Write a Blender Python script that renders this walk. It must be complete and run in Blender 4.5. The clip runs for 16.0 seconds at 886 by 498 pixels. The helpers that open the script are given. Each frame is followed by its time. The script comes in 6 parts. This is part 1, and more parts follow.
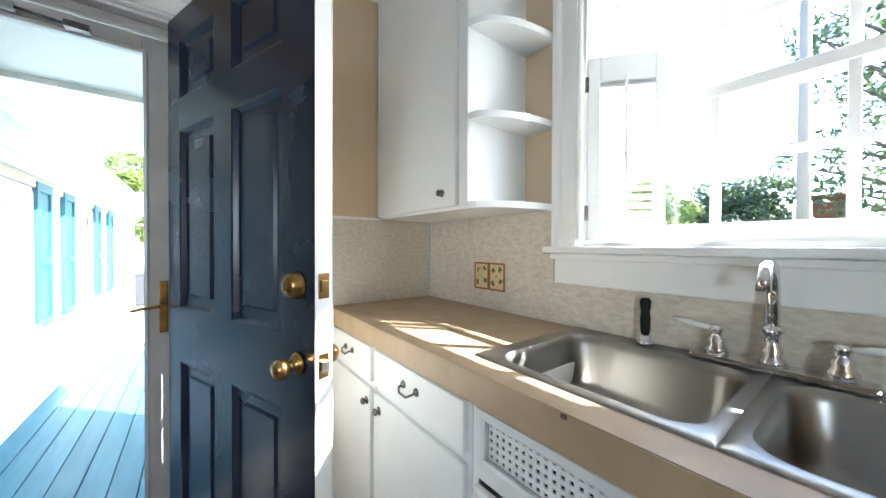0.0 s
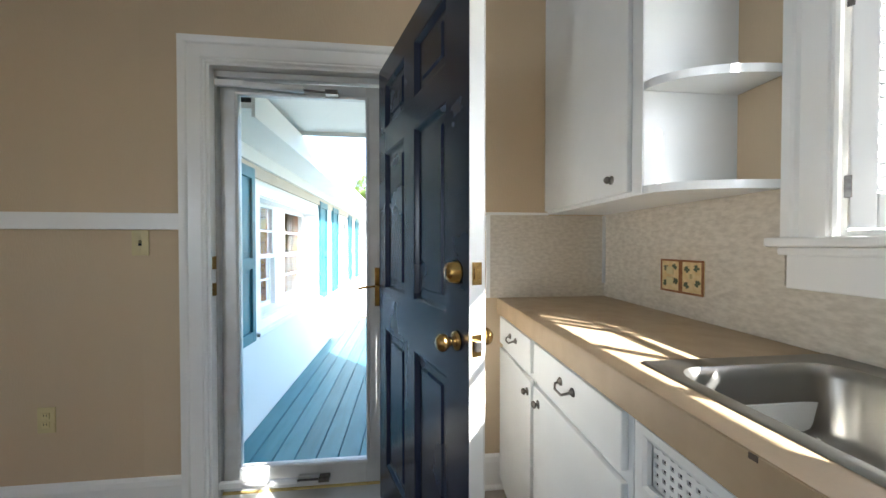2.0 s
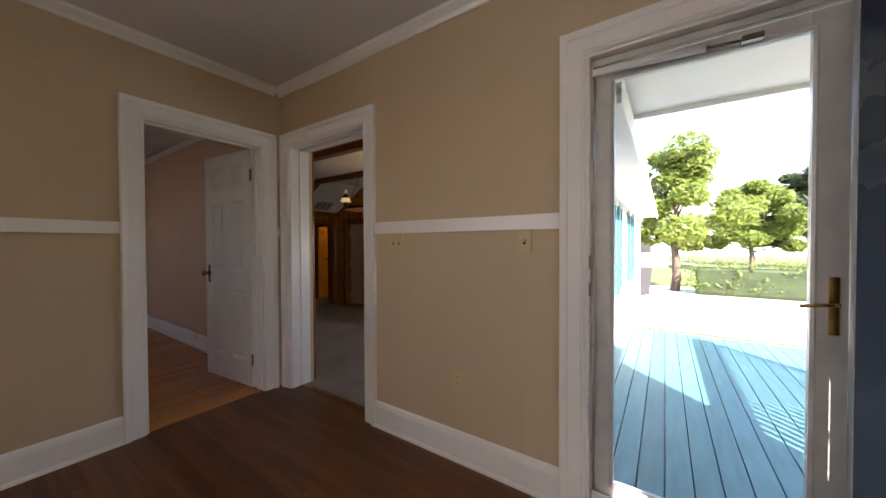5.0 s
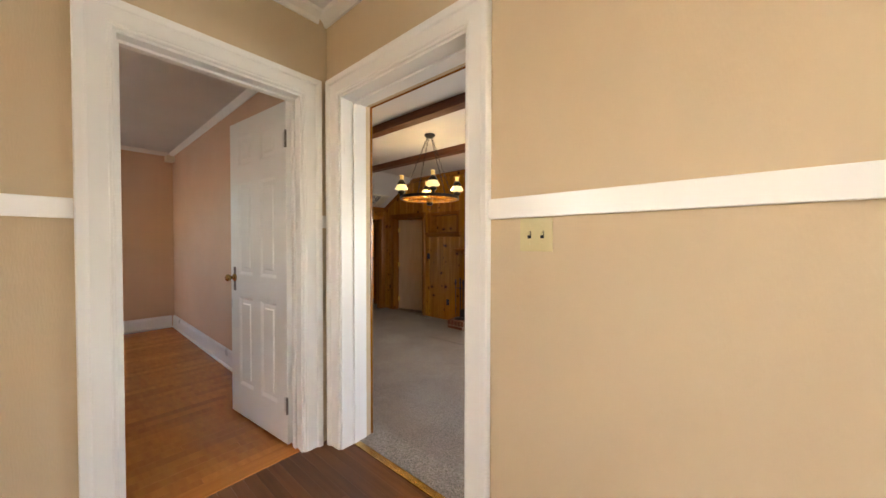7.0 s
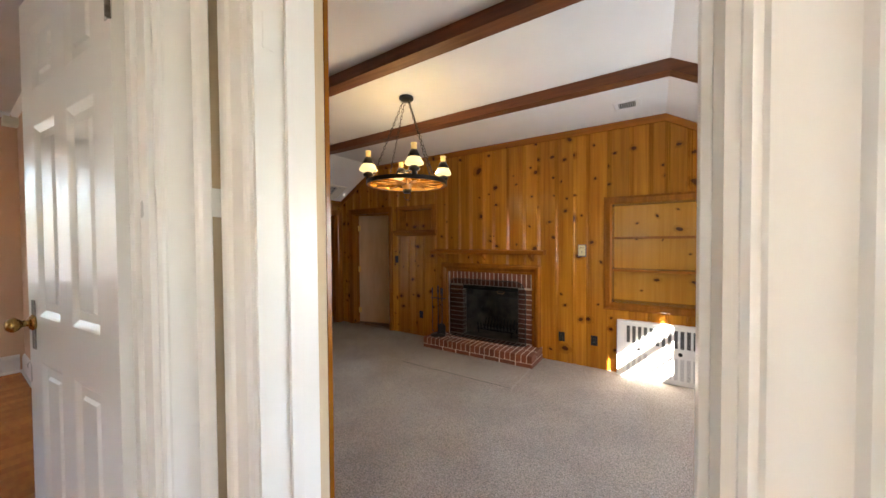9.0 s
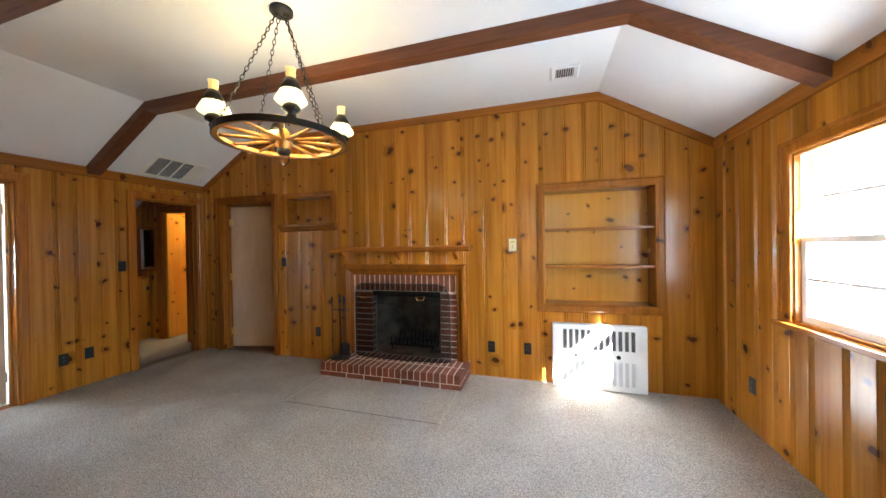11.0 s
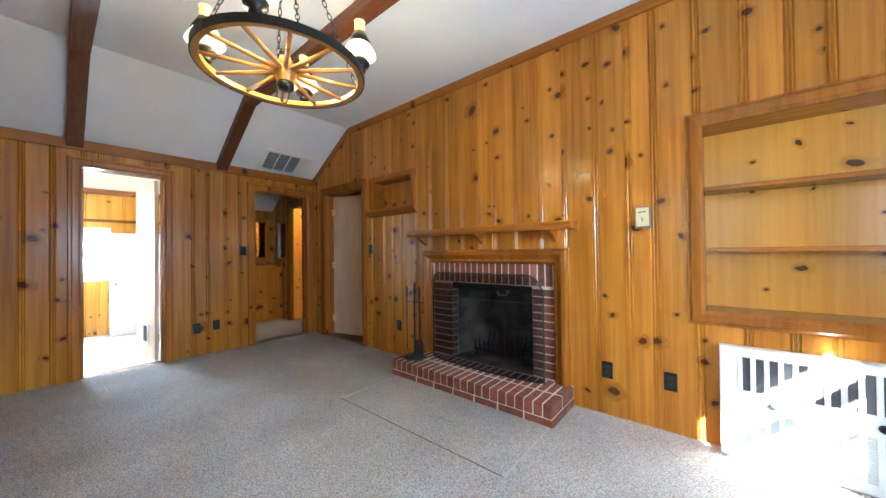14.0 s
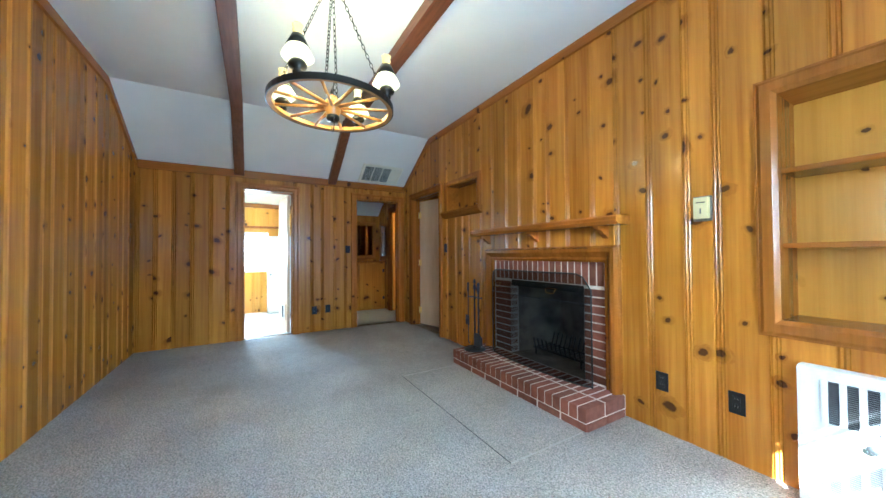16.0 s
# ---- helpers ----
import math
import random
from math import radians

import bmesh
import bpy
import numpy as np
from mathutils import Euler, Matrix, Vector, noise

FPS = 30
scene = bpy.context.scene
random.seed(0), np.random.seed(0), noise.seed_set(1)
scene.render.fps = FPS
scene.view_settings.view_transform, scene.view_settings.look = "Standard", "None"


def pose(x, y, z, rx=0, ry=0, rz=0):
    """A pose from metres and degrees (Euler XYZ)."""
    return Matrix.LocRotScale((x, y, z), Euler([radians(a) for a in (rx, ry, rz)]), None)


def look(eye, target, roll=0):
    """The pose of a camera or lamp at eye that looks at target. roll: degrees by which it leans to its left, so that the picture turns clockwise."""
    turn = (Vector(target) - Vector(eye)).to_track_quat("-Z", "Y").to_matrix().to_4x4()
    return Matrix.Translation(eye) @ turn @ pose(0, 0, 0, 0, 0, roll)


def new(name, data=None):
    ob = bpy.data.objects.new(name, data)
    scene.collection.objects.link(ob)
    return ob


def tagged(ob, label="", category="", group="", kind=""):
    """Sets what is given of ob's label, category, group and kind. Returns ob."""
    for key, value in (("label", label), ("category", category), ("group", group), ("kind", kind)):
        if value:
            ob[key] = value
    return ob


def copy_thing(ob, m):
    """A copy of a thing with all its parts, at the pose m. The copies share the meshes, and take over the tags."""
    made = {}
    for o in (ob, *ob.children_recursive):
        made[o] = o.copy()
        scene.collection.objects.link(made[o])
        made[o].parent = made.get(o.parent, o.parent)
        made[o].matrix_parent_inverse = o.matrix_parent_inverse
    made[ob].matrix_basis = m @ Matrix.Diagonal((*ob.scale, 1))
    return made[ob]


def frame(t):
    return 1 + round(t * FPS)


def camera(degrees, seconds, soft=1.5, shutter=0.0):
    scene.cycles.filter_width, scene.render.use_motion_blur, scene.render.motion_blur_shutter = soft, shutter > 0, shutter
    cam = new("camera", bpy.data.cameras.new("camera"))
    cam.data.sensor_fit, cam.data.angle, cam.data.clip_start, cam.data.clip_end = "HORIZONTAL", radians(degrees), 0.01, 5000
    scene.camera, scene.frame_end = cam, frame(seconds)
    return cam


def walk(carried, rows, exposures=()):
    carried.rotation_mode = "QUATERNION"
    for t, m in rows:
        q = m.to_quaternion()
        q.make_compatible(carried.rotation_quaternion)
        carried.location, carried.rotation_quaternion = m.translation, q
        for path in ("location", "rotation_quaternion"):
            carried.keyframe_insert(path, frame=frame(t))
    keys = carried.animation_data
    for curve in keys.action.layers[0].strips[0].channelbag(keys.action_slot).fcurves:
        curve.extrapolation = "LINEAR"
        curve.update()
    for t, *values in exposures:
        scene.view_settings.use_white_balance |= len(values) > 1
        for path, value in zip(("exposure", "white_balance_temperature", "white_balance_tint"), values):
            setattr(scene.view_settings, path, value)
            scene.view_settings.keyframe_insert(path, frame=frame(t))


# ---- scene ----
cam = camera(107.1, 16.0)
PATH = [
    (0, (0.336, 0.531, 1.25), (1.545, 2.124, 1.231), 0.2),
    (0.5, (0.347, 0.555, 1.255), (1.333, 2.295, 1.241), 0.3),
    (1, (0.388, 0.53, 1.244), (1.102, 2.398, 1.235), 0.0),
    (1.5, (0.404, 0.51, 1.228), (0.877, 2.453, 1.213), 0.0),
    (2, (0.399, 0.477, 1.232), (0.609, 2.465, 1.203), -0.0),
    (2.5, (0.362, 0.447, 1.231), (0.302, 2.445, 1.194), -0.0),
    (3, (0.289, 0.443, 1.224), (-0.023, 2.419, 1.195), 0.1),
    (3.5, (0.208, 0.461, 1.228), (-0.348, 2.382, 1.2), -0.1),
    (4, (0.11, 0.466, 1.23), (-0.666, 2.308, 1.195), -0.2),
    (4.5, (-0.026, 0.484, 1.234), (-1.007, 2.226, 1.199), -0.3),
    (5, (-0.225, 0.516, 1.23), (-1.348, 2.171, 1.198), -0.2),
    (5.2, (-0.312, 0.557, 1.219), (-1.477, 2.183, 1.186), -0.3),
    (7.3, (-1.304, 1.12, 1.209), (-2.609, 2.635, 1.17), -0.0),
    (7.5, (-1.39, 1.179, 1.211), (-2.697, 2.693, 1.168), -0.1),
    (8, (-1.625, 1.349, 1.217), (-2.926, 2.867, 1.174), -0.3),
    (8.5, (-1.839, 1.498, 1.221), (-3.07, 3.073, 1.179), -0.3),
    (9, (-2.014, 1.657, 1.227), (-3.103, 3.333, 1.185), -0.4),
    (9.5, (-2.18, 1.82, 1.17), (-3.084, 3.603, 1.146), -0.3),
    (9.7, (-2.233, 1.889, 1.149), (-3.052, 3.714, 1.135), -0.3),
    (11.8, (-2.46, 2.651, 1.095), (-3.035, 4.566, 1.08), -1.0),
    (12, (-2.445, 2.706, 1.086), (-3.057, 4.61, 1.069), -1.1),
    (12.5, (-2.436, 2.849, 1.056), (-3.207, 4.695, 1.037), -1.1),
    (13, (-2.446, 3.009, 0.984), (-3.4, 4.767, 0.978), -1.0),
    (13.5, (-2.412, 3.142, 0.922), (-3.548, 4.789, 0.939), -0.8),
    (14, (-2.366, 3.266, 0.904), (-3.649, 4.8, 0.925), -0.7),
    (14.5, (-2.289, 3.35, 0.89), (-3.71, 4.757, 0.923), -0.6),
    (15, (-2.146, 3.423, 0.876), (-3.691, 4.692, 0.91), -0.4),
    (15.5, (-1.998, 3.475, 0.872), (-3.638, 4.62, 0.908), -0.3),
    (16, (-1.88, 3.55, 0.869), (-3.608, 4.556, 0.902), -0.4),
]
EXPOSURES = [(0, 3.4, 5600, 6), (2.5, 2.92, 5850, 8), (3.4, 2.85, 6050, 11), (5.2, 2.95, 6800, 21), (7.3, 4.85, 7150, 14), (9, 4.9, 6700, 13), (12, 5.85, 5450, 3), (14, 5.92, 5100, 2), (16, 5.95, 4600, -7)]
walk(cam, [(t, look(eye, target, roll)) for t, eye, target, roll in PATH], EXPOSURES)

# ---- daylight ----
SUN = Vector((-0.80, 0.82, -0.77)).normalized()
world = bpy.data.worlds.new("sky")
scene.world = world
world.use_nodes = True
wn = world.node_tree
sky = wn.nodes.new("ShaderNodeTexSky")
sky.sky_type, sky.sun_disc = "NISHITA", False
sky.sun_elevation, sky.sun_rotation = radians(33.9), radians(135.7)
wn.nodes["Background"].inputs[1].default_value = 0.15
wn.links.new(sky.outputs[0], wn.nodes["Background"].inputs[0])
sun = new("sun", bpy.data.lights.new("sun", "SUN"))
sun.data.energy, sun.data.angle, sun.data.color = 4.8, radians(0.55), (1.0, 0.93, 0.84)
sun.matrix_world = look((6, -5, 8), Vector((6, -5, 8)) + SUN)


def lamp(x, y, z, watts, color, radius=0.03):
    ob = new("bulb_light", bpy.data.lights.new("bulb_light", "POINT"))
    ob.data.energy, ob.data.color, ob.data.shadow_soft_size = watts, color, radius
    ob.location = (x, y, z)
    return ob


def sky_lamp(x, y, z, w, h, facing, watts, color=(0.86, 0.93, 1.0)):
    """An area lamp in a window opening, standing in for the skylight entering there."""
    ob = new("window_skylight", bpy.data.lights.new("window_skylight", "AREA"))
    ob.data.shape, ob.data.size, ob.data.size_y = "RECTANGLE", w, h
    ob.data.energy, ob.data.color = watts, color
    ob.matrix_world = look((x, y, z), Vector((x, y, z)) + Vector(facing))
    return ob


WARM = (1.0, 0.73, 0.33)
# Added source in the unseen west window, brightens the cabinet fronts.
sky_lamp(-3.10, -2.45, 1.55, 0.9, 1.0, (1, 0, 0), 8.5)
sky_lamp(-0.985, 4.125, 1.12, 1.3, 0.92, (-1, 0, 0), 1.5)
# Warm-white daylight for the bedroom, from an added window out of view.
sky_lamp(-5.4, -1.70, 1.65, 0.6, 0.8, (0, 1, 0), 0.13, (1.0, 0.95, 0.88))
sky_lamp(-9.31, 3.43, 1.0, 1.0, 0.7, (1, 0, 0), 6.0)



# ---- materials ----
def mat(name, color, rough=0.5, metal=0.0, alt=None, scale=6.0, bump=0.0, bscale=60.0, spread=0.0, stretch=(1, 1, 1), spec=0.5, coat=0.0, seedy=True):
    m = bpy.data.materials.new(name)
    m.use_nodes = True
    n, l = m.node_tree.nodes, m.node_tree.links
    b = n["Principled BSDF"]
    b.inputs["Roughness"].default_value, b.inputs["Metallic"].default_value = rough, metal
    b.inputs["Specular IOR Level"].default_value = spec
    b.inputs["Coat Weight"].default_value, b.inputs["Coat Roughness"].default_value = coat, 0.15
    tc, mp = n.new("ShaderNodeTexCoord"), n.new("ShaderNodeMapping")
    mp.inputs["Scale"].default_value = stretch
    l.new(tc.outputs["Object"], mp.inputs["Vector"])
    if seedy:
        oi = n.new("ShaderNodeObjectInfo")
        mul = n.new("ShaderNodeMath")
        mul.operation, mul.inputs[1].default_value = "MULTIPLY", 37.0
        l.new(oi.outputs["Random"], mul.inputs[0])
        cmb = n.new("ShaderNodeCombineXYZ")
        for k in range(3):
            l.new(mul.outputs[0], cmb.inputs[k])
        l.new(cmb.outputs[0], mp.inputs["Location"])
    nz = n.new("ShaderNodeTexNoise")
    nz.inputs["Scale"].default_value, nz.inputs["Detail"].default_value = scale, 5
    l.new(mp.outputs[0], nz.inputs["Vector"])
    mix = n.new("ShaderNodeMix")
    mix.data_type = "RGBA"
    alt = alt or tuple(c * 0.86 for c in color)
    mix.inputs[6].default_value, mix.inputs[7].default_value = (*color, 1), (*alt, 1)
    rmp = n.new("ShaderNodeMapRange")
    rmp.inputs[1].default_value, rmp.inputs[2].default_value = 0.35, 0.7
    l.new(nz.outputs[0], rmp.inputs[0])
    l.new(rmp.outputs[0], mix.inputs[0])
    out = mix.outputs[2]
    if spread:
        oi2 = n.new("ShaderNodeObjectInfo")
        mr = n.new("ShaderNodeMapRange")
        mr.inputs[3].default_value, mr.inputs[4].default_value = 1 - spread, 1 + spread
        l.new(oi2.outputs["Random"], mr.inputs[0])
        hsv = n.new("ShaderNodeHueSaturation")
        l.new(mr.outputs[0], hsv.inputs["Value"])
        l.new(out, hsv.inputs["Color"])
        out = hsv.outputs[0]
    l.new(out, b.inputs["Base Color"])
    rr = n.new("ShaderNodeMapRange")
    rr.inputs[3].default_value, rr.inputs[4].default_value = max(0.02, rough * 0.8), min(1, rough * 1.2)
    l.new(nz.outputs[0], rr.inputs[0])
    l.new(rr.outputs[0], b.inputs["Roughness"])
    if bump:
        nb = n.new("ShaderNodeTexNoise")
        nb.inputs["Scale"].default_value, nb.inputs["Detail"].default_value = bscale, 4
        l.new(mp.outputs[0], nb.inputs["Vector"])
        bp = n.new("ShaderNodeBump")
        bp.inputs["Strength"].default_value, bp.inputs["Distance"].default_value = bump, 0.004
        l.new(nb.outputs[0], bp.inputs["Height"])
        l.new(bp.outputs[0], b.inputs["Normal"])
    return m


def pine(name, light, dark, knots=0.55, along="z", rough=0.25):
    """Varnished knotty pine: grain runs along one axis and bends round the knots."""
    m = bpy.data.materials.new(name)
    m.use_nodes = True
    n, l = m.node_tree.nodes, m.node_tree.links
    b = n["Principled BSDF"]

    def node(kind, **sets):
        x = n.new("ShaderNode" + kind)
        for k, v in sets.items():
            x.inputs[int(k[1:])].default_value = v
        return x

    def maths(op, a, c=None, v=None, clamp=False):
        x = n.new("ShaderNodeMath")
        x.operation, x.use_clamp = op, clamp
        l.new(a, x.inputs[0])
        if c is not None:
            l.new(c, x.inputs[1])
        elif v is not None:
            x.inputs[1].default_value = v
        return x.outputs[0]

    tc, oi = n.new("ShaderNodeTexCoord"), n.new("ShaderNodeObjectInfo")
    off = maths("MULTIPLY", oi.outputs["Random"], v=61.0)
    cmb = n.new("ShaderNodeCombineXYZ")
    for k in range(3):
        l.new(off, cmb.inputs[k])
    add = n.new("ShaderNodeVectorMath")
    l.new(tc.outputs["Object"], add.inputs[0])
    l.new(cmb.outputs[0], add.inputs[1])
    ax = "xyz".index(along)
    # knots
    spl = n.new("ShaderNodeSeparateXYZ")
    l.new(add.outputs[0], spl.inputs[0])
    flat = n.new("ShaderNodeCombineXYZ")
    others = [k for k in range(3) if k != ax]
    l.new(maths("ADD", spl.outputs[others[0]], spl.outputs[others[1]]), flat.inputs[0])
    l.new(spl.outputs[ax], flat.inputs[1])
    mp = n.new("ShaderNodeMapping")
    mp.inputs["Scale"].default_value = (4.3, 5.2, 1.0)
    warp = node("TexNoise", _2=3.2, _3=1.0)
    l.new(flat.outputs[0], warp.inputs["Vector"])
    wsc = n.new("ShaderNodeVectorMath")
    wsc.operation = "SCALE"
    wsc.inputs["Scale"].default_value = 0.16
    l.new(warp.outputs["Color"], wsc.inputs[0])
    wad = n.new("ShaderNodeVectorMath")
    l.new(flat.outputs[0], wad.inputs[0])
    l.new(wsc.outputs[0], wad.inputs[1])
    l.new(wad.outputs[0], mp.inputs[0])
    wob = node("TexNoise", _2=9.0)
    l.new(mp.outputs[0], wob.inputs["Vector"])
    vor = n.new("ShaderNodeTexVoronoi")
    vor.inputs["Scale"].default_value = 1.0
    vor.voronoi_dimensions = "2D"
    l.new(mp.outputs[0], vor.inputs["Vector"])
    dist = maths("ADD", vor.outputs["Distance"], maths("MULTIPLY", maths("SUBTRACT", wob.outputs[0], v=0.5), v=0.10))
    sep = n.new("ShaderNodeSeparateColor")
    l.new(vor.outputs["Color"], sep.inputs[0])
    pick = maths("LESS_THAN", sep.outputs[0], v=knots)
    size = n.new("ShaderNodeMapRange")
    size.inputs[3].default_value, size.inputs[4].default_value = 0.05, 0.17
    l.new(maths("POWER", sep.outputs[1], v=2.2), size.inputs[0])
    rel = maths("DIVIDE", dist, size.outputs[0])
    core = n.new("ShaderNodeMapRange")
    core.inputs[1].default_value, core.inputs[2].default_value = 1.0, 0.75
    l.new(rel, core.inputs[0])
    core = maths("MULTIPLY", core.outputs[0], pick)
    halo = n.new("ShaderNodeMapRange")
    halo.inputs[1].default_value, halo.inputs[2].default_value = 2.4, 0.9
    l.new(rel, halo.inputs[0])
    halo = maths("MULTIPLY", halo.outputs[0], pick)
    # grain
    gs = [38.0, 38.0, 38.0]
    gs[ax] = 1.1
    mg = n.new("ShaderNodeMapping")
    mg.inputs["Scale"].default_value = gs
    l.new(add.outputs[0], mg.inputs[0])
    bend = n.new("ShaderNodeCombineXYZ")
    hb = maths("MULTIPLY", halo, v=1.6)
    for k in range(3):
        l.new(hb, bend.inputs[k])
    ga = n.new("ShaderNodeVectorMath")
    l.new(mg.outputs[0], ga.inputs[0])
    l.new(bend.outputs[0], ga.inputs[1])
    grain = node("TexNoise", _2=1.0, _3=6.0, _4=0.6)
    l.new(ga.outputs[0], grain.inputs["Vector"])
    broad = node("TexNoise", _2=0.22, _3=2.0)
    l.new(ga.outputs[0], broad.inputs["Vector"])
    g = n.new("ShaderNodeMapRange")
    g.inputs[1].default_value, g.inputs[2].default_value = 0.36, 0.66
    l.new(maths("ADD", maths("MULTIPLY", grain.outputs[0], v=0.55), maths("MULTIPLY", broad.outputs[0], v=0.45)), g.inputs[0])
    mix = n.new("ShaderNodeMix")
    mix.data_type = "RGBA"
    mix.inputs[6].default_value, mix.inputs[7].default_value = (*light, 1), (*dark, 1)
    l.new(g.outputs[0], mix.inputs[0])
    hm = n.new("ShaderNodeMix")
    hm.data_type = "RGBA"
    hm.inputs[7].default_value = (*(c * 0.62 for c in dark), 1)
    l.new(maths("MULTIPLY", halo, v=0.6), hm.inputs[0])
    l.new(mix.outputs[2], hm.inputs[6])
    km = n.new("ShaderNodeMix")
    km.data_type = "RGBA"
    km.inputs[7].default_value = (0.055, 0.018, 0.006, 1)
    l.new(maths("MULTIPLY", core, v=0.9), km.inputs[0])
    l.new(hm.outputs[2], km.inputs[6])
    hsv = n.new("ShaderNodeHueSaturation")
    mr = n.new("ShaderNodeMapRange")
    mr.inputs[3].default_value, mr.inputs[4].default_value = 0.78, 1.18
    l.new(oi.outputs["Random"], mr.inputs[0])
    l.new(mr.outputs[0], hsv.inputs["Value"])
    l.new(km.outputs[2], hsv.inputs["Color"])
    l.new(hsv.outputs[0], b.inputs["Base Color"])
    b.inputs["Roughness"].default_value = rough
    b.inputs["Coat Weight"].default_value, b.inputs["Coat Roughness"].default_value = 0.10, 0.12
    b.inputs["Specular IOR Level"].default_value = 0.36
    bp = n.new("ShaderNodeBump")
    bp.inputs["Strength"].default_value, bp.inputs["Distance"].default_value = 0.18, 0.002
    l.new(grain.outputs[0], bp.inputs["Height"])
    l.new(bp.outputs[0], b.inputs["Normal"])
    return m


def glow(name, color, strength):
    m = mat(name, color, 0.4)
    b = m.node_tree.nodes["Principled BSDF"]
    b.inputs["Emission Color"].default_value, b.inputs["Emission Strength"].default_value = (*color, 1), strength
    return m


def glass(name, tint=(1, 1, 1), rough=0.0):
    m = bpy.data.materials.new(name)
    m.use_nodes = True
    n, l = m.node_tree.nodes, m.node_tree.links
    n.remove(n["Principled BSDF"])
    tr, gl, mx, lw = (n.new("ShaderNode" + k) for k in ("BsdfTransparent", "BsdfGlossy", "MixShader", "LayerWeight"))
    tr.inputs[0].default_value = (*tint, 1)
    gl.inputs["Roughness"].default_value = rough
    pw, ma = n.new("ShaderNodeMath"), n.new("ShaderNodeMath")
    pw.operation, pw.inputs[1].default_value = "POWER", 4.0
    ma.operation, ma.inputs[1].default_value, ma.inputs[2].default_value = "MULTIPLY_ADD", 0.15, 0.03
    l.new(lw.outputs["Facing"], pw.inputs[0])
    l.new(pw.outputs[0], ma.inputs[0])
    l.new(ma.outputs[0], mx.inputs[0])
    l.new(tr.outputs[0], mx.inputs[1])
    l.new(gl.outputs[0], mx.inputs[2])
    l.new(mx.outputs[0], n["Material Output"].inputs[0])
    return m


def mesh_cloth(name, color, cover):
    """Fine woven wire: part opaque, part open."""
    m = bpy.data.materials.new(name)
    m.use_nodes = True
    n, l = m.node_tree.nodes, m.node_tree.links
    b = n["Principled BSDF"]
    b.inputs["Base Color"].default_value, b.inputs["Roughness"].default_value = (*color, 1), 0.6
    b.inputs["Specular IOR Level"].default_value = 0.08
    tr, mx = n.new("ShaderNodeBsdfTransparent"), n.new("ShaderNodeMixShader")
    tc, nz = n.new("ShaderNodeTexCoord"), n.new("ShaderNodeTexNoise")
    nz.inputs["Scale"].default_value = 4
    mr = n.new("ShaderNodeMapRange")
    mr.inputs[3].default_value, mr.inputs[4].default_value = cover - 0.12, cover + 0.12
    l.new(tc.outputs["Object"], nz.inputs["Vector"])
    l.new(nz.outputs[0], mr.inputs[0])
    l.new(mr.outputs[0], mx.inputs[0])
    l.new(tr.outputs[0], mx.inputs[1])
    l.new(b.outputs[0], mx.inputs[2])
    l.new(mx.outputs[0], n["Material Output"].inputs[0])
    return m


def carpet_mat():
    m = mat("carpet_loop", (0.40, 0.355, 0.31), 0.95, alt=(0.325, 0.285, 0.245), scale=2.2, spec=0.1)
    n, l = m.node_tree.nodes, m.node_tree.links
    b = n["Principled BSDF"]
    tc = n.new("ShaderNodeTexCoord")
    vor = n.new("ShaderNodeTexVoronoi")
    vor.inputs["Scale"].default_value = 95
    l.new(tc.outputs["Object"], vor.inputs["Vector"])
    fine = n.new("ShaderNodeTexNoise")
    fine.inputs["Scale"].default_value, fine.inputs["Detail"].default_value = 135, 3
    l.new(tc.outputs["Object"], fine.inputs["Vector"])
    old = b.inputs["Base Color"].links[0].from_socket
    hsv = n.new("ShaderNodeHueSaturation")
    mr = n.new("ShaderNodeMapRange")
    mr.inputs[1].default_value, mr.inputs[2].default_value = 0.3, 0.7
    mr.inputs[3].default_value, mr.inputs[4].default_value = 0.50, 1.45
    l.new(fine.outputs[0], mr.inputs[0])
    l.new(mr.outputs[0], hsv.inputs["Value"])
    l.new(old, hsv.inputs["Color"])
    l.new(hsv.outputs[0], b.inputs["Base Color"])
    bp = n.new("ShaderNodeBump")
    bp.inputs["Strength"].default_value, bp.inputs["Distance"].default_value = 0.9, 0.008
    bp.invert = True
    l.new(vor.outputs["Distance"], bp.inputs["Height"])
    l.new(bp.outputs[0], b.inputs["Normal"])
    return m


WHITE = mat("white_gloss_paint", (0.84, 0.83, 0.80), 0.3, alt=(0.825, 0.815, 0.78), scale=3, bump=0.015, bscale=25)
CABWHITE = mat("white_cabinet_paint", (0.78, 0.79, 0.78), 0.35, alt=(0.73, 0.74, 0.73), scale=4, bump=0.06, bscale=40)
TAN = mat("tan_wall_paint", (0.60, 0.47, 0.31), 0.75, alt=(0.57, 0.44, 0.285), scale=2, bump=0.25, bscale=180, stretch=(1, 1, 0.25))
PEACH = mat("bedroom_wall_paint", (0.66, 0.43, 0.28), 0.6, alt=(0.635, 0.41, 0.265), scale=2, bump=0.1, bscale=120)
CEIL = mat("ceiling_white", (0.74, 0.73, 0.72), 0.85, alt=(0.70, 0.69, 0.68), scale=2, bump=0.2, bscale=90)
SPLASH = mat("textured_backsplash", (0.66, 0.60, 0.50), 0.5, alt=(0.52, 0.46, 0.37), scale=38, bump=0.35, bscale=90, stretch=(1, 1, 2.2))
COUNTER = mat("tan_laminate", (0.44, 0.325, 0.195), 0.42, alt=(0.39, 0.285, 0.17), scale=14, bump=0.04, bscale=200)
STEEL = mat("brushed_steel", (0.35, 0.335, 0.305), 0.33, 1.0, alt=(0.29, 0.28, 0.255), scale=5)
CHROME = mat("chrome", (0.8, 0.8, 0.82), 0.08, 1.0, alt=(0.72, 0.72, 0.74))
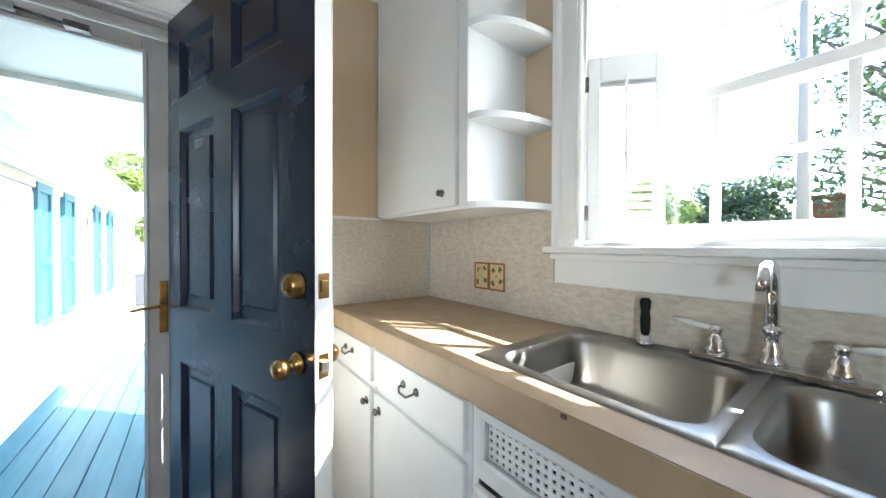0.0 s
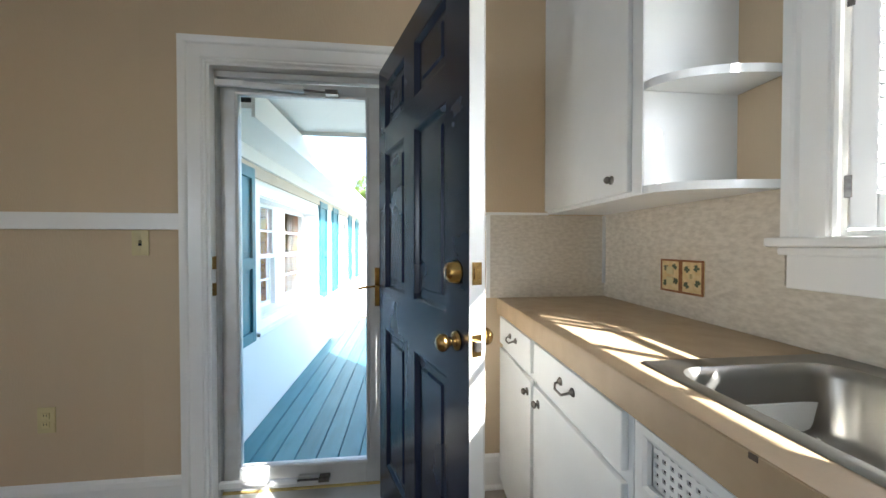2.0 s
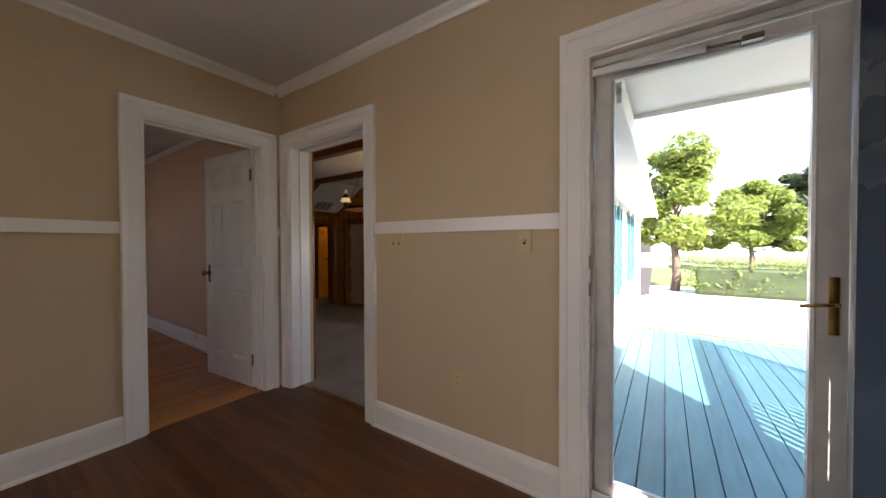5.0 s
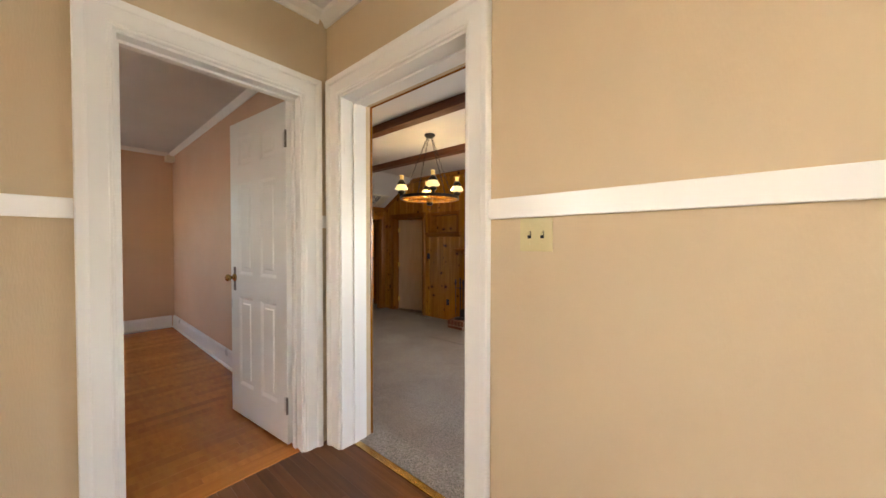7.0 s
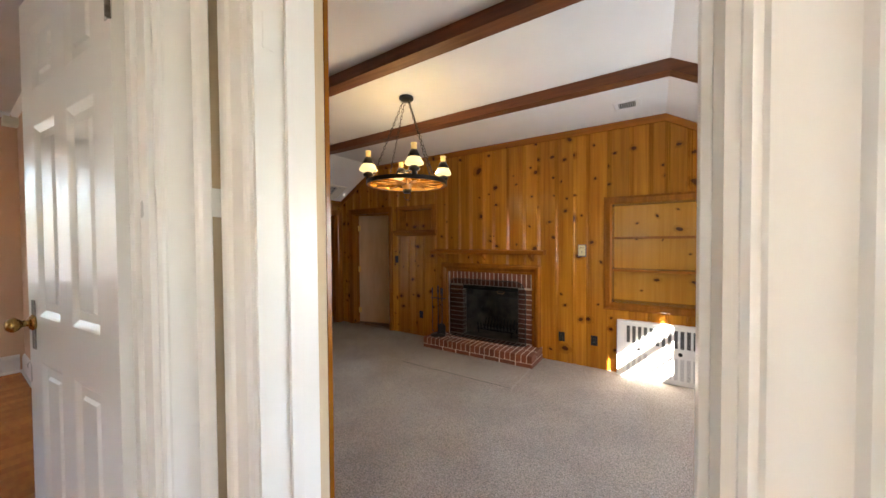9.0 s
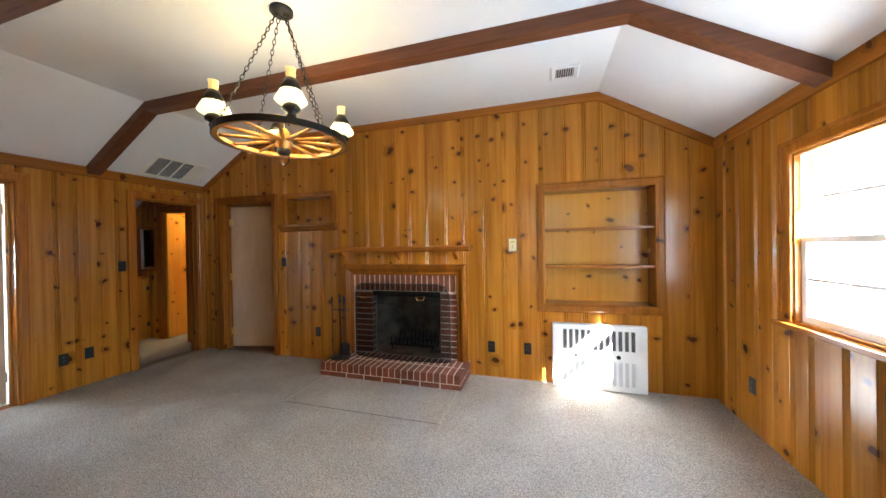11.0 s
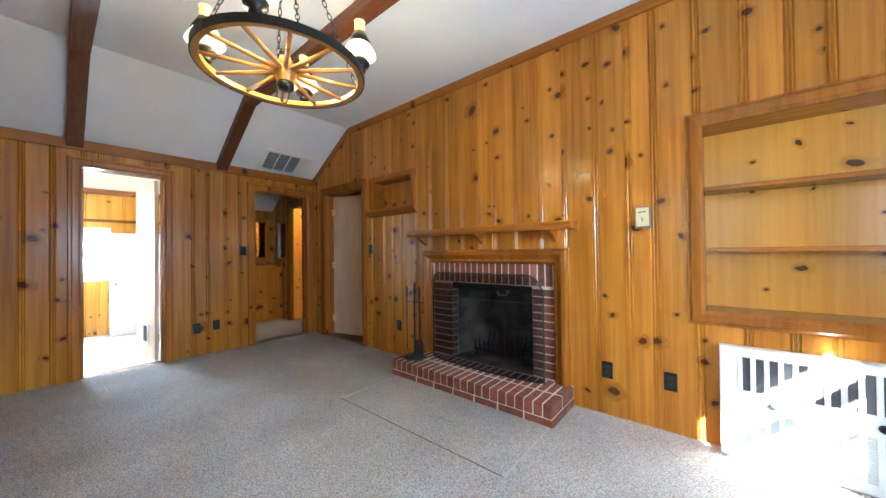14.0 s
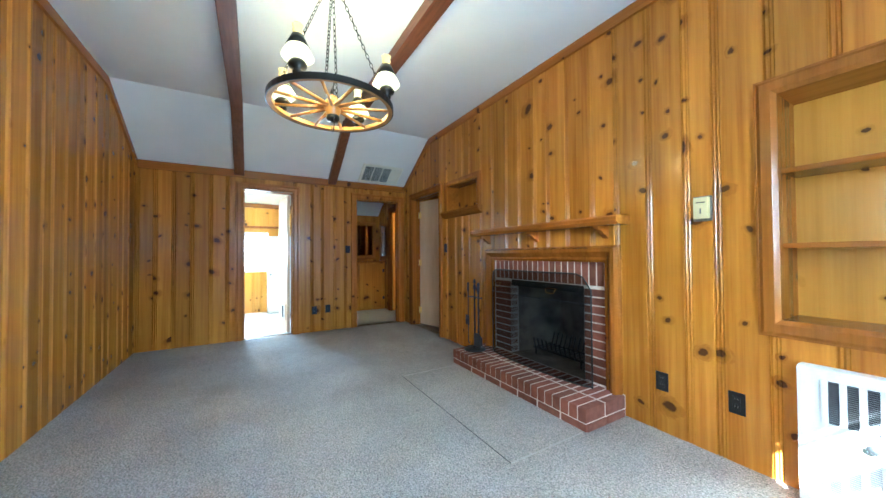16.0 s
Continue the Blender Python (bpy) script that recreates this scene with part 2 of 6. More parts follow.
ALU = mat("aluminium_painted", (0.62, 0.62, 0.61), 0.4, 0.3, alt=(0.52, 0.52, 0.5), scale=8)
BRASS = mat("worn_brass", (0.50, 0.32, 0.10), 0.25, 1.0, alt=(0.27, 0.165, 0.06), scale=25)
PEWTER = mat("antique_pewter", (0.22, 0.20, 0.18), 0.35, 0.9, alt=(0.10, 0.09, 0.08), scale=60)
NAVY = mat("navy_gloss_paint", (0.013, 0.017, 0.036), 0.26, alt=(0.016, 0.021, 0.041), scale=3, bump=0.012, bscale=25, spec=0.38)
BLACK = mat("black_iron", (0.018, 0.017, 0.016), 0.45, 0.4, alt=(0.03, 0.027, 0.025), scale=30, bump=0.1)
BLACKPLASTIC = mat("black_plastic", (0.010, 0.010, 0.010), 0.55, spec=0.25)
CREAM = mat("cream_enamel", (0.80, 0.76, 0.66), 0.4)
IVORY = mat("ivory_plastic", (0.62, 0.53, 0.27), 0.4)
PORCELAIN = mat("white_porcelain", (0.82, 0.80, 0.75), 0.15)
TILEDECOR = mat("floral_tile_plate", (0.70, 0.56, 0.30), 0.3, alt=(0.60, 0.42, 0.18), scale=40)
RUST = mat("brown_tile_border", (0.30, 0.12, 0.04), 0.4, alt=(0.2, 0.07, 0.02), scale=50)
SAGE = mat("painted_leaf_green", (0.10, 0.12, 0.06), 0.4)
OAK = mat("dark_oak_floor", (0.165, 0.062, 0.022), 0.36, alt=(0.115, 0.041, 0.015), scale=5, stretch=(0.4, 6, 1), spread=0.25, bump=0.03, bscale=60, spec=0.3)
OAKRED = mat("orange_oak_floor", (0.56, 0.215, 0.046), 0.22, alt=(0.46, 0.16, 0.034), scale=5, stretch=(6, 0.4, 1), spread=0.14, bump=0.012, bscale=60, spec=0.5)
VINYL = mat("grey_vinyl_floor", (0.36, 0.31, 0.26), 0.4, alt=(0.27, 0.23, 0.19), scale=7, bump=0.05)
THRESH = mat("yellowed_threshold", (0.55, 0.42, 0.15), 0.45, alt=(0.42, 0.30, 0.10), scale=20)
PINE = pine("knotty_pine", (0.47, 0.195, 0.018), (0.27, 0.092, 0.007), knots=0.52)
PINETRIM = pine("pine_trim", (0.36, 0.130, 0.014), (0.22, 0.070, 0.006), knots=0.10)
PINETRIMX = pine("pine_trim_across", (0.36, 0.130, 0.014), (0.22, 0.070, 0.006), knots=0.12, along="x")
PINETRIMY = pine("pine_trim_along", (0.36, 0.130, 0.014), (0.22, 0.070, 0.006), knots=0.12, along="y")
PINELIGHT = pine("pine_shelf_back", (0.70, 0.35, 0.045), (0.56, 0.255, 0.028), knots=0.6)
BEAM = mat("stained_beam", (0.16, 0.052, 0.016), 0.5, alt=(0.10, 0.032, 0.010), scale=8, stretch=(0.4, 5, 5), bump=0.15, bscale=40)
PLY = mat("plywood_door", (0.62, 0.46, 0.31), 0.55, alt=(0.54, 0.38, 0.24), scale=5, stretch=(2, 2, 0.5), bump=0.04)
CARPET = carpet_mat()
CARPETSEAM = mat("carpet_seam", (0.09, 0.078, 0.07), 0.95)
BRICK = mat("red_brick", (0.205, 0.066, 0.032), 0.75, alt=(0.15, 0.043, 0.022), scale=22, spread=0.22, bump=0.5, bscale=90)
MORTAR = mat("pale_mortar", (0.72, 0.62, 0.53), 0.9, alt=(0.60, 0.50, 0.42), scale=30, bump=0.4)
SOOT = mat("sooty_firebrick", (0.27, 0.225, 0.175), 0.95, alt=(0.045, 0.04, 0.035), scale=4, bump=0.4, bscale=30)
SCREEN = mesh_cloth("black_wire_mesh", (0.004, 0.004, 0.004), 0.64)
HEATER = mat("white_enamel", (0.80, 0.80, 0.78), 0.3)
# Same enamel with the shade behind the lower slots painted in as grey.
HEATERSHADE = mat("shaded_enamel", (0.45, 0.45, 0.45), 0.5)
# Near-black colour painting the shade inside grilles, vents and far windows.
VOIDSHADE = mat("painted_void_shade", (0.03, 0.03, 0.032), 0.7)
GRILLE = mat("grey_metal_grille", (0.24, 0.24, 0.24), 0.5, 0.4)
PANE = glass("window_glass")
TEAL = mat("teal_shutter_paint", (0.030, 0.14, 0.17), 0.45, alt=(0.024, 0.11, 0.14))
SIDING = mat("white_siding", (0.76, 0.75, 0.70), 0.6, alt=(0.70, 0.69, 0.64), scale=3)
DECK = mat("teal_deck_paint", (0.075, 0.20, 0.215), 0.5, alt=(0.055, 0.155, 0.17), scale=6, stretch=(4, 0.6, 1), spread=0.1, bump=0.1, bscale=40)
ROOF = mat("grey_shingle", (0.13, 0.125, 0.12), 0.9, bump=0.4, bscale=20)
CONCRETE = mat("pale_concrete", (0.45, 0.43, 0.39), 0.85, alt=(0.36, 0.34, 0.31), scale=2, bump=0.3, bscale=40)
GRASS = mat("lawn", (0.10, 0.13, 0.035), 0.9, alt=(0.07, 0.09, 0.025), scale=1.5, bump=0.6, bscale=30)
BARK = mat("bark", (0.10, 0.075, 0.055), 0.9, alt=(0.06, 0.045, 0.032), scale=8, bump=0.8, bscale=20, stretch=(1, 1, 0.3))
def leafy(m, color):
    n, l = m.node_tree.nodes, m.node_tree.links
    tl, mx = n.new("ShaderNodeBsdfTranslucent"), n.new("ShaderNodeMixShader")
    tl.inputs[0].default_value, mx.inputs[0].default_value = (*color, 1), 0.45
    l.new(n["Principled BSDF"].outputs[0], mx.inputs[1])
    l.new(tl.outputs[0], mx.inputs[2])
    l.new(mx.outputs[0], n["Material Output"].inputs[0])
    return m


LEAF = leafy(mat("green_leaf", (0.12, 0.18, 0.035), 0.55, alt=(0.09, 0.13, 0.025), scale=3), (0.34, 0.37, 0.06))
LEAFDARK = leafy(mat("dark_leaf", (0.05, 0.08, 0.03), 0.55, alt=(0.035, 0.055, 0.02), scale=3), (0.07, 0.10, 0.03))
POLEWOOD = mat("grey_pole_wood", (0.20, 0.17, 0.14), 0.9, bump=0.3)
BINPLASTIC = mat("dark_bin_plastic", (0.03, 0.03, 0.034), 0.5)
REDBRICKFAR = mat("far_red_brick", (0.26, 0.08, 0.05), 0.9)
BLIND = mat("white_blind_slat", (0.80, 0.80, 0.78), 0.5)
SHADEGLASS = glow("lit_lamp_glass", (1.0, 0.78, 0.34), 0.045)
CAPGLASS = glow("lit_amber_cap", (0.85, 0.58, 0.20), 0.016)
SPOKE = mat("varnished_spoke_wood", (0.40, 0.185, 0.03), 0.3, alt=(0.30, 0.125, 0.02), scale=10)
LAMPBLACK = mat("black_lamp_metal", (0.02, 0.018, 0.014), 0.35, 0.5)


# ---- shaping ----
def cube(bm, x0, x1, y0, y1, z0, z1, bev=0.0, m=None):
    made = bmesh.ops.create_cube(bm, size=1, matrix=Matrix.LocRotScale(((x0 + x1) / 2, (y0 + y1) / 2, (z0 + z1) / 2), None, (abs(x1 - x0), abs(y1 - y0), abs(z1 - z0))))["verts"]
    if m is not None:
        bmesh.ops.transform(bm, matrix=m, verts=made)
    if bev:
        bmesh.ops.bevel(bm, geom=list({e for v in made for e in v.link_edges}), offset=bev, segments=2, affect="EDGES", profile=0.6)
    return bm


def box(x0, x1, y0, y1, z0, z1, bev=0.0, m=None):
    return cube(bmesh.new(), x0, x1, y0, y1, z0, z1, bev, m)


def lathe(bm, profile, m=Matrix(), seg=20):
    rings = []
    for r, z in profile:
        rings.append([bm.verts.new(m @ Vector((r * math.cos(k * math.tau / seg), r * math.sin(k * math.tau / seg), z))) for k in range(seg)])
    for a, b in zip(rings, rings[1:]):
        for k in range(seg):
            f = bm.faces.new((a[k], a[(k + 1) % seg], b[(k + 1) % seg], b[k]))
            f.smooth = True
    for ring, flip in ((rings[0], True), (rings[-1], False)):
        if (ring[0].co - ring[seg // 2].co).length > 1e-5:
            bm.faces.new(ring[::-1] if flip else ring)
    return bm


def tube(bm, pts, r, seg=8, closed=False):
    pts = [Vector(p) for p in pts]
    n = len(pts)
    rad = r if callable(r) else (lambda t: r)
    rings, up = [], None
    for k, p in enumerate(pts):
        a, b = (pts[(k - 1) % n], pts[(k + 1) % n]) if closed else (pts[max(0, k - 1)], pts[min(n - 1, k + 1)])
        d = (b - a).normalized()
        if up is None:
            up = d.orthogonal().normalized()
        up = (up - d * up.dot(d)).normalized()
        side = d.cross(up)
        rr = rad(k / max(1, n - 1))
        rings.append([bm.verts.new(p + (up * math.cos(q * math.tau / seg) + side * math.sin(q * math.tau / seg)) * rr) for q in range(seg)])
    for a, b in zip(rings, rings[1:] + (rings[:1] if closed else [])):
        for q in range(seg):
            f = bm.faces.new((a[q], a[(q + 1) % seg], b[(q + 1) % seg], b[q]))
            f.smooth = True
    if not closed:
        bm.faces.new(rings[0][::-1])
        bm.faces.new(rings[-1])
    return bm


def prism(bm, outline, lift):
    """A closed outline of 3D points pushed along the vector lift."""
    lift = Vector(lift)
    a = [bm.verts.new(p) for p in outline]
    b = [bm.verts.new(Vector(p) + lift) for p in outline]
    k = len(a)
    bm.faces.new(a[::-1])
    bm.faces.new(b)
    for i in range(k):
        bm.faces.new((a[i], a[(i + 1) % k], b[(i + 1) % k], b[i]))
    bmesh.ops.recalc_face_normals(bm, faces=bm.faces[:])
    return bm


def as_mesh(name, bm, material):
    bmesh.ops.recalc_face_normals(bm, faces=bm.faces[:])
    me = bpy.data.meshes.new(name)
    bm.to_mesh(me)
    bm.free()
    me.materials.append(material)
    return me


def part(name, bm, material, parent, label=""):
    ob = new(name, as_mesh(name, bm, material) if isinstance(bm, bmesh.types.BMesh) else bm)
    ob.parent = parent
    return tagged(ob, label)


def thing(name, m, label, category, group=""):
    ob = new(name)
    ob.empty_display_size = 0.1
    ob.matrix_world = m
    return tagged(ob, label, category, group)


def setting(name, bm, material, label="", category=""):
    return tagged(new(name, as_mesh(name, bm, material)), label, category, kind="structure")


def wall_bm(axis, c0, c1, a0, a1, z0, z1, openings=()):
    """A straight wall along x or y, between the faces c0 and c1, with rectangular openings (a0, a1, z0, z1)."""
    bm = bmesh.new()
    cuts = sorted({a0, a1, *(v for o in openings for v in o[:2])})
    for p, q in zip(cuts, cuts[1:]):
        free = [(z0, z1)]
        for o in openings:
            if o[0] <= p and q <= o[1]:
                free = [s for lo, hi in free for s in ((lo, min(hi, o[2])), (max(lo, o[3]), hi)) if s[1] - s[0] > 1e-4]
        for lo, hi in free:
            cube(bm, *((p, q, c0, c1) if axis == "x" else (c0, c1, p, q)), lo, hi)
    return bm


def sweep(axis, face, sgn, a0, a1, z0, z1, profile, closed=False):
    """A mitred moulding round an opening. profile: (away from the opening, out of the wall)."""
    bm = bmesh.new()

    def at(a, z, d):
        return (a, face + sgn * d, z) if axis == "x" else (face + sgn * d, a, z)

    rows = []
    for u, d in profile:
        b = z0 - u if closed else z0
        rows.append([bm.verts.new(at(*p, d)) for p in ((a0 - u, b), (a0 - u, z1 + u), (a1 + u, z1 + u), (a1 + u, b))])
    k = len(rows)
    for i in range(k - 1):
        for j in range(4 if closed else 3):
            bm.faces.new((rows[i][j], rows[i][(j + 1) % 4], rows[i + 1][(j + 1) % 4], rows[i + 1][j]))
    if not closed:
        bm.faces.new([r[0] for r in rows])
        bm.faces.new([r[3] for r in rows][::-1])
    return bm


CASING = [(0, 0), (0, 0.012), (0.006, 0.017), (0.014, 0.014), (0.018, 0.018), (0.072, 0.019), (0.078, 0.027), (0.086, 0.030), (0.104, 0.032), (0.108, 0.026), (0.108, 0)]
PINECASE = [(0, 0), (0, 0.016), (0.012, 0.022), (0.05, 0.022), (0.058, 0.030), (0.075, 0.030), (0.08, 0.024), (0.08, 0)]
RETURN = [(0, 0.0), (0, 0.02), (0.02, 0.035), (0.06, 0.03), (0.075, 0.018), (0.085, 0.018), (0.085, 0)]


def top_flat(z):
    return lambda a: z


def boards(parent, axis, face, sgn, a0, a1, zb, top, openings=(), material=None, marks=(), width=0.17, seed=1, thick=0.012):
    """Vertical boards with a moulded joint, one object each."""
    rnd = random.Random(seed)
    stops = sorted({a0, a1, *(min(max(v, a0), a1) for o in openings for v in o[:2]), *marks})
    for p, q in zip(stops, stops[1:]):
        if q - p < 0.004:
            continue
        k = max(1, round((q - p) / width))
        w = [rnd.uniform(0.72, 1.3) for _ in range(k)]
        edges = [p]
        for x in w:
            edges.append(edges[-1] + x * (q - p) / sum(w))
        for e0, e1 in zip(edges, edges[1:]):
            mid = (e0 + e1) / 2
            free = [(zb, None)]
            for o in openings:
                if o[0] <= mid <= o[1]:
                    nxt = []
                    for lo, hi in free:
                        if o[2] - lo > 0.02:
                            nxt.append((lo, o[2]))
                        nxt.append((o[3], hi))
                    free = nxt
            s = e1 - e0
            t = thick
            prof = [(0, 0), (0, 0.3 * t), (0.004, 0.35 * t), (0.008, 0.75 * t), (0.012, t), (0.016, 0.75 * t), (0.019, 0.4 * t), (0.0225, 0.4 * t), (0.026, 0.75 * t), (0.030, t), (0.034, 0.7 * t), (0.038, 0.4 * t), (0.042, 0.95 * t), (0.045, t), (s - 0.003, t), (s, 0.6 * t), (s, 0)] if s > 0.085 else [(0, 0), (0, t), (s, t), (s, 0)]
            for lo, hi in free:
                bm = bmesh.new()
                ends = []
                for z in (lo, hi):
                    ring = []
                    for u, d in prof:
                        a = e0 + u
                        zz = (top(a) if z is None else z)
                        ring.append(bm.verts.new((a, face + sgn * d, zz) if axis == "x" else (face + sgn * d, a, zz)))
                    ends.append(ring)
                n = len(prof)
                for i in range(n):
                    bm.faces.new((ends[0][i], ends[0][(i + 1) % n], ends[1][(i + 1) % n], ends[1][i]))
                bm.faces.new(ends[0][::-1])
                bm.faces.new(ends[1])
                part("board", bm, material, parent)


# ---- the plan ----
KX0, KX1, KY0, KY1, KH = -3.0, 1.42, -3.2, 2.09, 2.56
DX0, DX1, DY0, DY1, DF = -6.905, -1.028, 2.38, 5.744, -0.235
EAVE, FLAT, RW, RE = 1.99, 2.527, -6.01, -1.933
BX0, BY0 = -7.18, -1.6


def den_top(x):
    if x < RW:
        return EAVE + (FLAT - EAVE) * (x - DX0) / (RW - DX0)
    if x > RE:
        return EAVE + (FLAT - EAVE) * (DX1 - x) / (DX1 - RE)
    return FLAT


# openings: (along, along, bottom, top)
DENDOOR = (-2.857, -1.945, 0.0, 2.055)
BEDDOOR = (1.175, 1.935, 0.0, 2.05)
BACKDOOR = (-0.52, 0.31, 0.0, 2.065)
KWIN = (-0.025, 1.15, 1.25, 2.19)
DENWIN = (3.21, 4.83, 0.63, 1.62)
DOOR_A = (3.435, 4.045, DF, 1.755)
DOOR_B = (4.93, 5.64, DF, 1.74)
DOOR_C = (-6.61, -5.74, DF, 1.74)
NICHE = (-5.50, -4.86, 1.42, 1.74)
SHELF = (-2.42, -1.478, 0.545, 1.63)
HEARTH = (-4.585, -3.32, -0.24, 0.80)
BEDWIN = (0.09, 0.97, 0.79, 2.09)
# Unseen kitchen window, added as an opening for light from the west.
WESTWIN = (-2.95, -1.95, 1.0, 2.1)
BEDSOUTH = (-5.75, -5.05, 1.2, 2.1)

# ---- kitchen shell ----
wn1 = setting("wall_kitchen_north", wall_bm("x", KY1, 2.28, -0.80, 1.60, 0, 2.7, [BACKDOOR]), TAN, "tan painted kitchen wall with a back door opening", "wall")
wd = setting("wall_between_kitchen_and_den", wall_bm("x", KY1, 2.30, KX0 - 0.12, -0.80, DF, 2.7, [(*DENDOOR[:2], DF, DENDOOR[3])]), TAN, "tan painted wall with a doorway to the den", "wall")
setting("wall_kitchen_west", wall_bm("y", KX0 - 0.12, KX0, KY0, KY1, 0, 2.7, [BEDDOOR, WESTWIN]), TAN, "tan painted wall with a doorway to the bedroom", "wall")
setting("wall_kitchen_east", wall_bm("y", KX1, 1.69, KY0, KY1, 0, 2.7, [KWIN]), TAN, "tan painted wall with a window over the sink", "wall")
setting("wall_porch_end", box(1.48, 1.62, 2.285, 2.62, -0.3, 2.5), SIDING, "white siding end wall of the porch", "wall")
setting("wall_kitchen_south", wall_bm("x", KY0 - 0.12, KY0, KX0 - 0.12, 1.69, 0, 2.7), TAN, "plain tan painted kitchen wall", "wall")
setting("ceiling_kitchen", box(KX0, KX1, KY0, KY1, KH, KH + 0.08), CEIL, "white painted kitchen ceiling", "ceiling")
setting("floor_kitchen", box(KX0 - 0.12, 1.6, KY0, 2.28, -0.1, -0.012), MORTAR, "kitchen subfloor under the planks", "floor")


def crown(name, pts, inward):
    bm = bmesh.new()
    (ax, ay), (bx, by) = pts
    ix, iy = inward
    prof = [(0, 0), (0, -0.065), (0.012, -0.065), (0.022, -0.045), (0.05, -0.018), (0.055, 0), ]
    prism(bm, [(ax + ix * d, ay + iy * d, KH + z) for d, z in prof], (bx - ax, by - ay, 0))
    return setting(name, bm, WHITE, "white painted crown moulding", "trim")


crown("crown_moulding_north", ((KX0, KY1), (KX1, KY1)), (0, -1))
crown("crown_moulding_west", ((KX0, KY0), (KX0, KY1 - 0.056)), (1, 0))


def baseboard(name, axis, face, sgn, a0, a1, z=0.0, h=0.17):
    bm = bmesh.new()
    prof = [(0, z), (0.03, z), (0.03, z + 0.012), (0.018, z + 0.022), (0.018, z + h - 0.035), (0.012, z + h - 0.012), (0, z + h)]
    pts = [(a0, face + sgn * d, zz) if axis == "x" else (face + sgn * d, a0, zz) for d, zz in prof]
    prism(bm, pts, (a1 - a0, 0, 0) if axis == "x" else (0, a1 - a0, 0))
    return setting(name, bm, WHITE, "tall white painted baseboard", "baseboard")


def chair_rail(name, axis, face, sgn, a0, a1):
    bm = bmesh.new()
    b = (a0, a1, *sorted((face, face + sgn * 0.019))) if axis == "x" else (*sorted((face, face + sgn * 0.019)), a0, a1)
    cube(bm, *b, 1.298, 1.372, 0.003)
    return setting(name, bm, WHITE, "flat white painted chair rail", "trim")


baseboard("baseboard_north", "x", KY1, -1, DENDOOR[1] + 0.109, BACKDOOR[0] - 0.109)
baseboard("baseboard_by_door", "x", KY1, -1, BACKDOOR[1] + 0.109, 0.868)
baseboard("baseboard_west", "y", KX0, 1, KY0, BEDDOOR[0] - 0.109)
chair_rail("chair_rail_north", "x", KY1, -1, DENDOOR[1] + 0.109, BACKDOOR[0] - 0.109)
chair_rail("chair_rail_west", "y", KX0, 1, WESTWIN[1] + 0.109, BEDDOOR[0] - 0.109)
chair_rail("chair_rail_corner", "y", KX0, 1, BEDDOOR[1] + 0.109, KY1)
chair_rail("chair_rail_by_door", "x", KY1, -1, BACKDOOR[1] + 0.109, 0.79)


def doorway(name, axis, face, sgn, op, depth, label, material=WHITE, profile=CASING, far=False):
    """Casing, jamb lining and stop of one doorway. depth: how far the lining goes into the wall."""
    d = tagged(new(name), label, "door frame", kind="structure")
    a0, a1, z0, z1 = op
    part("casing", sweep(axis, face, sgn, a0, a1, z0, z1, profile), material, d)
    if far:
        part("casing", sweep(axis, face - sgn * depth, -sgn, a0, a1, z0, z1, profile), material, d)
    bm = bmesh.new()
    f0, f1 = sorted((face + sgn * 0.002, face - sgn * depth))
    for lo, hi, b, t in ((a0 - 0.004, a0 + 0.012, z0, z1), (a1 - 0.012, a1 + 0.004, z0, z1), (a0 + 0.012, a1 - 0.012, z1 - 0.012, z1 + 0.004)):
        cube(bm, *((lo, hi, f0, f1) if axis == "x" else (f0, f1, lo, hi)), b, t)
    part("jamb", bm, material, d)
    bm = bmesh.new()
    m0, m1 = sorted((face - sgn * depth * 0.45, face - sgn * (depth * 0.45 + 0.035)))
    for lo, hi, b, t in ((a0 + 0.012, a0 + 0.024, z0, z1 - 0.024), (a1 - 0.024, a1 - 0.012, z0, z1 - 0.024), (a0 + 0.012, a1 - 0.012, z1 - 0.024, z1 - 0.012)):
        cube(bm, *((lo, hi, m0, m1) if axis == "x" else (m0, m1, lo, hi)), b, t, 0.002)
    part("door_stop", bm, material, d)
    return d


dd = doorway("door_frame_den", "x", KY1, -1, DENDOOR, 0.17, "white painted doorway casing leading down to the den")
bd = doorway("door_frame_bedroom", "y", KX0, 1, BEDDOOR, 0.12, "white painted doorway casing to the bedroom", far=True)
kd = doorway("door_frame_back", "x", KY1, -1, BACKDOOR, 0.16, "white painted back door casing")
# old hinge leaf marks on the den jamb
for z in (0.32, 1.72):
    part("hinge_leaf", box(-2.847, -2.843, 2.11, 2.14, z, z + 0.09, 0.001), WHITE, dd, "painted-over hinge leaf")
for z in (1.02, 1.145):
    part("strike_plate", box(-0.510, -0.505, 2.10, 2.135, z - 0.03, z + 0.03, 0.001), BRASS, kd, "brass strike plate")


# ---- den shell ----
def grown(o, by=0.02):
    return (o[0] - by, o[1] + by, o[2] - by, o[3] + by)


def gable(bm, y0, y1, gap=None):
    """The upper part of an end wall, under the sloped ceiling."""
    cuts = sorted({DX0 - 0.012, RW, RE, DX1 + 0.012, *(gap[:2] if gap else ())})
    for a, b in zip(cuts, cuts[1:]):
        lo = gap[2] if gap and gap[0] <= (a + b) / 2 <= gap[1] else 1.98
        ta, tb = (max(den_top(min(max(v, DX0), DX1)), EAVE) + 0.03 for v in (a, b))
        prism(bm, [(a, y0, lo), (b, y0, lo), (b, y0, tb), (a, y0, ta)], (0, y1 - y0, 0))
    return bm


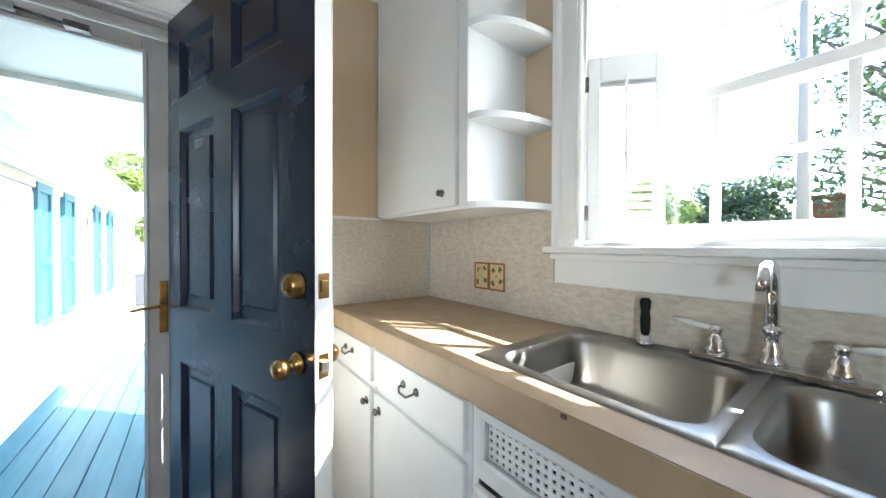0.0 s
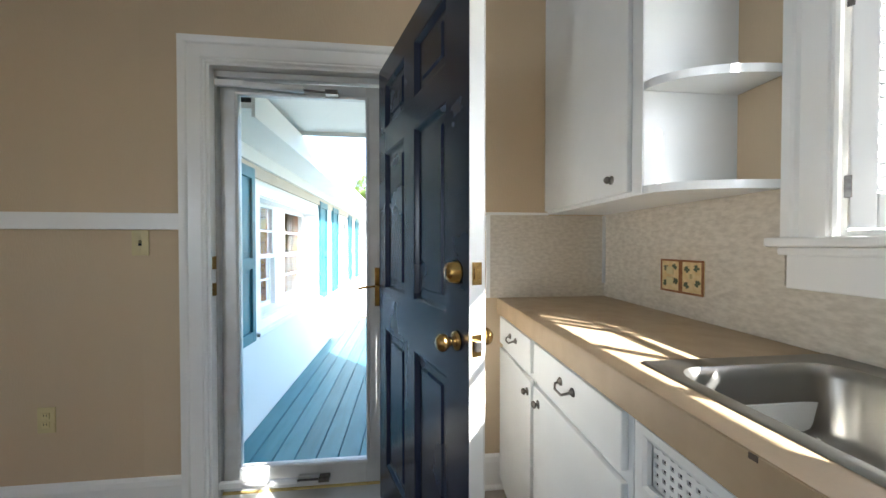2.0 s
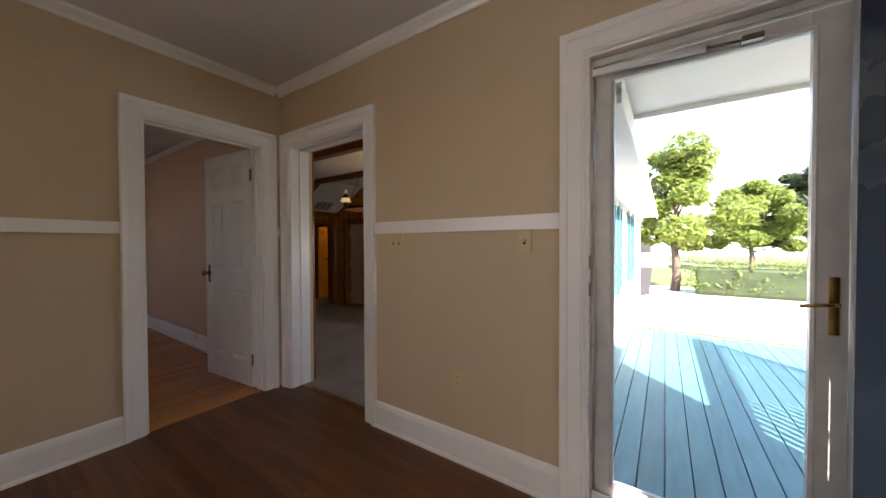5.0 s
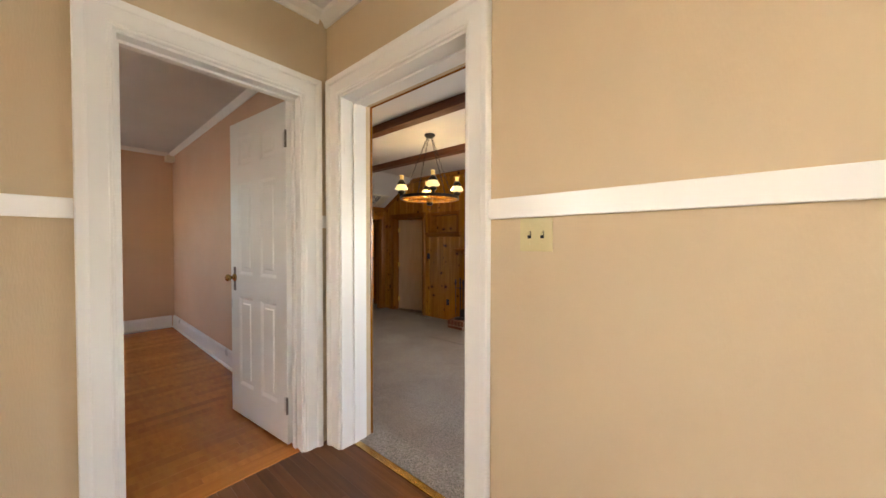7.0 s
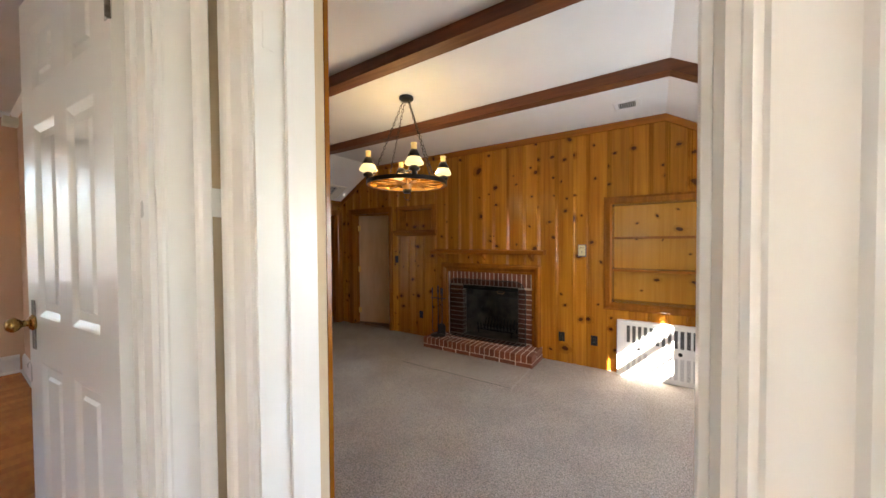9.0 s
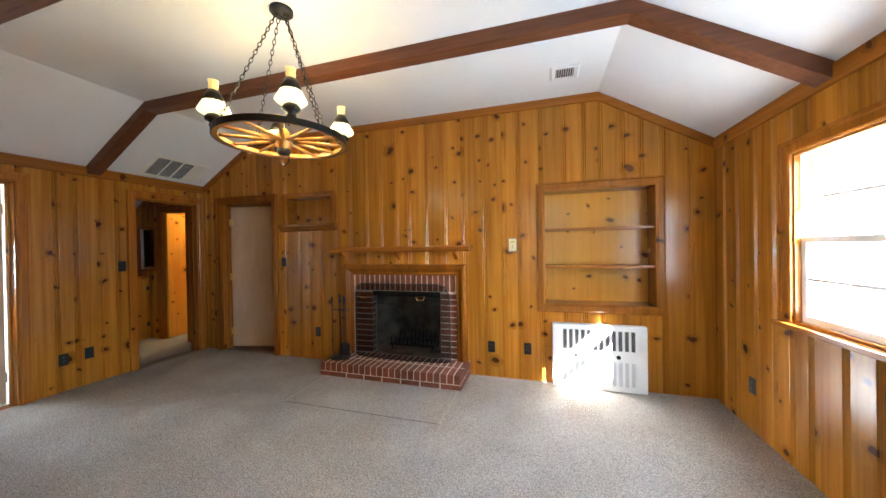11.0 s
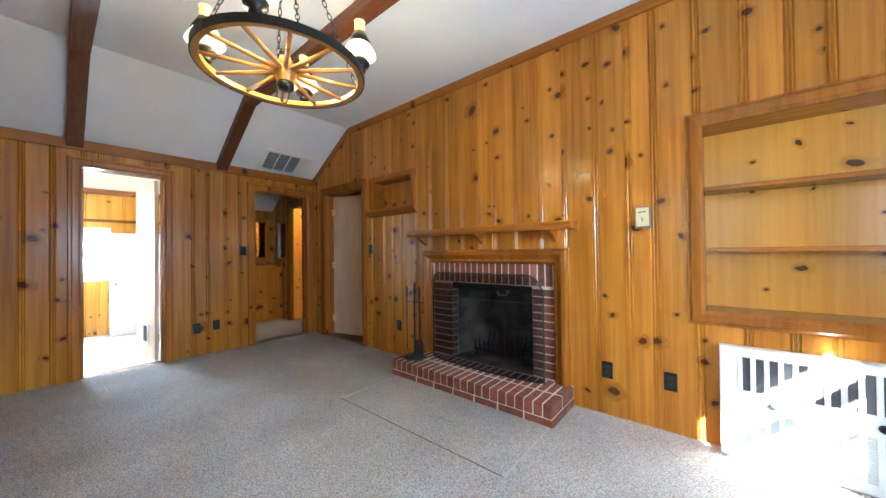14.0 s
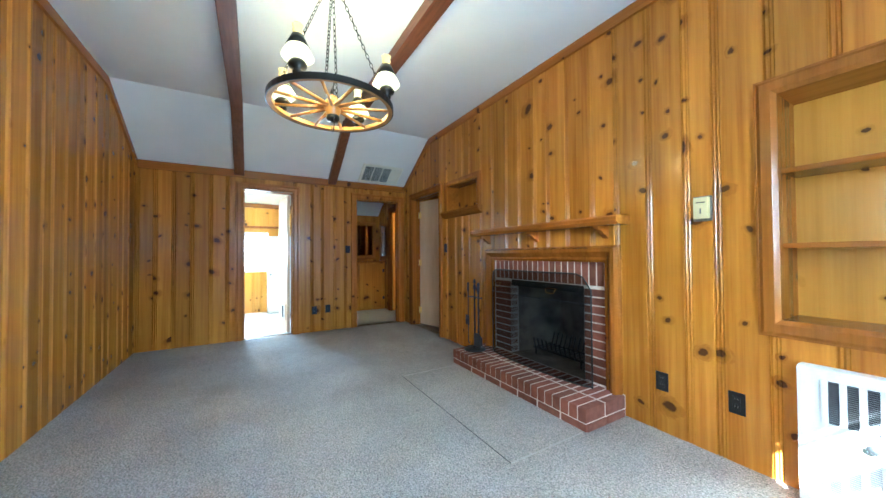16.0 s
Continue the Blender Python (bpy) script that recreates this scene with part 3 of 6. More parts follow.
wall_n = setting("wall_den_north", gable(wall_bm("x", DY1 + 0.012, DY1 + 0.13, DX0 - 0.13, DX1 + 0.012, DF - 0.1, 1.98, [DOOR_C, grown(NICHE), grown(SHELF), HEARTH]), DY1 + 0.012, DY1 + 0.13), PINETRIM, "knotty pine board wall with fireplace and built-in shelves", "wall")
wall_w = setting("wall_den_west", wall_bm("y", DX0 - 0.13, DX0 - 0.012, 2.30, DY1 + 0.012, DF - 0.1, 2.0, [DOOR_A, DOOR_B]), PINETRIM, "knotty pine board wall with two doorways", "wall")
wall_e = setting("wall_den_east", wall_bm("y", DX1 + 0.012, -0.80, 2.30, DY1 + 0.13, DF - 0.3, 2.15, [DENWIN]), SIDING, "knotty pine board wall with a wide window", "wall")
wall_s = setting("wall_den_south", gable(wall_bm("x", 2.301, DY0 - 0.012, DX0 - 0.13, DX1 + 0.012, DF - 0.1, 1.98, [(DENDOOR[0] - 0.26, DENDOOR[1] + 0.16, DF - 0.1, 1.98)]), 2.301, DY0 - 0.012, (DENDOOR[0] - 0.26, DENDOOR[1] + 0.16, DENDOOR[3] + 0.13)), PINETRIM, "knotty pine board wall with the kitchen doorway", "wall")
boards(wall_n, "x", DY1 + 0.012, -1, DX0, DX1, DF, den_top, [DOOR_C, (-5.55, -4.815, 1.36, 1.80), (-2.47, -1.43, 0.50, 1.68), (-4.62, -3.26, -0.24, 0.86)], PINE, (RW, RE), 0.185, 3)
boards(wall_w, "y", DX0 - 0.012, 1, DY0, DY1, DF, top_flat(EAVE), [DOOR_A, DOOR_B], PINE, (), 0.17, 5)
boards(wall_e, "y", DX1 + 0.012, -1, DY0, DY1, DF, top_flat(EAVE), [DENWIN], PINE, (), 0.17, 7)
boards(wall_s, "x", DY0 - 0.012, 1, DX0, DX1, DF, den_top, [(DENDOOR[0] - 0.26, DENDOOR[1] + 0.16, DF, DENDOOR[3] + 0.13)], PINE, (RW, RE), 0.17, 9)

bm = bmesh.new()
prism(bm, [(x, DY0 - 0.012, den_top(x) if DX0 <= x <= DX1 else EAVE) for x in (DX0 - 0.012, RW, RE, DX1 + 0.012)] + [(x, DY0 - 0.012, 2.75) for x in (DX1 + 0.012, DX0 - 0.012)], (0, DY1 - DY0 + 0.024, 0))
setting("ceiling_den", bm, CEIL, "white den ceiling with sloped sides", "ceiling")


def profile_band(y0, y1, drop, lift, name, material, label, category="trim"):
    xs = (DX0 + 0.001, RW, RE, DX1 - 0.001)
    bm = bmesh.new()
    low = [(x, y0, den_top(x) - drop) for x in xs]
    for i in range(3):
        prism(bm, [low[i], low[i + 1], (xs[i + 1], y0, den_top(xs[i + 1]) + lift), (xs[i], y0, den_top(xs[i]) + lift)], (0, y1 - y0, 0))
    ob = setting(name, bm, material, label, category)
    return ob


profile_band(3.345, 3.455, 0.085, 0.003, "ceiling_beam_one", BEAM, "dark stained timber ceiling beam", "beam")
profile_band(4.515, 4.625, 0.085, 0.003, "ceiling_beam_two", BEAM, "dark stained timber ceiling beam", "beam")
profile_band(DY1 - 0.022, DY1 + 0.008, 0.075, 0.002, "gable_trim_north", PINETRIMX, "pine trim under the ceiling")
profile_band(DY0 - 0.008, DY0 + 0.022, 0.075, 0.002, "gable_trim_south", PINETRIMX, "pine trim under the ceiling")
setting("eave_trim_west", box(DX0 - 0.008, DX0 + 0.022, DY0 + 0.022, DY1 - 0.022, EAVE - 0.095, EAVE + 0.002, 0.004), PINETRIMY, "pine trim at the eave", "trim")
setting("eave_trim_east", box(DX1 - 0.022, DX1 + 0.008, DY0 + 0.022, DY1 - 0.022, EAVE - 0.095, EAVE + 0.002, 0.004), PINETRIMY, "pine trim at the eave", "trim")

carpet = setting("floor_den", wall_bm("x", DY0 - 0.1, 7.4, -8.7, DX1 + 0.012, DF - 0.08, DF), CARPET, "beige loop pile carpet", "carpet")
# carpeted step under the kitchen doorway
setting("step_den", cube(box(DENDOOR[0] - 0.1, DENDOOR[1] + 0.1, 2.215, 2.40, DF - 0.05, -0.004, 0.012), DENDOOR[0] - 0.1, DENDOOR[1] + 0.1, 2.20, 2.3, DF - 0.05, -0.02), CARPET, "carpeted step down from the kitchen", "step")
setting("threshold_den", box(DENDOOR[0] - 0.02, DENDOOR[1] + 0.02, 2.165, 2.205, -0.012, 0.006, 0.003), BRASS, "worn metal carpet strip in the doorway", "threshold")
seam = bmesh.new()
cube(seam, -4.65, -3.21, 4.726, 4.732, DF, DF + 0.0015)
fray = bmesh.new()
cube(fray, -3.214, -3.206, 4.733, 5.31, DF, DF + 0.0022)
cube(fray, -4.655, -4.648, 4.733, 5.31, DF, DF + 0.0022)
setting("carpet_seam_sides", fray, mat("frayed_carpet_edge", (0.46, 0.42, 0.37), 0.95), "pale frayed edge of the carpet patch", "carpet")
setting("carpet_seam", seam, CARPETSEAM, "dark seam round a carpet patch before the hearth", "carpet")

for nm, axis, face, sgn, op in (("door_frame_room", "y", DX0, 1, DOOR_A), ("door_frame_hall", "y", DX0, 1, DOOR_B), ("door_frame_plywood", "x", DY1, -1, DOOR_C)):
    doorway(nm, axis, face, sgn, op, 0.145, "varnished pine doorway casing", PINETRIM, PINECASE)
dstep = tagged(new("door_frame_step"), "varnished pine casing on the den side of the step", "door frame", kind="structure")
part("casing", sweep("x", 2.302, 1, DENDOOR[0] + 0.001, DENDOOR[1] + 0.06, DF, DENDOOR[3], PINECASE), PINETRIM, dstep)

# ---- bedroom shell ----
setting("wall_bedroom_north", box(BX0 - 0.12, KX0 - 0.12, KY1, 2.30, -0.1, 2.7), PEACH, "tan painted bedroom wall", "wall")
setting("wall_bedroom_west", wall_bm("y", BX0 - 0.12, BX0, BY0, KY1, -0.1, 2.7, [BEDWIN]), PEACH, "tan painted bedroom wall with a window", "wall")
setting("wall_bedroom_south", wall_bm("x", BY0 - 0.12, BY0, BX0 - 0.12, KX0 - 0.12, -0.1, 2.7, [BEDSOUTH]), PEACH, "tan bedroom wall with a window", "wall")
setting("wall_bedroom_east", wall_bm("y", KX0 - 0.124, KX0 - 0.12, BY0, KY1, 0, 2.7, [(BEDDOOR[0] - 0.1, BEDDOOR[1] + 0.1, 0, 2.2)]), PEACH, "tan painted bedroom wall beside the doorway", "wall")
setting("ceiling_bedroom", box(BX0, KX0 - 0.12, BY0, KY1, 2.48, 2.56), CEIL, "white painted bedroom ceiling", "ceiling")
setting("floor_bedroom", box(BX0, KX0 - 0.12, BY0, KY1, -0.1, -0.012), MORTAR, "bedroom subfloor under the planks", "floor")
baseboard("baseboard_bedroom_north", "x", KY1, -1, BX0, KX0 - 0.23)
baseboard("baseboard_bedroom_west", "y", BX0, 1, BY0, KY1 - 0.031)
bm = bmesh.new()
prof = [(0, 0), (0, -0.05), (0.012, -0.05), (0.035, -0.015), (0.04, 0)]
prism(bm, [(BX0, KY1 - d, 2.48 + z) for d, z in prof], (KX0 - 0.125 - BX0, 0, 0))
prism(bm, [(BX0 + d, BY0, 2.48 + z) for d, z in prof], (0, KY1 - BY0 - 0.041, 0))
setting("crown_moulding_bedroom", bm, WHITE, "white painted crown moulding", "trim")


def sash_window(name, axis, face, sgn, op, depth, label, cols, rows, wall_out, material=WHITE, profile=CASING, frame=0.045):
    """A double-hung window: casing, lining, two sashes with muntins and panes. depth runs outwards from the inner face."""
    w = tagged(new(name), label, "window", kind="structure")
    a0, a1, z0, z1 = op

    def bx(bm, lo, hi, d0, d1, b, t, bev=0.0):
        f0, f1 = sorted((face - sgn * d0, face - sgn * d1))
        return cube(bm, *((lo, hi, f0, f1) if axis == "x" else (f0, f1, lo, hi)), b, t, bev)

    part("casing", sweep(axis, face, sgn, a0, a1, z0, z1, profile), material, w)
    lin = bmesh.new()
    for lo, hi, b, t in ((a0 - 0.003, a0 + 0.012, z0, z1), (a1 - 0.012, a1 + 0.003, z0, z1), (a0 + 0.012, a1 - 0.012, z1 - 0.012, z1 + 0.003), (a0 + 0.012, a1 - 0.012, z0 - 0.003, z0 + 0.012)):
        bx(lin, lo, hi, -0.001, wall_out, b, t)
    part("lining", lin, material, w)
    mid = (z0 + z1) / 2
    for nm, b, t, d in (("lower_sash", z0 + 0.012, mid + 0.02, depth), ("upper_sash", mid - 0.02, z1 - 0.012, depth + 0.036)):
        bm = bmesh.new()
        lo, hi = a0 + 0.012, a1 - 0.012
        bx(bm, lo, lo + frame, d, d + 0.034, b, t, 0.003)
        bx(bm, hi - frame, hi, d, d + 0.034, b, t, 0.003)
        bx(bm, lo + frame, hi - frame, d, d + 0.034, b, b + (0.06 if nm[0] == "l" else 0.035), 0.003)
        bx(bm, lo + frame, hi - frame, d, d + 0.034, t - (0.035 if nm[0] == "l" else 0.045), t, 0.003)
        sash = part(nm, bm, material, w)
        gb, gt = b + (0.06 if nm[0] == "l" else 0.035), t - (0.035 if nm[0] == "l" else 0.045)
        for i in range(1, cols):
            a = lo + frame + (hi - lo - 2 * frame) * i / cols
            part("muntin", bx(bmesh.new(), a - 0.011, a + 0.011, d + 0.004, d + 0.03, gb, gt, 0.002), material, sash)
        for j in range(1, rows):
            z = gb + (gt - gb) * j / rows
            part("muntin", bx(bmesh.new(), lo + frame, hi - frame, d + 0.006, d + 0.028, z - 0.011, z + 0.011, 0.002), material, sash)
        p = part("pane", bx(bmesh.new(), lo + frame - 0.004, hi - frame + 0.004, d + 0.015, d + 0.018, gb - 0.004, gt + 0.004), PANE, sash)
        p.visible_shadow = False
    return w


kwin = sash_window("window_kitchen", "y", KX1, -1, KWIN, 0.175, "white double-hung window with muntins over the sink", 4, 2, 0.275)
part("stool", cube(box(1.38, 1.42, KWIN[0] - 0.14, KWIN[1] + 0.14, 1.225, 1.25, 0.006), 1.42, 1.68, KWIN[0] + 0.013, KWIN[1] - 0.013, 1.252, 1.264), WHITE, kwin, "white window stool")
bm = box(1.402, 1.42, KWIN[0] - 0.10, KWIN[1] + 0.10, 1.115, 1.205, 0.004)
cube(bm, 1.392, 1.42, KWIN[0] - 0.115, KWIN[1] + 0.115, 1.203, 1.2245, 0.006)
part("apron", bm, WHITE, kwin)

dwin = tagged(new("window_den"), "wide double window with white sashes and pine trim", "window", kind="structure")
MULL = (3.90, 4.15)


def den_sashes():
    part("casing", sweep("y", DX1, -1, DENWIN[0], DENWIN[1], DENWIN[2], DENWIN[3], PINECASE), PINETRIM, dwin)
    bm = bmesh.new()
    a0, a1, z0, z1 = DENWIN
    for lo, hi, b, t in ((a0 - 0.003, a0 + 0.012, z0, z1), (a1 - 0.012, a1 + 0.003, z0, z1), (a0 + 0.012, a1 - 0.012, z1 - 0.012, z1 + 0.003), (a0 + 0.012, a1 - 0.012, z0 - 0.003, z0 + 0.012)):
        cube(bm, DX1 - 0.001, DX1 + 0.029, lo, hi, b, t)
    cube(bm, DX1 + 0.02, DX1 + 0.029, *MULL, z0 + 0.012, z1 - 0.012)
    part("lining", bm, PINETRIM, dwin)
    bm = bmesh.new()
    for lo, hi, b, t in ((a0 - 0.003, a0 + 0.012, z0, z1), (a1 - 0.012, a1 + 0.003, z0, z1), (a0 + 0.012, a1 - 0.012, z1 - 0.012, z1 + 0.003), (a0 + 0.012, a1 - 0.012, z0 - 0.003, z0 + 0.012)):
        cube(bm, DX1 + 0.0295, -0.79, lo, hi, b, t)
    cube(bm, DX1 + 0.0295, DX1 + 0.10, *MULL, z0 + 0.012, z1 - 0.012)
    part("outer_lining", bm, WHITE, dwin)
    part("stool", box(DX1 - 0.05, DX1 + 0.08, a0 - 0.12, a1 + 0.12, z0 - 0.035, z0 - 0.004, 0.006), PINETRIMY, dwin, "varnished pine window stool")
    for lo, hi in ((a0 + 0.012, MULL[0]), (MULL[1], a1 - 0.012)):
        for nm, b, t, d in (("lower_sash", z0 + 0.012, 1.135, 0.0), ("upper_sash", 1.10, z1 - 0.012, 0.036)):
            bm = bmesh.new()
            x0, x1 = DX1 + 0.03 + d, DX1 + 0.06 + d
            for p, q in ((lo, lo + 0.035), (hi - 0.035, hi)):
                cube(bm, x0, x1, p, q, b, t, 0.003)
            cube(bm, x0, x1, lo + 0.035, hi - 0.035, b, b + 0.04, 0.003)
            cube(bm, x0, x1, lo + 0.035, hi - 0.035, t - 0.035, t, 0.003)
            s = part(nm, bm, WHITE, dwin)
            zm = (b + 0.04 + t - 0.035) / 2
            part("muntin", box(x0 + 0.004, x0 + 0.026, lo + 0.035, hi - 0.035, zm - 0.009, zm + 0.009, 0.002), WHITE, s)
            p = part("pane", box(x0 + 0.012, x0 + 0.015, lo + 0.033, hi - 0.033, b + 0.038, t - 0.033), PANE, s)
            p.visible_shadow = False


den_sashes()
bwin = sash_window("window_bedroom", "y", BX0, 1, BEDWIN, 0.05, "unseen white double-hung bedroom window added for daylight with lowered blinds", 1, 1, 0.12)
part("stool", box(BX0, BX0 + 0.05, BEDWIN[0] - 0.13, BEDWIN[1] + 0.13, 0.76, 0.787, 0.005), WHITE, bwin)
sash_window("window_kitchen_corner", "y", KX0, 1, WESTWIN, 0.02, "unseen white double-hung kitchen window added to light the cabinets", 2, 1, 0.12)
sash_window("window_bedroom_south", "x", BY0, 1, BEDSOUTH, 0.05, "unseen white double-hung bedroom window added for daylight", 2, 1, 0.12)
blind = thing("window_blind", pose(BX0 - 0.02, 0.53, 2.06), "white horizontal slat blind hanging in the bedroom window", "blind")
slat = as_mesh("slat", box(-0.012, 0.012, -0.42, 0.42, -0.0007, 0.0007, m=Matrix.Rotation(radians(50), 4, "Y")), BLIND)
for k in range(50):
    part("slat", slat, BLIND, blind).location = (0, 0, -0.03 - k * 0.0245)
part("headrail", box(-0.018, 0.018, -0.42, 0.42, -0.02, 0.01, 0.002), BLIND, blind)

# ---- rooms west and north of the den ----
WHITEWALL = mat("white_room_paint", (0.82, 0.76, 0.60), 0.7)
setting("floor_side_room", box(-9.4, DX0 - 0.13, 2.1, 4.55, DF - 0.08, DF + 0.003), mat("white_floor_tile", (0.72, 0.71, 0.68), 0.25), "white tiled floor of the side room", "floor")
SIDEWIN = (2.75, 3.74, 0.60, 1.24)
srw = setting("wall_side_room_west", wall_bm("y", -9.32, -9.2, 2.1, 4.55, DF, 2.4, [SIDEWIN]), WHITEWALL, "pale wall of the bright side room", "wall")
boards(srw, "y", -9.2, 1, 2.12, 4.43, DF, top_flat(1.80), [grown(SIDEWIN, 0.05)], PINELIGHT, (), 0.15, 21)
setting("band_trim_side_room", cube(box(-9.185, -9.155, 2.12, 4.43, 1.80, 1.88, 0.004), -9.185, -9.14, 2.12, 4.43, 1.40, 1.44, 0.004), PINETRIMY, "pine band trim above the window", "trim")
setting("wall_side_room_south", box(-9.3, DX0 - 0.13, 2.301, 2.40, DF, 2.4), WHITEWALL, "plain pale side room wall", "wall")
setting("wall_side_room_north", box(-9.3, DX0 - 0.13, 4.43, 4.55, DF, 2.4), WHITEWALL, "pale wall between side room and hall", "wall")
setting("ceiling_side_room", box(-9.3, DX0 - 0.13, 2.0, 6.1, 2.35, 2.42), WHITEWALL, "cream ceiling of the side rooms", "ceiling")
sash_window("window_side_room", "y", -9.2, 1, SIDEWIN, 0.04, "bright white window of the side room", 2, 1, 0.12, WHITE, PINECASE)

tall = thing("tall_cabinet", pose(-9.183, 4.11, DF + 0.003), "tall plain white cabinet against the pine wall", "cabinet")
part("body", box(0, 0.24, -0.31, 0.31, 0, 1.47, 0.006), CABWHITE, tall)
part("door", box(0.242, 0.26, -0.30, 0.30, 0.03, 1.45, 0.005), CABWHITE, tall)
part("knob", lathe(bmesh.new(), [(0.0005, 0.03), (0.014, 0.026), (0.015, 0.018), (0.006, 0.01), (0.006, 0)], pose(0.26, -0.26, 0.74, 0, 90, 0), 12), PEWTER, tall)

HALLDOOR = (-8.02, -7.52, DF, 1.72)
hn = setting("wall_hall_north", wall_bm("x", 5.92, 6.0, -8.7, DX0 - 0.13, DF, 2.4, [HALLDOOR]), PINETRIM, "dark pine hall wall with a narrow door", "wall")
bm = bmesh.new()
prism(bm, [(-8.68, 4.56, 1.70), (-7.75, 4.56, 2.34), (-7.75, 4.56, 2.37), (-8.68, 4.56, 1.73)], (0, 1.33, 0))
setting("ceiling_hall_slope", bm, CEIL, "white sloped hall ceiling", "ceiling")
hw = setting("wall_hall_west", box(-8.8, -8.68, 4.5, 7.3, DF, 2.4), PINETRIM, "dark pine hall wall", "wall")
boards(hn, "x", 5.92, -1, -8.68, DX0 - 0.13, DF, top_flat(1.95), [HALLDOOR], PINE, (), 0.16, 22)
boards(hw, "y", -8.68, 1, 4.55, 5.9, DF, top_flat(1.69), (), PINE, (), 0.16, 23)
doorway("door_frame_closet", "x", 5.92, -1, HALLDOOR, 0.09, "varnished pine closet doorway", PINETRIM, PINECASE)
setting("wall_closet_north", box(-8.7, -7.0, 7.2, 7.3, DF, 2.4), PINELIGHT, "orange pine closet wall", "wall")
setting("wall_closet_east", box(-7.04, -6.95, 5.9, 7.3, DF, 2.4), PINELIGHT, "orange pine closet wall", "wall")
setting("ceiling_closet", box(-8.7, -6.95, 5.9, 7.3, 2.35, 2.42), CEIL, "pale closet ceiling", "ceiling")
bulb = thing("closet_bulb", pose(-7.75, 6.6, 2.34), "bare warm bulb lighting the pine closet", "lamp")
part("socket", lathe(bmesh.new(), [(0.001, 0.008), (0.05, 0.008), (0.05, -0.01), (0.02, -0.03), (0.02, -0.05)]), PORCELAIN, bulb)
part("bulb", lathe(bmesh.new(), [(0.015, -0.05), (0.03, -0.085), (0.03, -0.10), (0.012, -0.125), (0.0005, -0.128)]), SHADEGLASS, bulb)
lamp(-7.75, 6.6, 2.16, 1.3, (1.0, 0.80, 0.40))


def hall_cabinet():
    c = thing("hall_cabinet", pose(-8.66, 5.58, DF), "dark pine built-in hall cabinet with one door", "cabinet")
    part("body", box(0, 0.34, -0.46, 0.33, 0, 0.95, 0.004), PINE, c)
    part("top", box(0, 0.37, -0.48, 0.335, 0.951, 0.98, 0.006), PINETRIMY, c)
    d = part("door", box(0.342, 0.36, -0.20, 0.30, 0.04, 0.92, 0.004), PINE, c)
    for z in (0.2, 0.75):
        part("hinge", box(0.361, 0.367, 0.27, 0.31, z, z + 0.06, 0.001), BLACK, d, "black strap hinge")
    m = thing("hall_mirror", pose(-8.674, 5.45, 0.86), "dark mirror in a pine frame above the hall cabinet", "mirror")
    part("frame", sweep("y", 0, 1, -0.3, 0.3, 0, 0.62, RETURN, True), PINETRIM, m)
    part("glass", box(0, 0.006, -0.3, 0.3, 0, 0.62), mat("mirror_silver", (0.75, 0.75, 0.75), 0.03, 1.0), m)
    n = thing("hall_mirror", pose(-8.32, 5.9, 0.84), "narrow mirror panel on the dark hall wall", "mirror")
    part("frame", sweep("x", 0, -1, -0.15, 0.15, 0, 0.62, [(0, 0), (0, 0.012), (0.03, 0.012), (0.03, 0)], True), PINETRIM, n)
    part("glass", box(-0.15, 0.15, -0.006, 0, 0, 0.62), mat("dull_mirror", (0.6, 0.6, 0.6), 0.12, 1.0), n)


hall_cabinet()
closet_leaf = thing("closet_door", pose(-8.00, 5.95, DF, rz=96), "pine closet door standing open", "door")
part("leaf", box(0, 0.68, -0.02, 0.02, 0.01, 1.93, 0.003), PINELIGHT, closet_leaf)
part("knob", lathe(bmesh.new(), [(0.001, 0.06), (0.02, 0.055), (0.026, 0.04), (0.012, 0.02), (0.012, 0)], pose(0.62, -0.02, 0.95, 90)), BLACK, closet_leaf, "black knob")
side_leaf = thing("side_room_door", pose(-7.045, 4.015, DF, rz=187), "pale plywood side room door standing open", "door")
part("leaf", box(0, 0.60, 0.0, 0.035, 0.01, 1.96, 0.003), PLY, side_leaf)
flap = part("pet_flap", sweep("x", 0.035, 1, 0.20, 0.33, 0.18, 0.36, [(0, 0), (0, 0.012), (0.02, 0.012), (0.025, 0)], True), CABWHITE, side_leaf, "white framed flap near the floor")
part("flap_panel", box(0.20, 0.33, 0.036, 0.039, 0.18, 0.36), BLACKPLASTIC, flap)
for z in (0.2, 1.7):
    part("hinge", box(-0.004, 0.03, -0.006, 0.0, z, z + 0.09, 0.001), BRASS, side_leaf)
part("knob", lathe(bmesh.new(), [(0.001, 0.06), (0.02, 0.055), (0.026, 0.04), (0.012, 0.02), (0.012, 0)], pose(0.54, 0.0, 0.95, 90)), BLACK, side_leaf, "black knob")

rc = setting("wall_back_room_north", box(-6.95, -4.9, 7.2, 7.3, DF, 2.4), PEACH, "plain wall of the back room", "wall")
setting("wall_back_room_east", box(-4.95, -4.85, 5.87, 7.3, DF, 2.4), PEACH, "plain wall of the back room", "wall")
setting("ceiling_back_room", box(-6.95, -4.9, 5.87, 7.3, 2.35, 2.42), CEIL, "pale ceiling of the back room", "ceiling")
setting("floor_back_room", box(-6.95, -4.95, 5.87, 7.2, DF - 0.05, DF + 0.004), OAK, "dark wood floor of the back room", "floor")
ply = thing("plywood_door", pose(-6.585, 5.865, DF, rz=14), "flat plywood door standing ajar with brass hinges", "door")
part("leaf", box(0, 0.82, 0, 0.038, 0.012, 1.945, 0.002), PLY, ply)
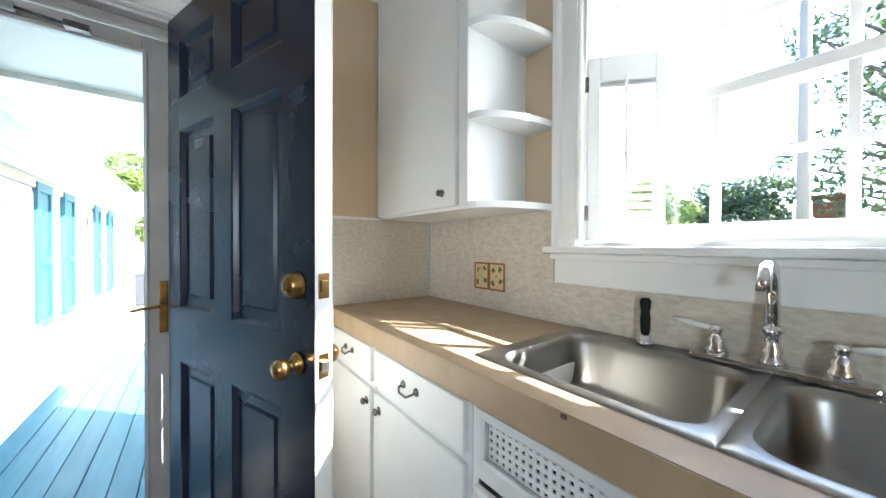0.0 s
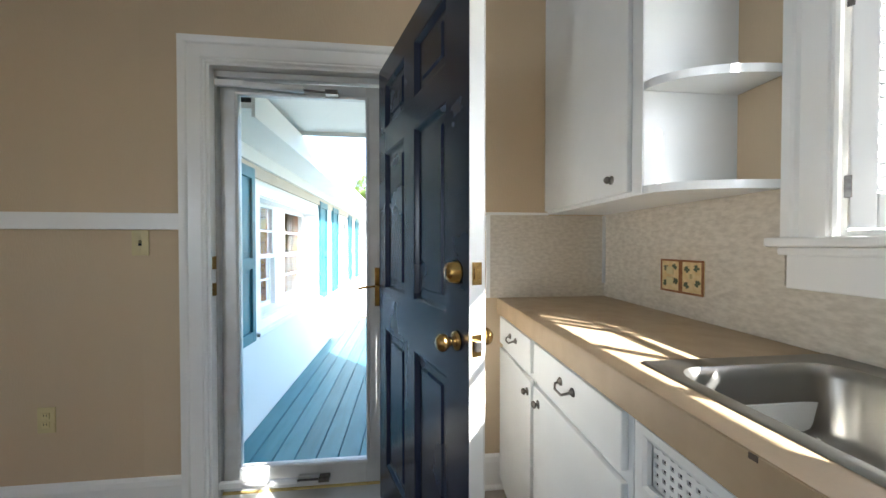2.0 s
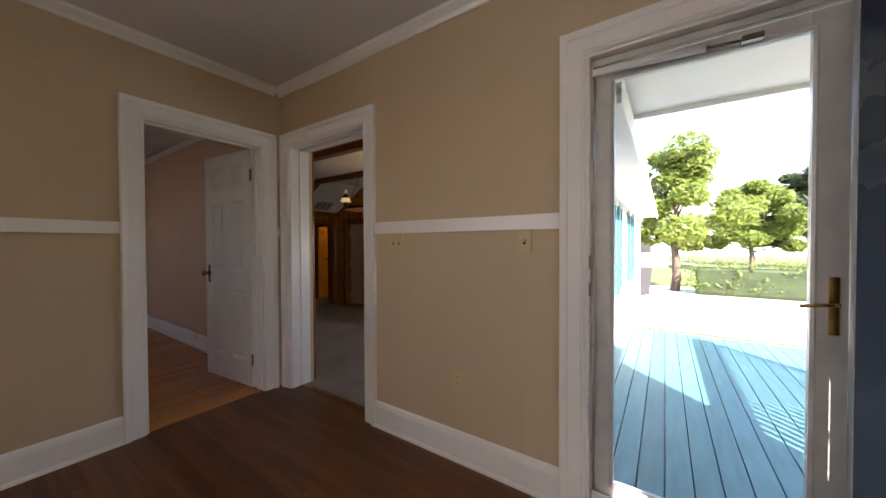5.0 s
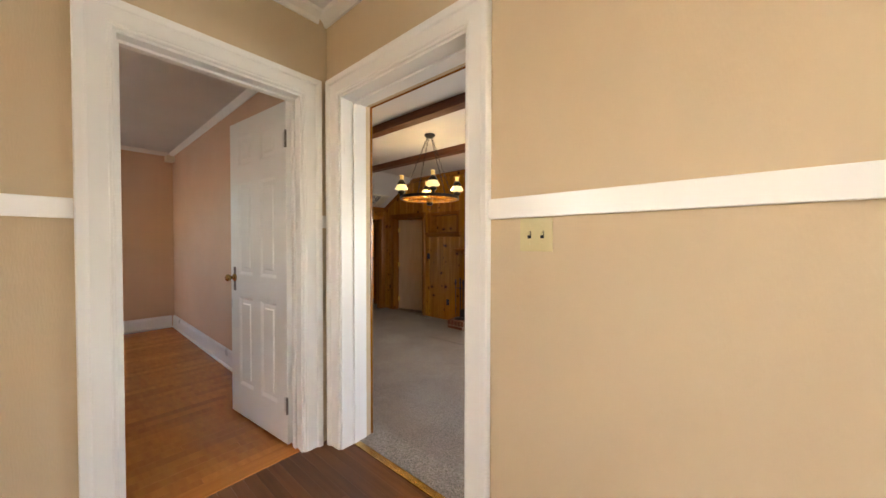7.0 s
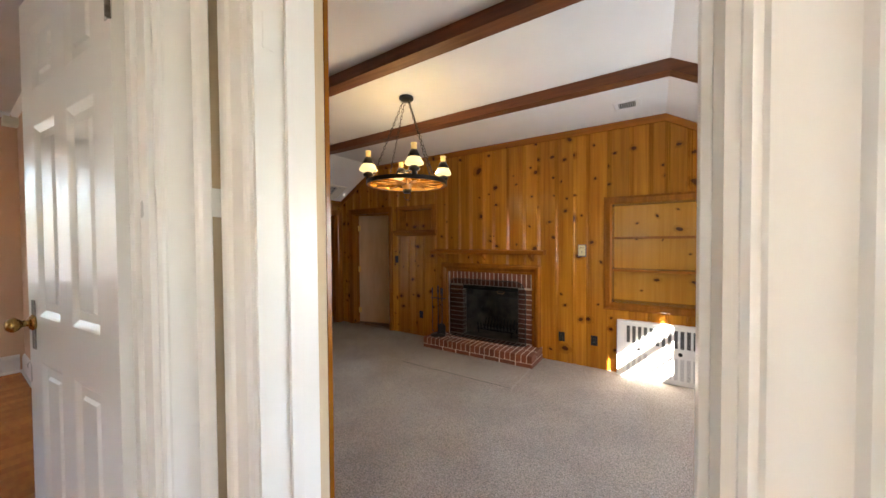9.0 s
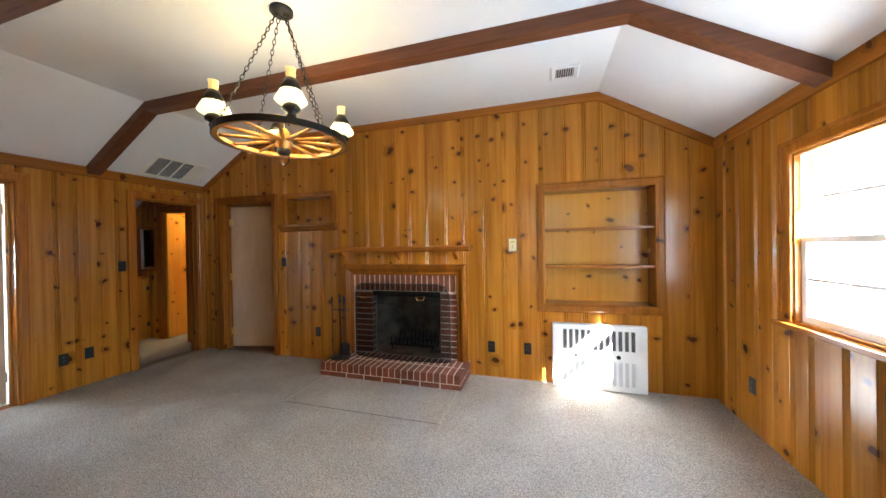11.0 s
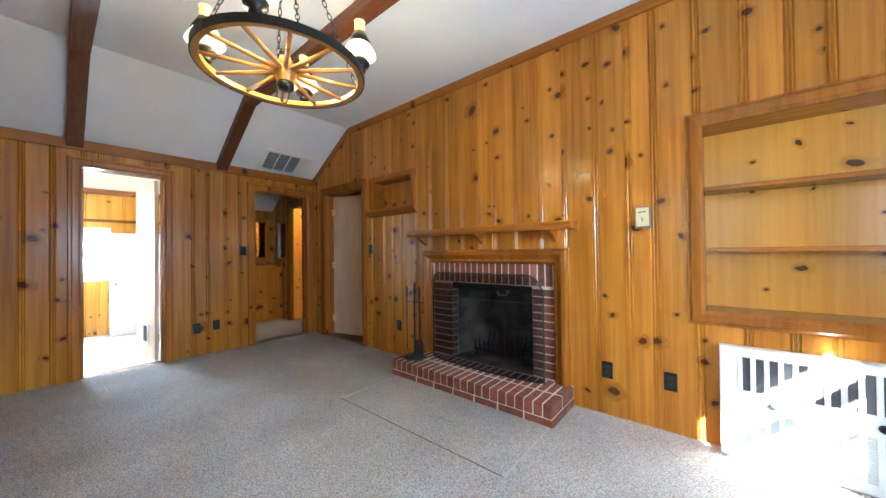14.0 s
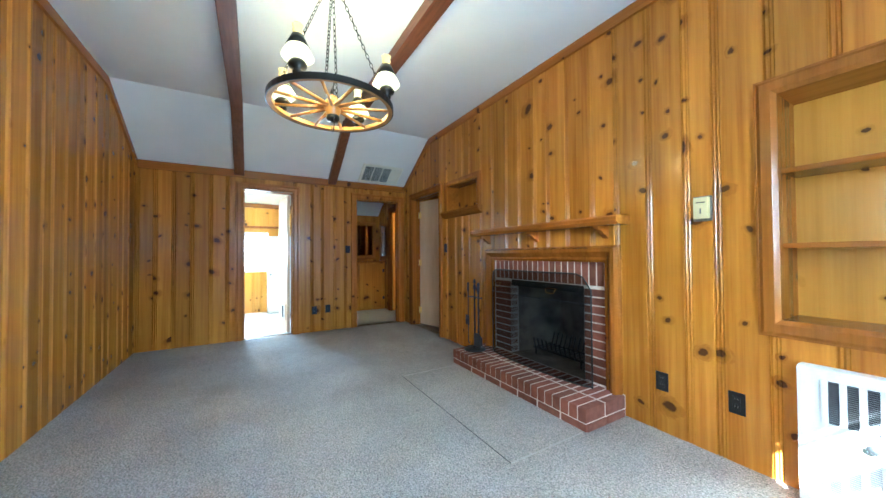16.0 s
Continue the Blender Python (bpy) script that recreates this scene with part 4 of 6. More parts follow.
for z in (0.18, 0.93, 1.68):
    part("hinge", cube(box(-0.03, -0.002, -0.014, -0.006, z, z + 0.095, 0.001), 0.0, 0.035, -0.008, -0.001, z, z + 0.095, 0.001), mat("bright_brass", (0.85, 0.62, 0.22), 0.35, 1.0), ply, "bright brass hinge")
part("knob", lathe(bmesh.new(), [(0.001, 0.055), (0.02, 0.05), (0.026, 0.035), (0.012, 0.015), (0.02, 0.0)], pose(0.745, 0.0, 0.95, 90)), BRASS, ply)

# ---- outdoors ----
setting("ground", box(-400, 400, -400, 400, -1.0, -0.62), CONCRETE, "pale sunlit pavement and yard", "ground")
setting("lawn", box(-9, 60, 17.5, 60, -0.63, -0.60), GRASS, "green lawn beyond the hedge", "ground")
setting("lawn_east", box(9, 60, -30, 17, -0.63, -0.60), GRASS, "lawn east of the house", "ground")
E_ROOF = 2.09
setting("porch_ceiling", box(-0.62, 1.62, 2.28, 3.07, E_ROOF, E_ROOF + 0.03), SIDING, "white porch ceiling", "ceiling")
setting("porch_fascia", box(-0.62, 1.64, 3.07, 3.09, E_ROOF - 0.03, E_ROOF + 0.09), SIDING, "white porch fascia board", "trim")
setting("roof_porch", box(-0.7, 1.75, 2.28, 3.10, E_ROOF + 0.03, E_ROOF + 0.085), ROOF, "low grey porch roof", "roof")
bm = bmesh.new()
prism(bm, [(KX0 - 4.6, -4.2, 2.62), (1.75, -4.2, 2.62), (1.75, 2.32, 2.62), (KX0 - 4.6, 2.32, 2.62)], (0, 0, 0.15))
setting("roof_house", bm, ROOF, "grey shingle house roof", "roof")
bm = bmesh.new()
prism(bm, [(-0.45, 2.3, 2.10), (-4.0, 2.3, 3.6), (-9.6, 2.3, 2.85), (-9.6, 2.3, 2.78), (-4.0, 2.3, 3.48), (-0.45, 2.3, 2.02)], (0, 9.0, 0))
setting("roof_wing", bm, ROOF, "grey shingle wing roof", "roof")
bm = box(-0.80, -0.40, 2.3, 11.3, 1.945, 1.975)
cube(bm, -0.42, -0.40, 2.3, 11.3, 1.90, 2.06, 0.003)
cube(bm, -0.80, -0.74, 2.3, 11.3, 1.84, 1.944, 0.006)
setting("frieze_wing", box(-0.80, -0.762, 2.3, 11.0, 1.745, 1.838, 0.004), mat("tan_frieze_paint", (0.47, 0.39, 0.29), 0.6), "tan frieze board under the eave", "trim")
setting("eave_wing", bm, SIDING, "white eave and frieze of the wing", "trim")
wing = setting("wall_wing_east", wall_bm("y", -1.0, -0.82, DY1 + 0.14, 11.0, -0.6, 2.1, [(6.1, 6.9, 0.63, 1.62), (8.4, 9.2, 0.63, 1.62)]), SIDING, "white wing wall with shuttered windows", "wall")
setting("wall_wing_north", box(-4.9, -0.82, 10.9, 11.0, -0.6, 2.3), SIDING, "white wing end wall", "wall")
setting("wall_foundation_wing", box(-0.82, -0.795, 2.3, 11.0, -0.62, -0.2), CONCRETE, "pale foundation of the wing", "wall")
# lapped siding boards on the wing
for k in range(11):
    z = -0.2 + k * 0.19
    bm = bmesh.new()
    spans = [(2.30, 11.0)]
    if 0.40 < z + 0.1 < 1.75 and z + 0.19 > 0.57:
        spans = [(2.30, 3.10), (4.94, 6.02), (6.98, 8.32), (9.28, 11.0)]
    for y0, y1 in spans:
        prism(bm, [(-0.80, y0, z), (-0.785, y0, z), (-0.793, y0, z + 0.188), (-0.80, y0, z + 0.188)], (0, y1 - y0, 0))
    part("siding_board", bm, SIDING, wing)


def outside_window(name, y0, y1):
    w = tagged(new(name), "white framed wing window with blinds drawn", "window", kind="structure")
    part("frame", sweep("y", -0.80, 1, y0, y1, 0.63, 1.62, [(0, 0), (0, 0.03), (0.08, 0.03), (0.08, 0)], True), WHITE, w)
    part("sill", box(-0.80, -0.73, y0 - 0.1, y1 + 0.1, 0.52, 0.549, 0.004), WHITE, w)
    if y0 > 5:
        bm = bmesh.new()
        cube(bm, -0.90, -0.87, y0, y1, 1.10, 1.14, 0.002)
        cube(bm, -0.895, -0.875, (y0 + y1) / 2 - 0.012, (y0 + y1) / 2 + 0.012, 0.63, 1.62)
        part("sash_bar", bm, WHITE, w)
        part("pane", box(-0.888, -0.885, y0, y1, 0.63, 1.62), PANE, w)
        part("backing", box(-0.99, -0.97, y0, y1, 0.63, 1.62), BLIND, w)
    return w


outside_window("window_wing_one", DENWIN[0], DENWIN[1])
outside_window("window_wing_two", 6.1, 6.9)
outside_window("window_wing_three", 8.4, 9.2)


def shutter():
    s = thing("window_shutter", pose(-0.785, 0, 0.50), "dark teal panelled shutter fixed beside the window", "shutter", "teal shutters")
    bm = bmesh.new()
    for y0, y1, z0, z1 in ((-0.19, -0.14, 0, 1.30), (0.14, 0.19, 0, 1.30), (-0.14, 0.14, 0, 0.08), (-0.14, 0.14, 0.55, 0.63), (-0.14, 0.14, 1.22, 1.30)):
        cube(bm, 0.0, 0.035, y0, y1, z0, z1, 0.003)
    part("frame", bm, TEAL, s)
    for z0, z1 in ((0.08, 0.55), (0.63, 1.22)):
        bm = box(0.004, 0.016, -0.141, 0.141, z0 - 0.001, z1 + 0.001)
        cube(bm, 0.016, 0.022, -0.105, 0.105, z0 + 0.035, z1 - 0.035, 0.004)
        part("panel", bm, TEAL, s)
    part("carved_rail", box(0.0355, 0.042, -0.12, 0.12, 0.565, 0.615, 0.003), TEAL, s)
    return s


sh = shutter()
sh.matrix_world = pose(-0.785, 2.90, 0.50)
for y in (5.13, 5.88, 7.2, 8.1):
    copy_thing(sh, pose(-0.785, y, 0.50))

light_box = thing("security_light", pose(-0.52, 3.0, 2.07), "white twin security light under the porch ceiling", "lamp")
part("base", lathe(bmesh.new(), [(0.001, 0.05), (0.055, 0.05), (0.055, 0.02), (0.02, 0.005)], seg=16), SIDING, light_box)
for s in (-1, 1):
    part("lamp_head", lathe(bmesh.new(), [(0.02, -0.02), (0.035, 0.0), (0.045, 0.08), (0.04, 0.082)], pose(0, 0, -0.01, 115, 0, 90 + s * 60), 14), SIDING, light_box)

deck = setting("deck", box(-0.79, 1.62, 2.30, 6.9, -0.5, -0.245), POLEWOOD, "teal painted timber deck outside the back door", "deck")
x = -0.785
k = 0
deck_mesh = as_mesh("deck_board", box(-0.068, 0.068, 0, 4.6, -0.04, 0.0, 0.004), DECK)
while x < 1.6:
    ob = part("deck_board", deck_mesh, DECK, deck)
    ob.location = (x + 0.07, 2.30, -0.2 - 0.001 * (k % 3))
    x, k = x + 0.142, k + 1
setting("deck_edge_board", box(-0.79, 1.3, 6.90, 6.93, -0.5, -0.17, 0.003), mat("brown_edge_board", (0.16, 0.09, 0.06), 0.7), "brown edging board at the end of the deck", "trim")


def railing():
    r = thing("deck_railing", pose(1.22, 2.7, -0.2), "painted timber deck railing with square balusters", "railing")
    part("top_rail", box(-0.09, 0.09, 0, 2.9, 0.95, 0.985, 0.004), DECK, r)
    part("upper_rail", box(-0.02, 0.02, 0, 2.9, 0.80, 0.947, 0.003), DECK, r)
    part("bottom_rail", box(-0.02, 0.02, 0, 2.9, 0.08, 0.12, 0.003), DECK, r)
    b = as_mesh("baluster", box(-0.018, 0.018, -0.018, 0.018, 0.121, 0.80, 0.002), DECK)
    for i in range(26):
        part("baluster", b, DECK, r).location = (0, 0.09 + i * 0.11, 0)
    for y in (0.03, 2.87):
        part("post", box(-0.045, 0.045, y - 0.045, y + 0.045, 0, 0.95, 0.004), DECK, r)


railing()


def leaves(bm, centre, radius, n, size, rnd, flat=1.0):
    for _ in range(n):
        d = Vector((rnd.gauss(0, 1), rnd.gauss(0, 1), rnd.gauss(0, 1))).normalized() * radius * rnd.uniform(0.35, 1) ** 0.6
        p = Vector(centre) + Vector((d.x, d.y, d.z * flat))
        a = Vector((rnd.gauss(0, 1), rnd.gauss(0, 1), rnd.gauss(0, 0.6))).normalized()
        b = a.orthogonal().normalized()
        s = size * rnd.uniform(0.6, 1.3)
        bm.faces.new([bm.verts.new(p + a * s * u + b * s * v) for u, v in ((-1, 0), (-0.1, -0.45), (1, 0), (-0.1, 0.45))])


def tree(x, y, height, spread, label, leafmat, seed, low=0.42, density=420, size=0.13, clumps=24):
    rnd = random.Random(seed)
    t = thing("tree", pose(x, y, -0.62), label, "tree")
    trunk = bmesh.new()
    top = height * 0.62
    pts = [(0.06 * math.sin(k * 1.3), 0.05 * math.cos(k * 0.9), top * k / 6) for k in range(7)]
    tube(trunk, pts, lambda u: height * 0.026 * (1 - 0.7 * u) + 0.02, 9)
    crown_bm = bmesh.new()
    for k in range(clumps):
        a = k * 2.4 + rnd.uniform(-0.3, 0.3)
        u = rnd.uniform(0.15, 1.0)
        h = height * (low + (0.96 - low) * (k / clumps) ** 0.9)
        r = spread * (0.25 + 0.75 * math.sin(math.pi * min(0.92, 0.25 + 0.75 * k / clumps))) * u
        c = Vector((r * math.cos(a), r * math.sin(a), h))
        root = Vector((0, 0, min(top, h * 0.75)))
        tube(trunk, [root, root.lerp(c, 0.5) + Vector((0, 0, 0.1 * spread * 0.3)), c], lambda u: height * 0.008 * (1 - 0.8 * u) + 0.006, 5)
        leaves(crown_bm, c, spread * rnd.uniform(0.22, 0.38), density, size, rnd, 0.65)
    part("trunk", trunk, BARK, t)
    part("crown", crown_bm, leafmat, t)
    return t


tree(0.1, 16.0, 5.7, 2.3, "young green street tree in full leaf", LEAF, 4, 0.34, 420, 0.12)
tree(4.2, 28.0, 5.6, 2.4, "yellow-green tree behind the hedge", LEAF, 8, 0.3, 420, 0.18)
tree(8.2, 34.0, 7.2, 2.6, "tall dark green tree in the distance", LEAFDARK, 12, 0.25, 420, 0.22)
tree(21.0, -0.6, 14.0, 4.6, "large dark evergreen tree in the yard", LEAFDARK, 15, 0.22, 150, 0.16, 40)
tree(18.0, 8.0, 5.0, 3.2, "low rounded tree in the yard", LEAF, 17, 0.2, 420, 0.16)
tree(23.0, 4.6, 5.2, 3.6, "low dark shrubby tree in the yard", LEAFDARK, 19, 0.12, 420, 0.16)
tree(26.0, -3.0, 4.8, 3.8, "low dark shrubby tree in the yard", LEAFDARK, 23, 0.12, 420, 0.16)


def hedge(x0, x1, y, h, seed):
    rnd = random.Random(seed)
    t = tagged(new("hedge"), "clipped green hedge along the yard", "hedge", kind="stuff")
    stems = bmesh.new()
    cube(stems, x0 + 0.2, x1 - 0.2, y - 0.22, y + 0.22, -0.62, h - 0.25, 0.1)
    part("stems", stems, LEAFDARK, t)
    bm = bmesh.new()
    for k in range(int((x1 - x0) * 5)):
        leaves(bm, (x0 + k * 0.2, y + rnd.uniform(-0.1, 0.1), -0.62 + (h + 0.5) * rnd.uniform(0.25, 0.88)), 0.36, 60, 0.06, rnd)
        leaves(bm, (x0 + k * 0.2, y + rnd.uniform(-0.1, 0.1), h - 0.2), 0.3, 40, 0.06, rnd)
    part("foliage", bm, LEAF, t)


hedge(0.5, 13.0, 15.5, 0.60, 31)


def trash_can(x, y):
    t = thing("trash_can", pose(x, y, -0.62, rz=15), "dark wheeled rubbish bin on the pavement", "bin")
    bm = bmesh.new()
    rings = []
    for z, w, d in ((0.05, 0.22, 0.24), (0.95, 0.29, 0.33)):
        rings.append([bm.verts.new((sx * w, sy * d, z)) for sx, sy in ((-1, -1), (1, -1), (1, 1), (-1, 1))])
    for i in range(4):
        bm.faces.new((rings[0][i], rings[0][(i + 1) % 4], rings[1][(i + 1) % 4], rings[1][i]))
    bm.faces.new(rings[0][::-1])
    bm.faces.new(rings[1])
    part("body", bm, BINPLASTIC, t)
    part("lid", box(-0.31, 0.31, -0.36, 0.36, 0.952, 1.02, 0.02), BINPLASTIC, t)
    for s in (-1, 1):
        part("wheel", lathe(bmesh.new(), [(0.001, -0.025), (0.1, -0.025), (0.1, 0.025), (0.001, 0.025)], pose(s * 0.25, 0.22, 0.1, 0, 90, 0), 16), BLACKPLASTIC, t)


trash_can(-0.95, 14.2)


def pole(x, y, h, label):
    p = thing("utility_pole", pose(x, y, -0.62), label, "pole")
    part("pole", lathe(bmesh.new(), [(0.14, 0), (0.10, h), (0.001, h + 0.01)], seg=12), POLEWOOD, p)
    part("crossarm", box(-0.9, 0.9, -0.06, 0.06, h - 0.7, h - 0.55, 0.01), POLEWOOD, p)


pole(12.3, 1.6, 9.0, "tall grey wooden utility pole in the yard")
pole(7.2, 24.0, 6.0, "grey wooden utility pole beyond the hedge")
pole(8.6, 25.0, 6.0, "grey wooden utility pole beyond the hedge")
bm = bmesh.new()
for z, dy in ((4.6, 0), (5.4, 0.8), (7.3, -0.5)):
    tube(bm, [(12.3 + 0.2, 1.6 + dy * 0.3 + u * 20 - 20, z - 1.2 * (1 - (2 * u - 1) ** 2) * 0.4) for u in [i / 16 for i in range(17)]], 0.012, 5)
tagged(new("power_line", as_mesh("power_line", bm, BLACK)), "thin black power lines strung from the pole", "cable")
nb = thing("neighbour_chimney", pose(24, 1.6, -0.62), "red brick chimney block beyond the shrubs", "chimney")
part("stack", box(-0.6, 0.6, -0.7, 0.7, 0, 4.1, 0.02), REDBRICKFAR, nb)
part("cap", box(-0.7, 0.7, -0.8, 0.8, 4.101, 4.3, 0.02), REDBRICKFAR, nb)


def far_house(x, y, w, d, h, label):
    f = thing("house", pose(x, y, -0.62), label, "house")
    part("wall", box(-w / 2, w / 2, 0, d, 0, h, 0.02), SIDING, f)
    bm = bmesh.new()
    prism(bm, [(-w / 2 - 0.3, -0.4, h), (w / 2 + 0.3, -0.4, h), (w / 2 + 0.3, d / 2, h + 1.8), (-w / 2 - 0.3, d / 2, h + 1.8)], (0, 0, 0.12))
    prism(bm, [(-w / 2 - 0.3, d / 2, h + 1.8), (w / 2 + 0.3, d / 2, h + 1.8), (w / 2 + 0.3, d + 0.4, h), (-w / 2 - 0.3, d + 0.4, h)], (0, 0, 0.12))
    part("roof", bm, ROOF, f)
    for k in range(4):
        xx = -w / 2 + w * (k + 0.5) / 4
        wnd = part("window", box(xx - 0.5, xx + 0.5, -0.03, 0.0, 1.0, 2.4, 0.01), WHITE, f)
        part("pane", box(xx - 0.42, xx + 0.42, -0.04, -0.031, 1.08, 2.32), VOIDSHADE, wnd)


far_house(-6.0, 30, 12, 7, 3.0, "white single-storey house across the street")


# ---- doors ----
def panel_door(name, m, w, h, t, material, label, rows, cols=None):
    """A six-panel door; local x runs from the hinge to the latch, y is its thickness, z up."""
    d = thing(name, m, label, "door")
    st, mid = 0.115, 0.10
    cols = cols or [(st, w / 2 - mid / 2), (w / 2 + mid / 2, w - st)]
    bm = bmesh.new()
    for lo, hi in ((0, cols[0][0]), (cols[1][1], w), (cols[0][1], cols[1][0])):
        cube(bm, lo, hi, 0, t, 0.008, h)
    zs = [0.008] + [v for r in rows for v in r] + [h]
    for b, tt in zip(zs[0::2], zs[1::2]):
        for c0, c1 in cols:
            cube(bm, c0, c1, 0, t, b, tt)
    part("frame", bm, material, d)
    for r0, r1 in rows:
        for c0, c1 in cols:
            p = bmesh.new()
            cube(p, c0, c1, t / 2 - 0.006, t / 2 + 0.006, r0, r1)
            for side in (-1, 1):
                out = t / 2
                rings = []
                for inset, depth in ((0.0, out), (0.006, out - 0.002), (0.016, 0.010), (0.020, 0.0075), (0.045, 0.0075), (0.052, 0.0135)):
                    rings.append([p.verts.new((x, t / 2 + side * depth, z)) for x, z in ((c0 + inset, r0 + inset), (c1 - inset, r0 + inset), (c1 - inset, r1 - inset), (c0 + inset, r1 - inset))])
                for a, b in zip(rings, rings[1:]):
                    for i in range(4):
                        p.faces.new((a[i], a[(i + 1) % 4], b[(i + 1) % 4], b[i]))
                p.faces.new(rings[-1])
            part("panel", p, material, d)
    return d


KNOB = [(0.0005, 0.062), (0.014, 0.061), (0.023, 0.052), (0.025, 0.044), (0.020, 0.034), (0.011, 0.027), (0.011, 0.014), (0.020, 0.012), (0.027, 0.006), (0.028, 0.0)]
BOLT = [(0.0005, 0.034), (0.014, 0.034), (0.018, 0.030), (0.026, 0.028), (0.030, 0.010), (0.033, 0.006), (0.033, 0.0)]
W6 = [(0.22, 0.83), (0.98, 1.60), (1.715, 1.915)]
# local +y faces the back of the leaf; the outer face is at y = 0
back = panel_door("back_door", pose(0.262, 2.06, 0.012, rz=-69.4), 0.82, 2.03, 0.045, NAVY, "dark navy six-panel back door standing open with brass locks", [(0.21, 0.84), (1.02, 1.63), (1.735, 1.935)], [(0.095, 0.345), (0.447, 0.695)])
part("latch_edge", box(0.8205, 0.8225, 0.001, 0.044, 0.01, 2.028), WHITE, back, "white painted latch edge")
part("inner_face", box(0.0, 0.8225, 0.0455, 0.048, 0.01, 2.028), WHITE, back, "white painted inner face")
part("knob", lathe(bmesh.new(), KNOB, pose(0.76, 0.0, 0.96, 90), 24), BRASS, back, "worn brass door knob")
part("inner_knob", lathe(bmesh.new(), KNOB, pose(0.76, 0.048, 0.96, -90), 24), BRASS, back, "worn brass door knob")
db = part("deadbolt", lathe(bmesh.new(), BOLT, pose(0.76, 0.0, 1.145, 90), 24), BRASS, back, "brass deadbolt cylinder")
part("keyhole", box(0.757, 0.763, -0.0355, -0.0342, 1.135, 1.155), BLACK, db)
for z, hh in ((0.96, 0.029), (1.145, 0.029)):
    pl = part("latch_plate", box(0.823, 0.8245, 0.008, 0.037, z - hh, z + hh, 0.0005), BRASS, back, "brass latch plate")
    part("bolt", box(0.8246, 0.829 if z > 1 else 0.836, 0.014, 0.031, z - 0.013, z + 0.013, 0.002), BRASS if z > 1 else PEWTER, pl)

white_door = panel_door("bedroom_door", pose(-3.108, 1.925, 0.012, rz=185.5), 0.725, 2.02, 0.035, WHITE, "white six-panel bedroom door standing open with a brass knob", W6)
part("knob", lathe(bmesh.new(), KNOB, pose(0.665, 0.035, 0.955, -90), 24), BRASS, white_door, "aged brass knob")
part("escutcheon", box(0.648, 0.682, 0.035, 0.038, 0.865, 1.03, 0.001), PEWTER, white_door, "dark lock plate")
part("latch_edge_plate", box(0.725, 0.7265, 0.007, 0.028, 0.90, 1.02), PEWTER, white_door)
for z in (0.24, 1.80):
    hg = part("hinge", box(-0.012, 0.03, 0.0352, 0.0375, z - 0.045, z + 0.045, 0.0008), ALU, white_door, "painted steel butt hinge")
    part("hinge_pin", lathe(bmesh.new(), [(0.001, -0.05), (0.006, -0.05), (0.006, 0.05), (0.001, 0.05)], pose(-0.006, 0.041, z), 10), PEWTER, hg)


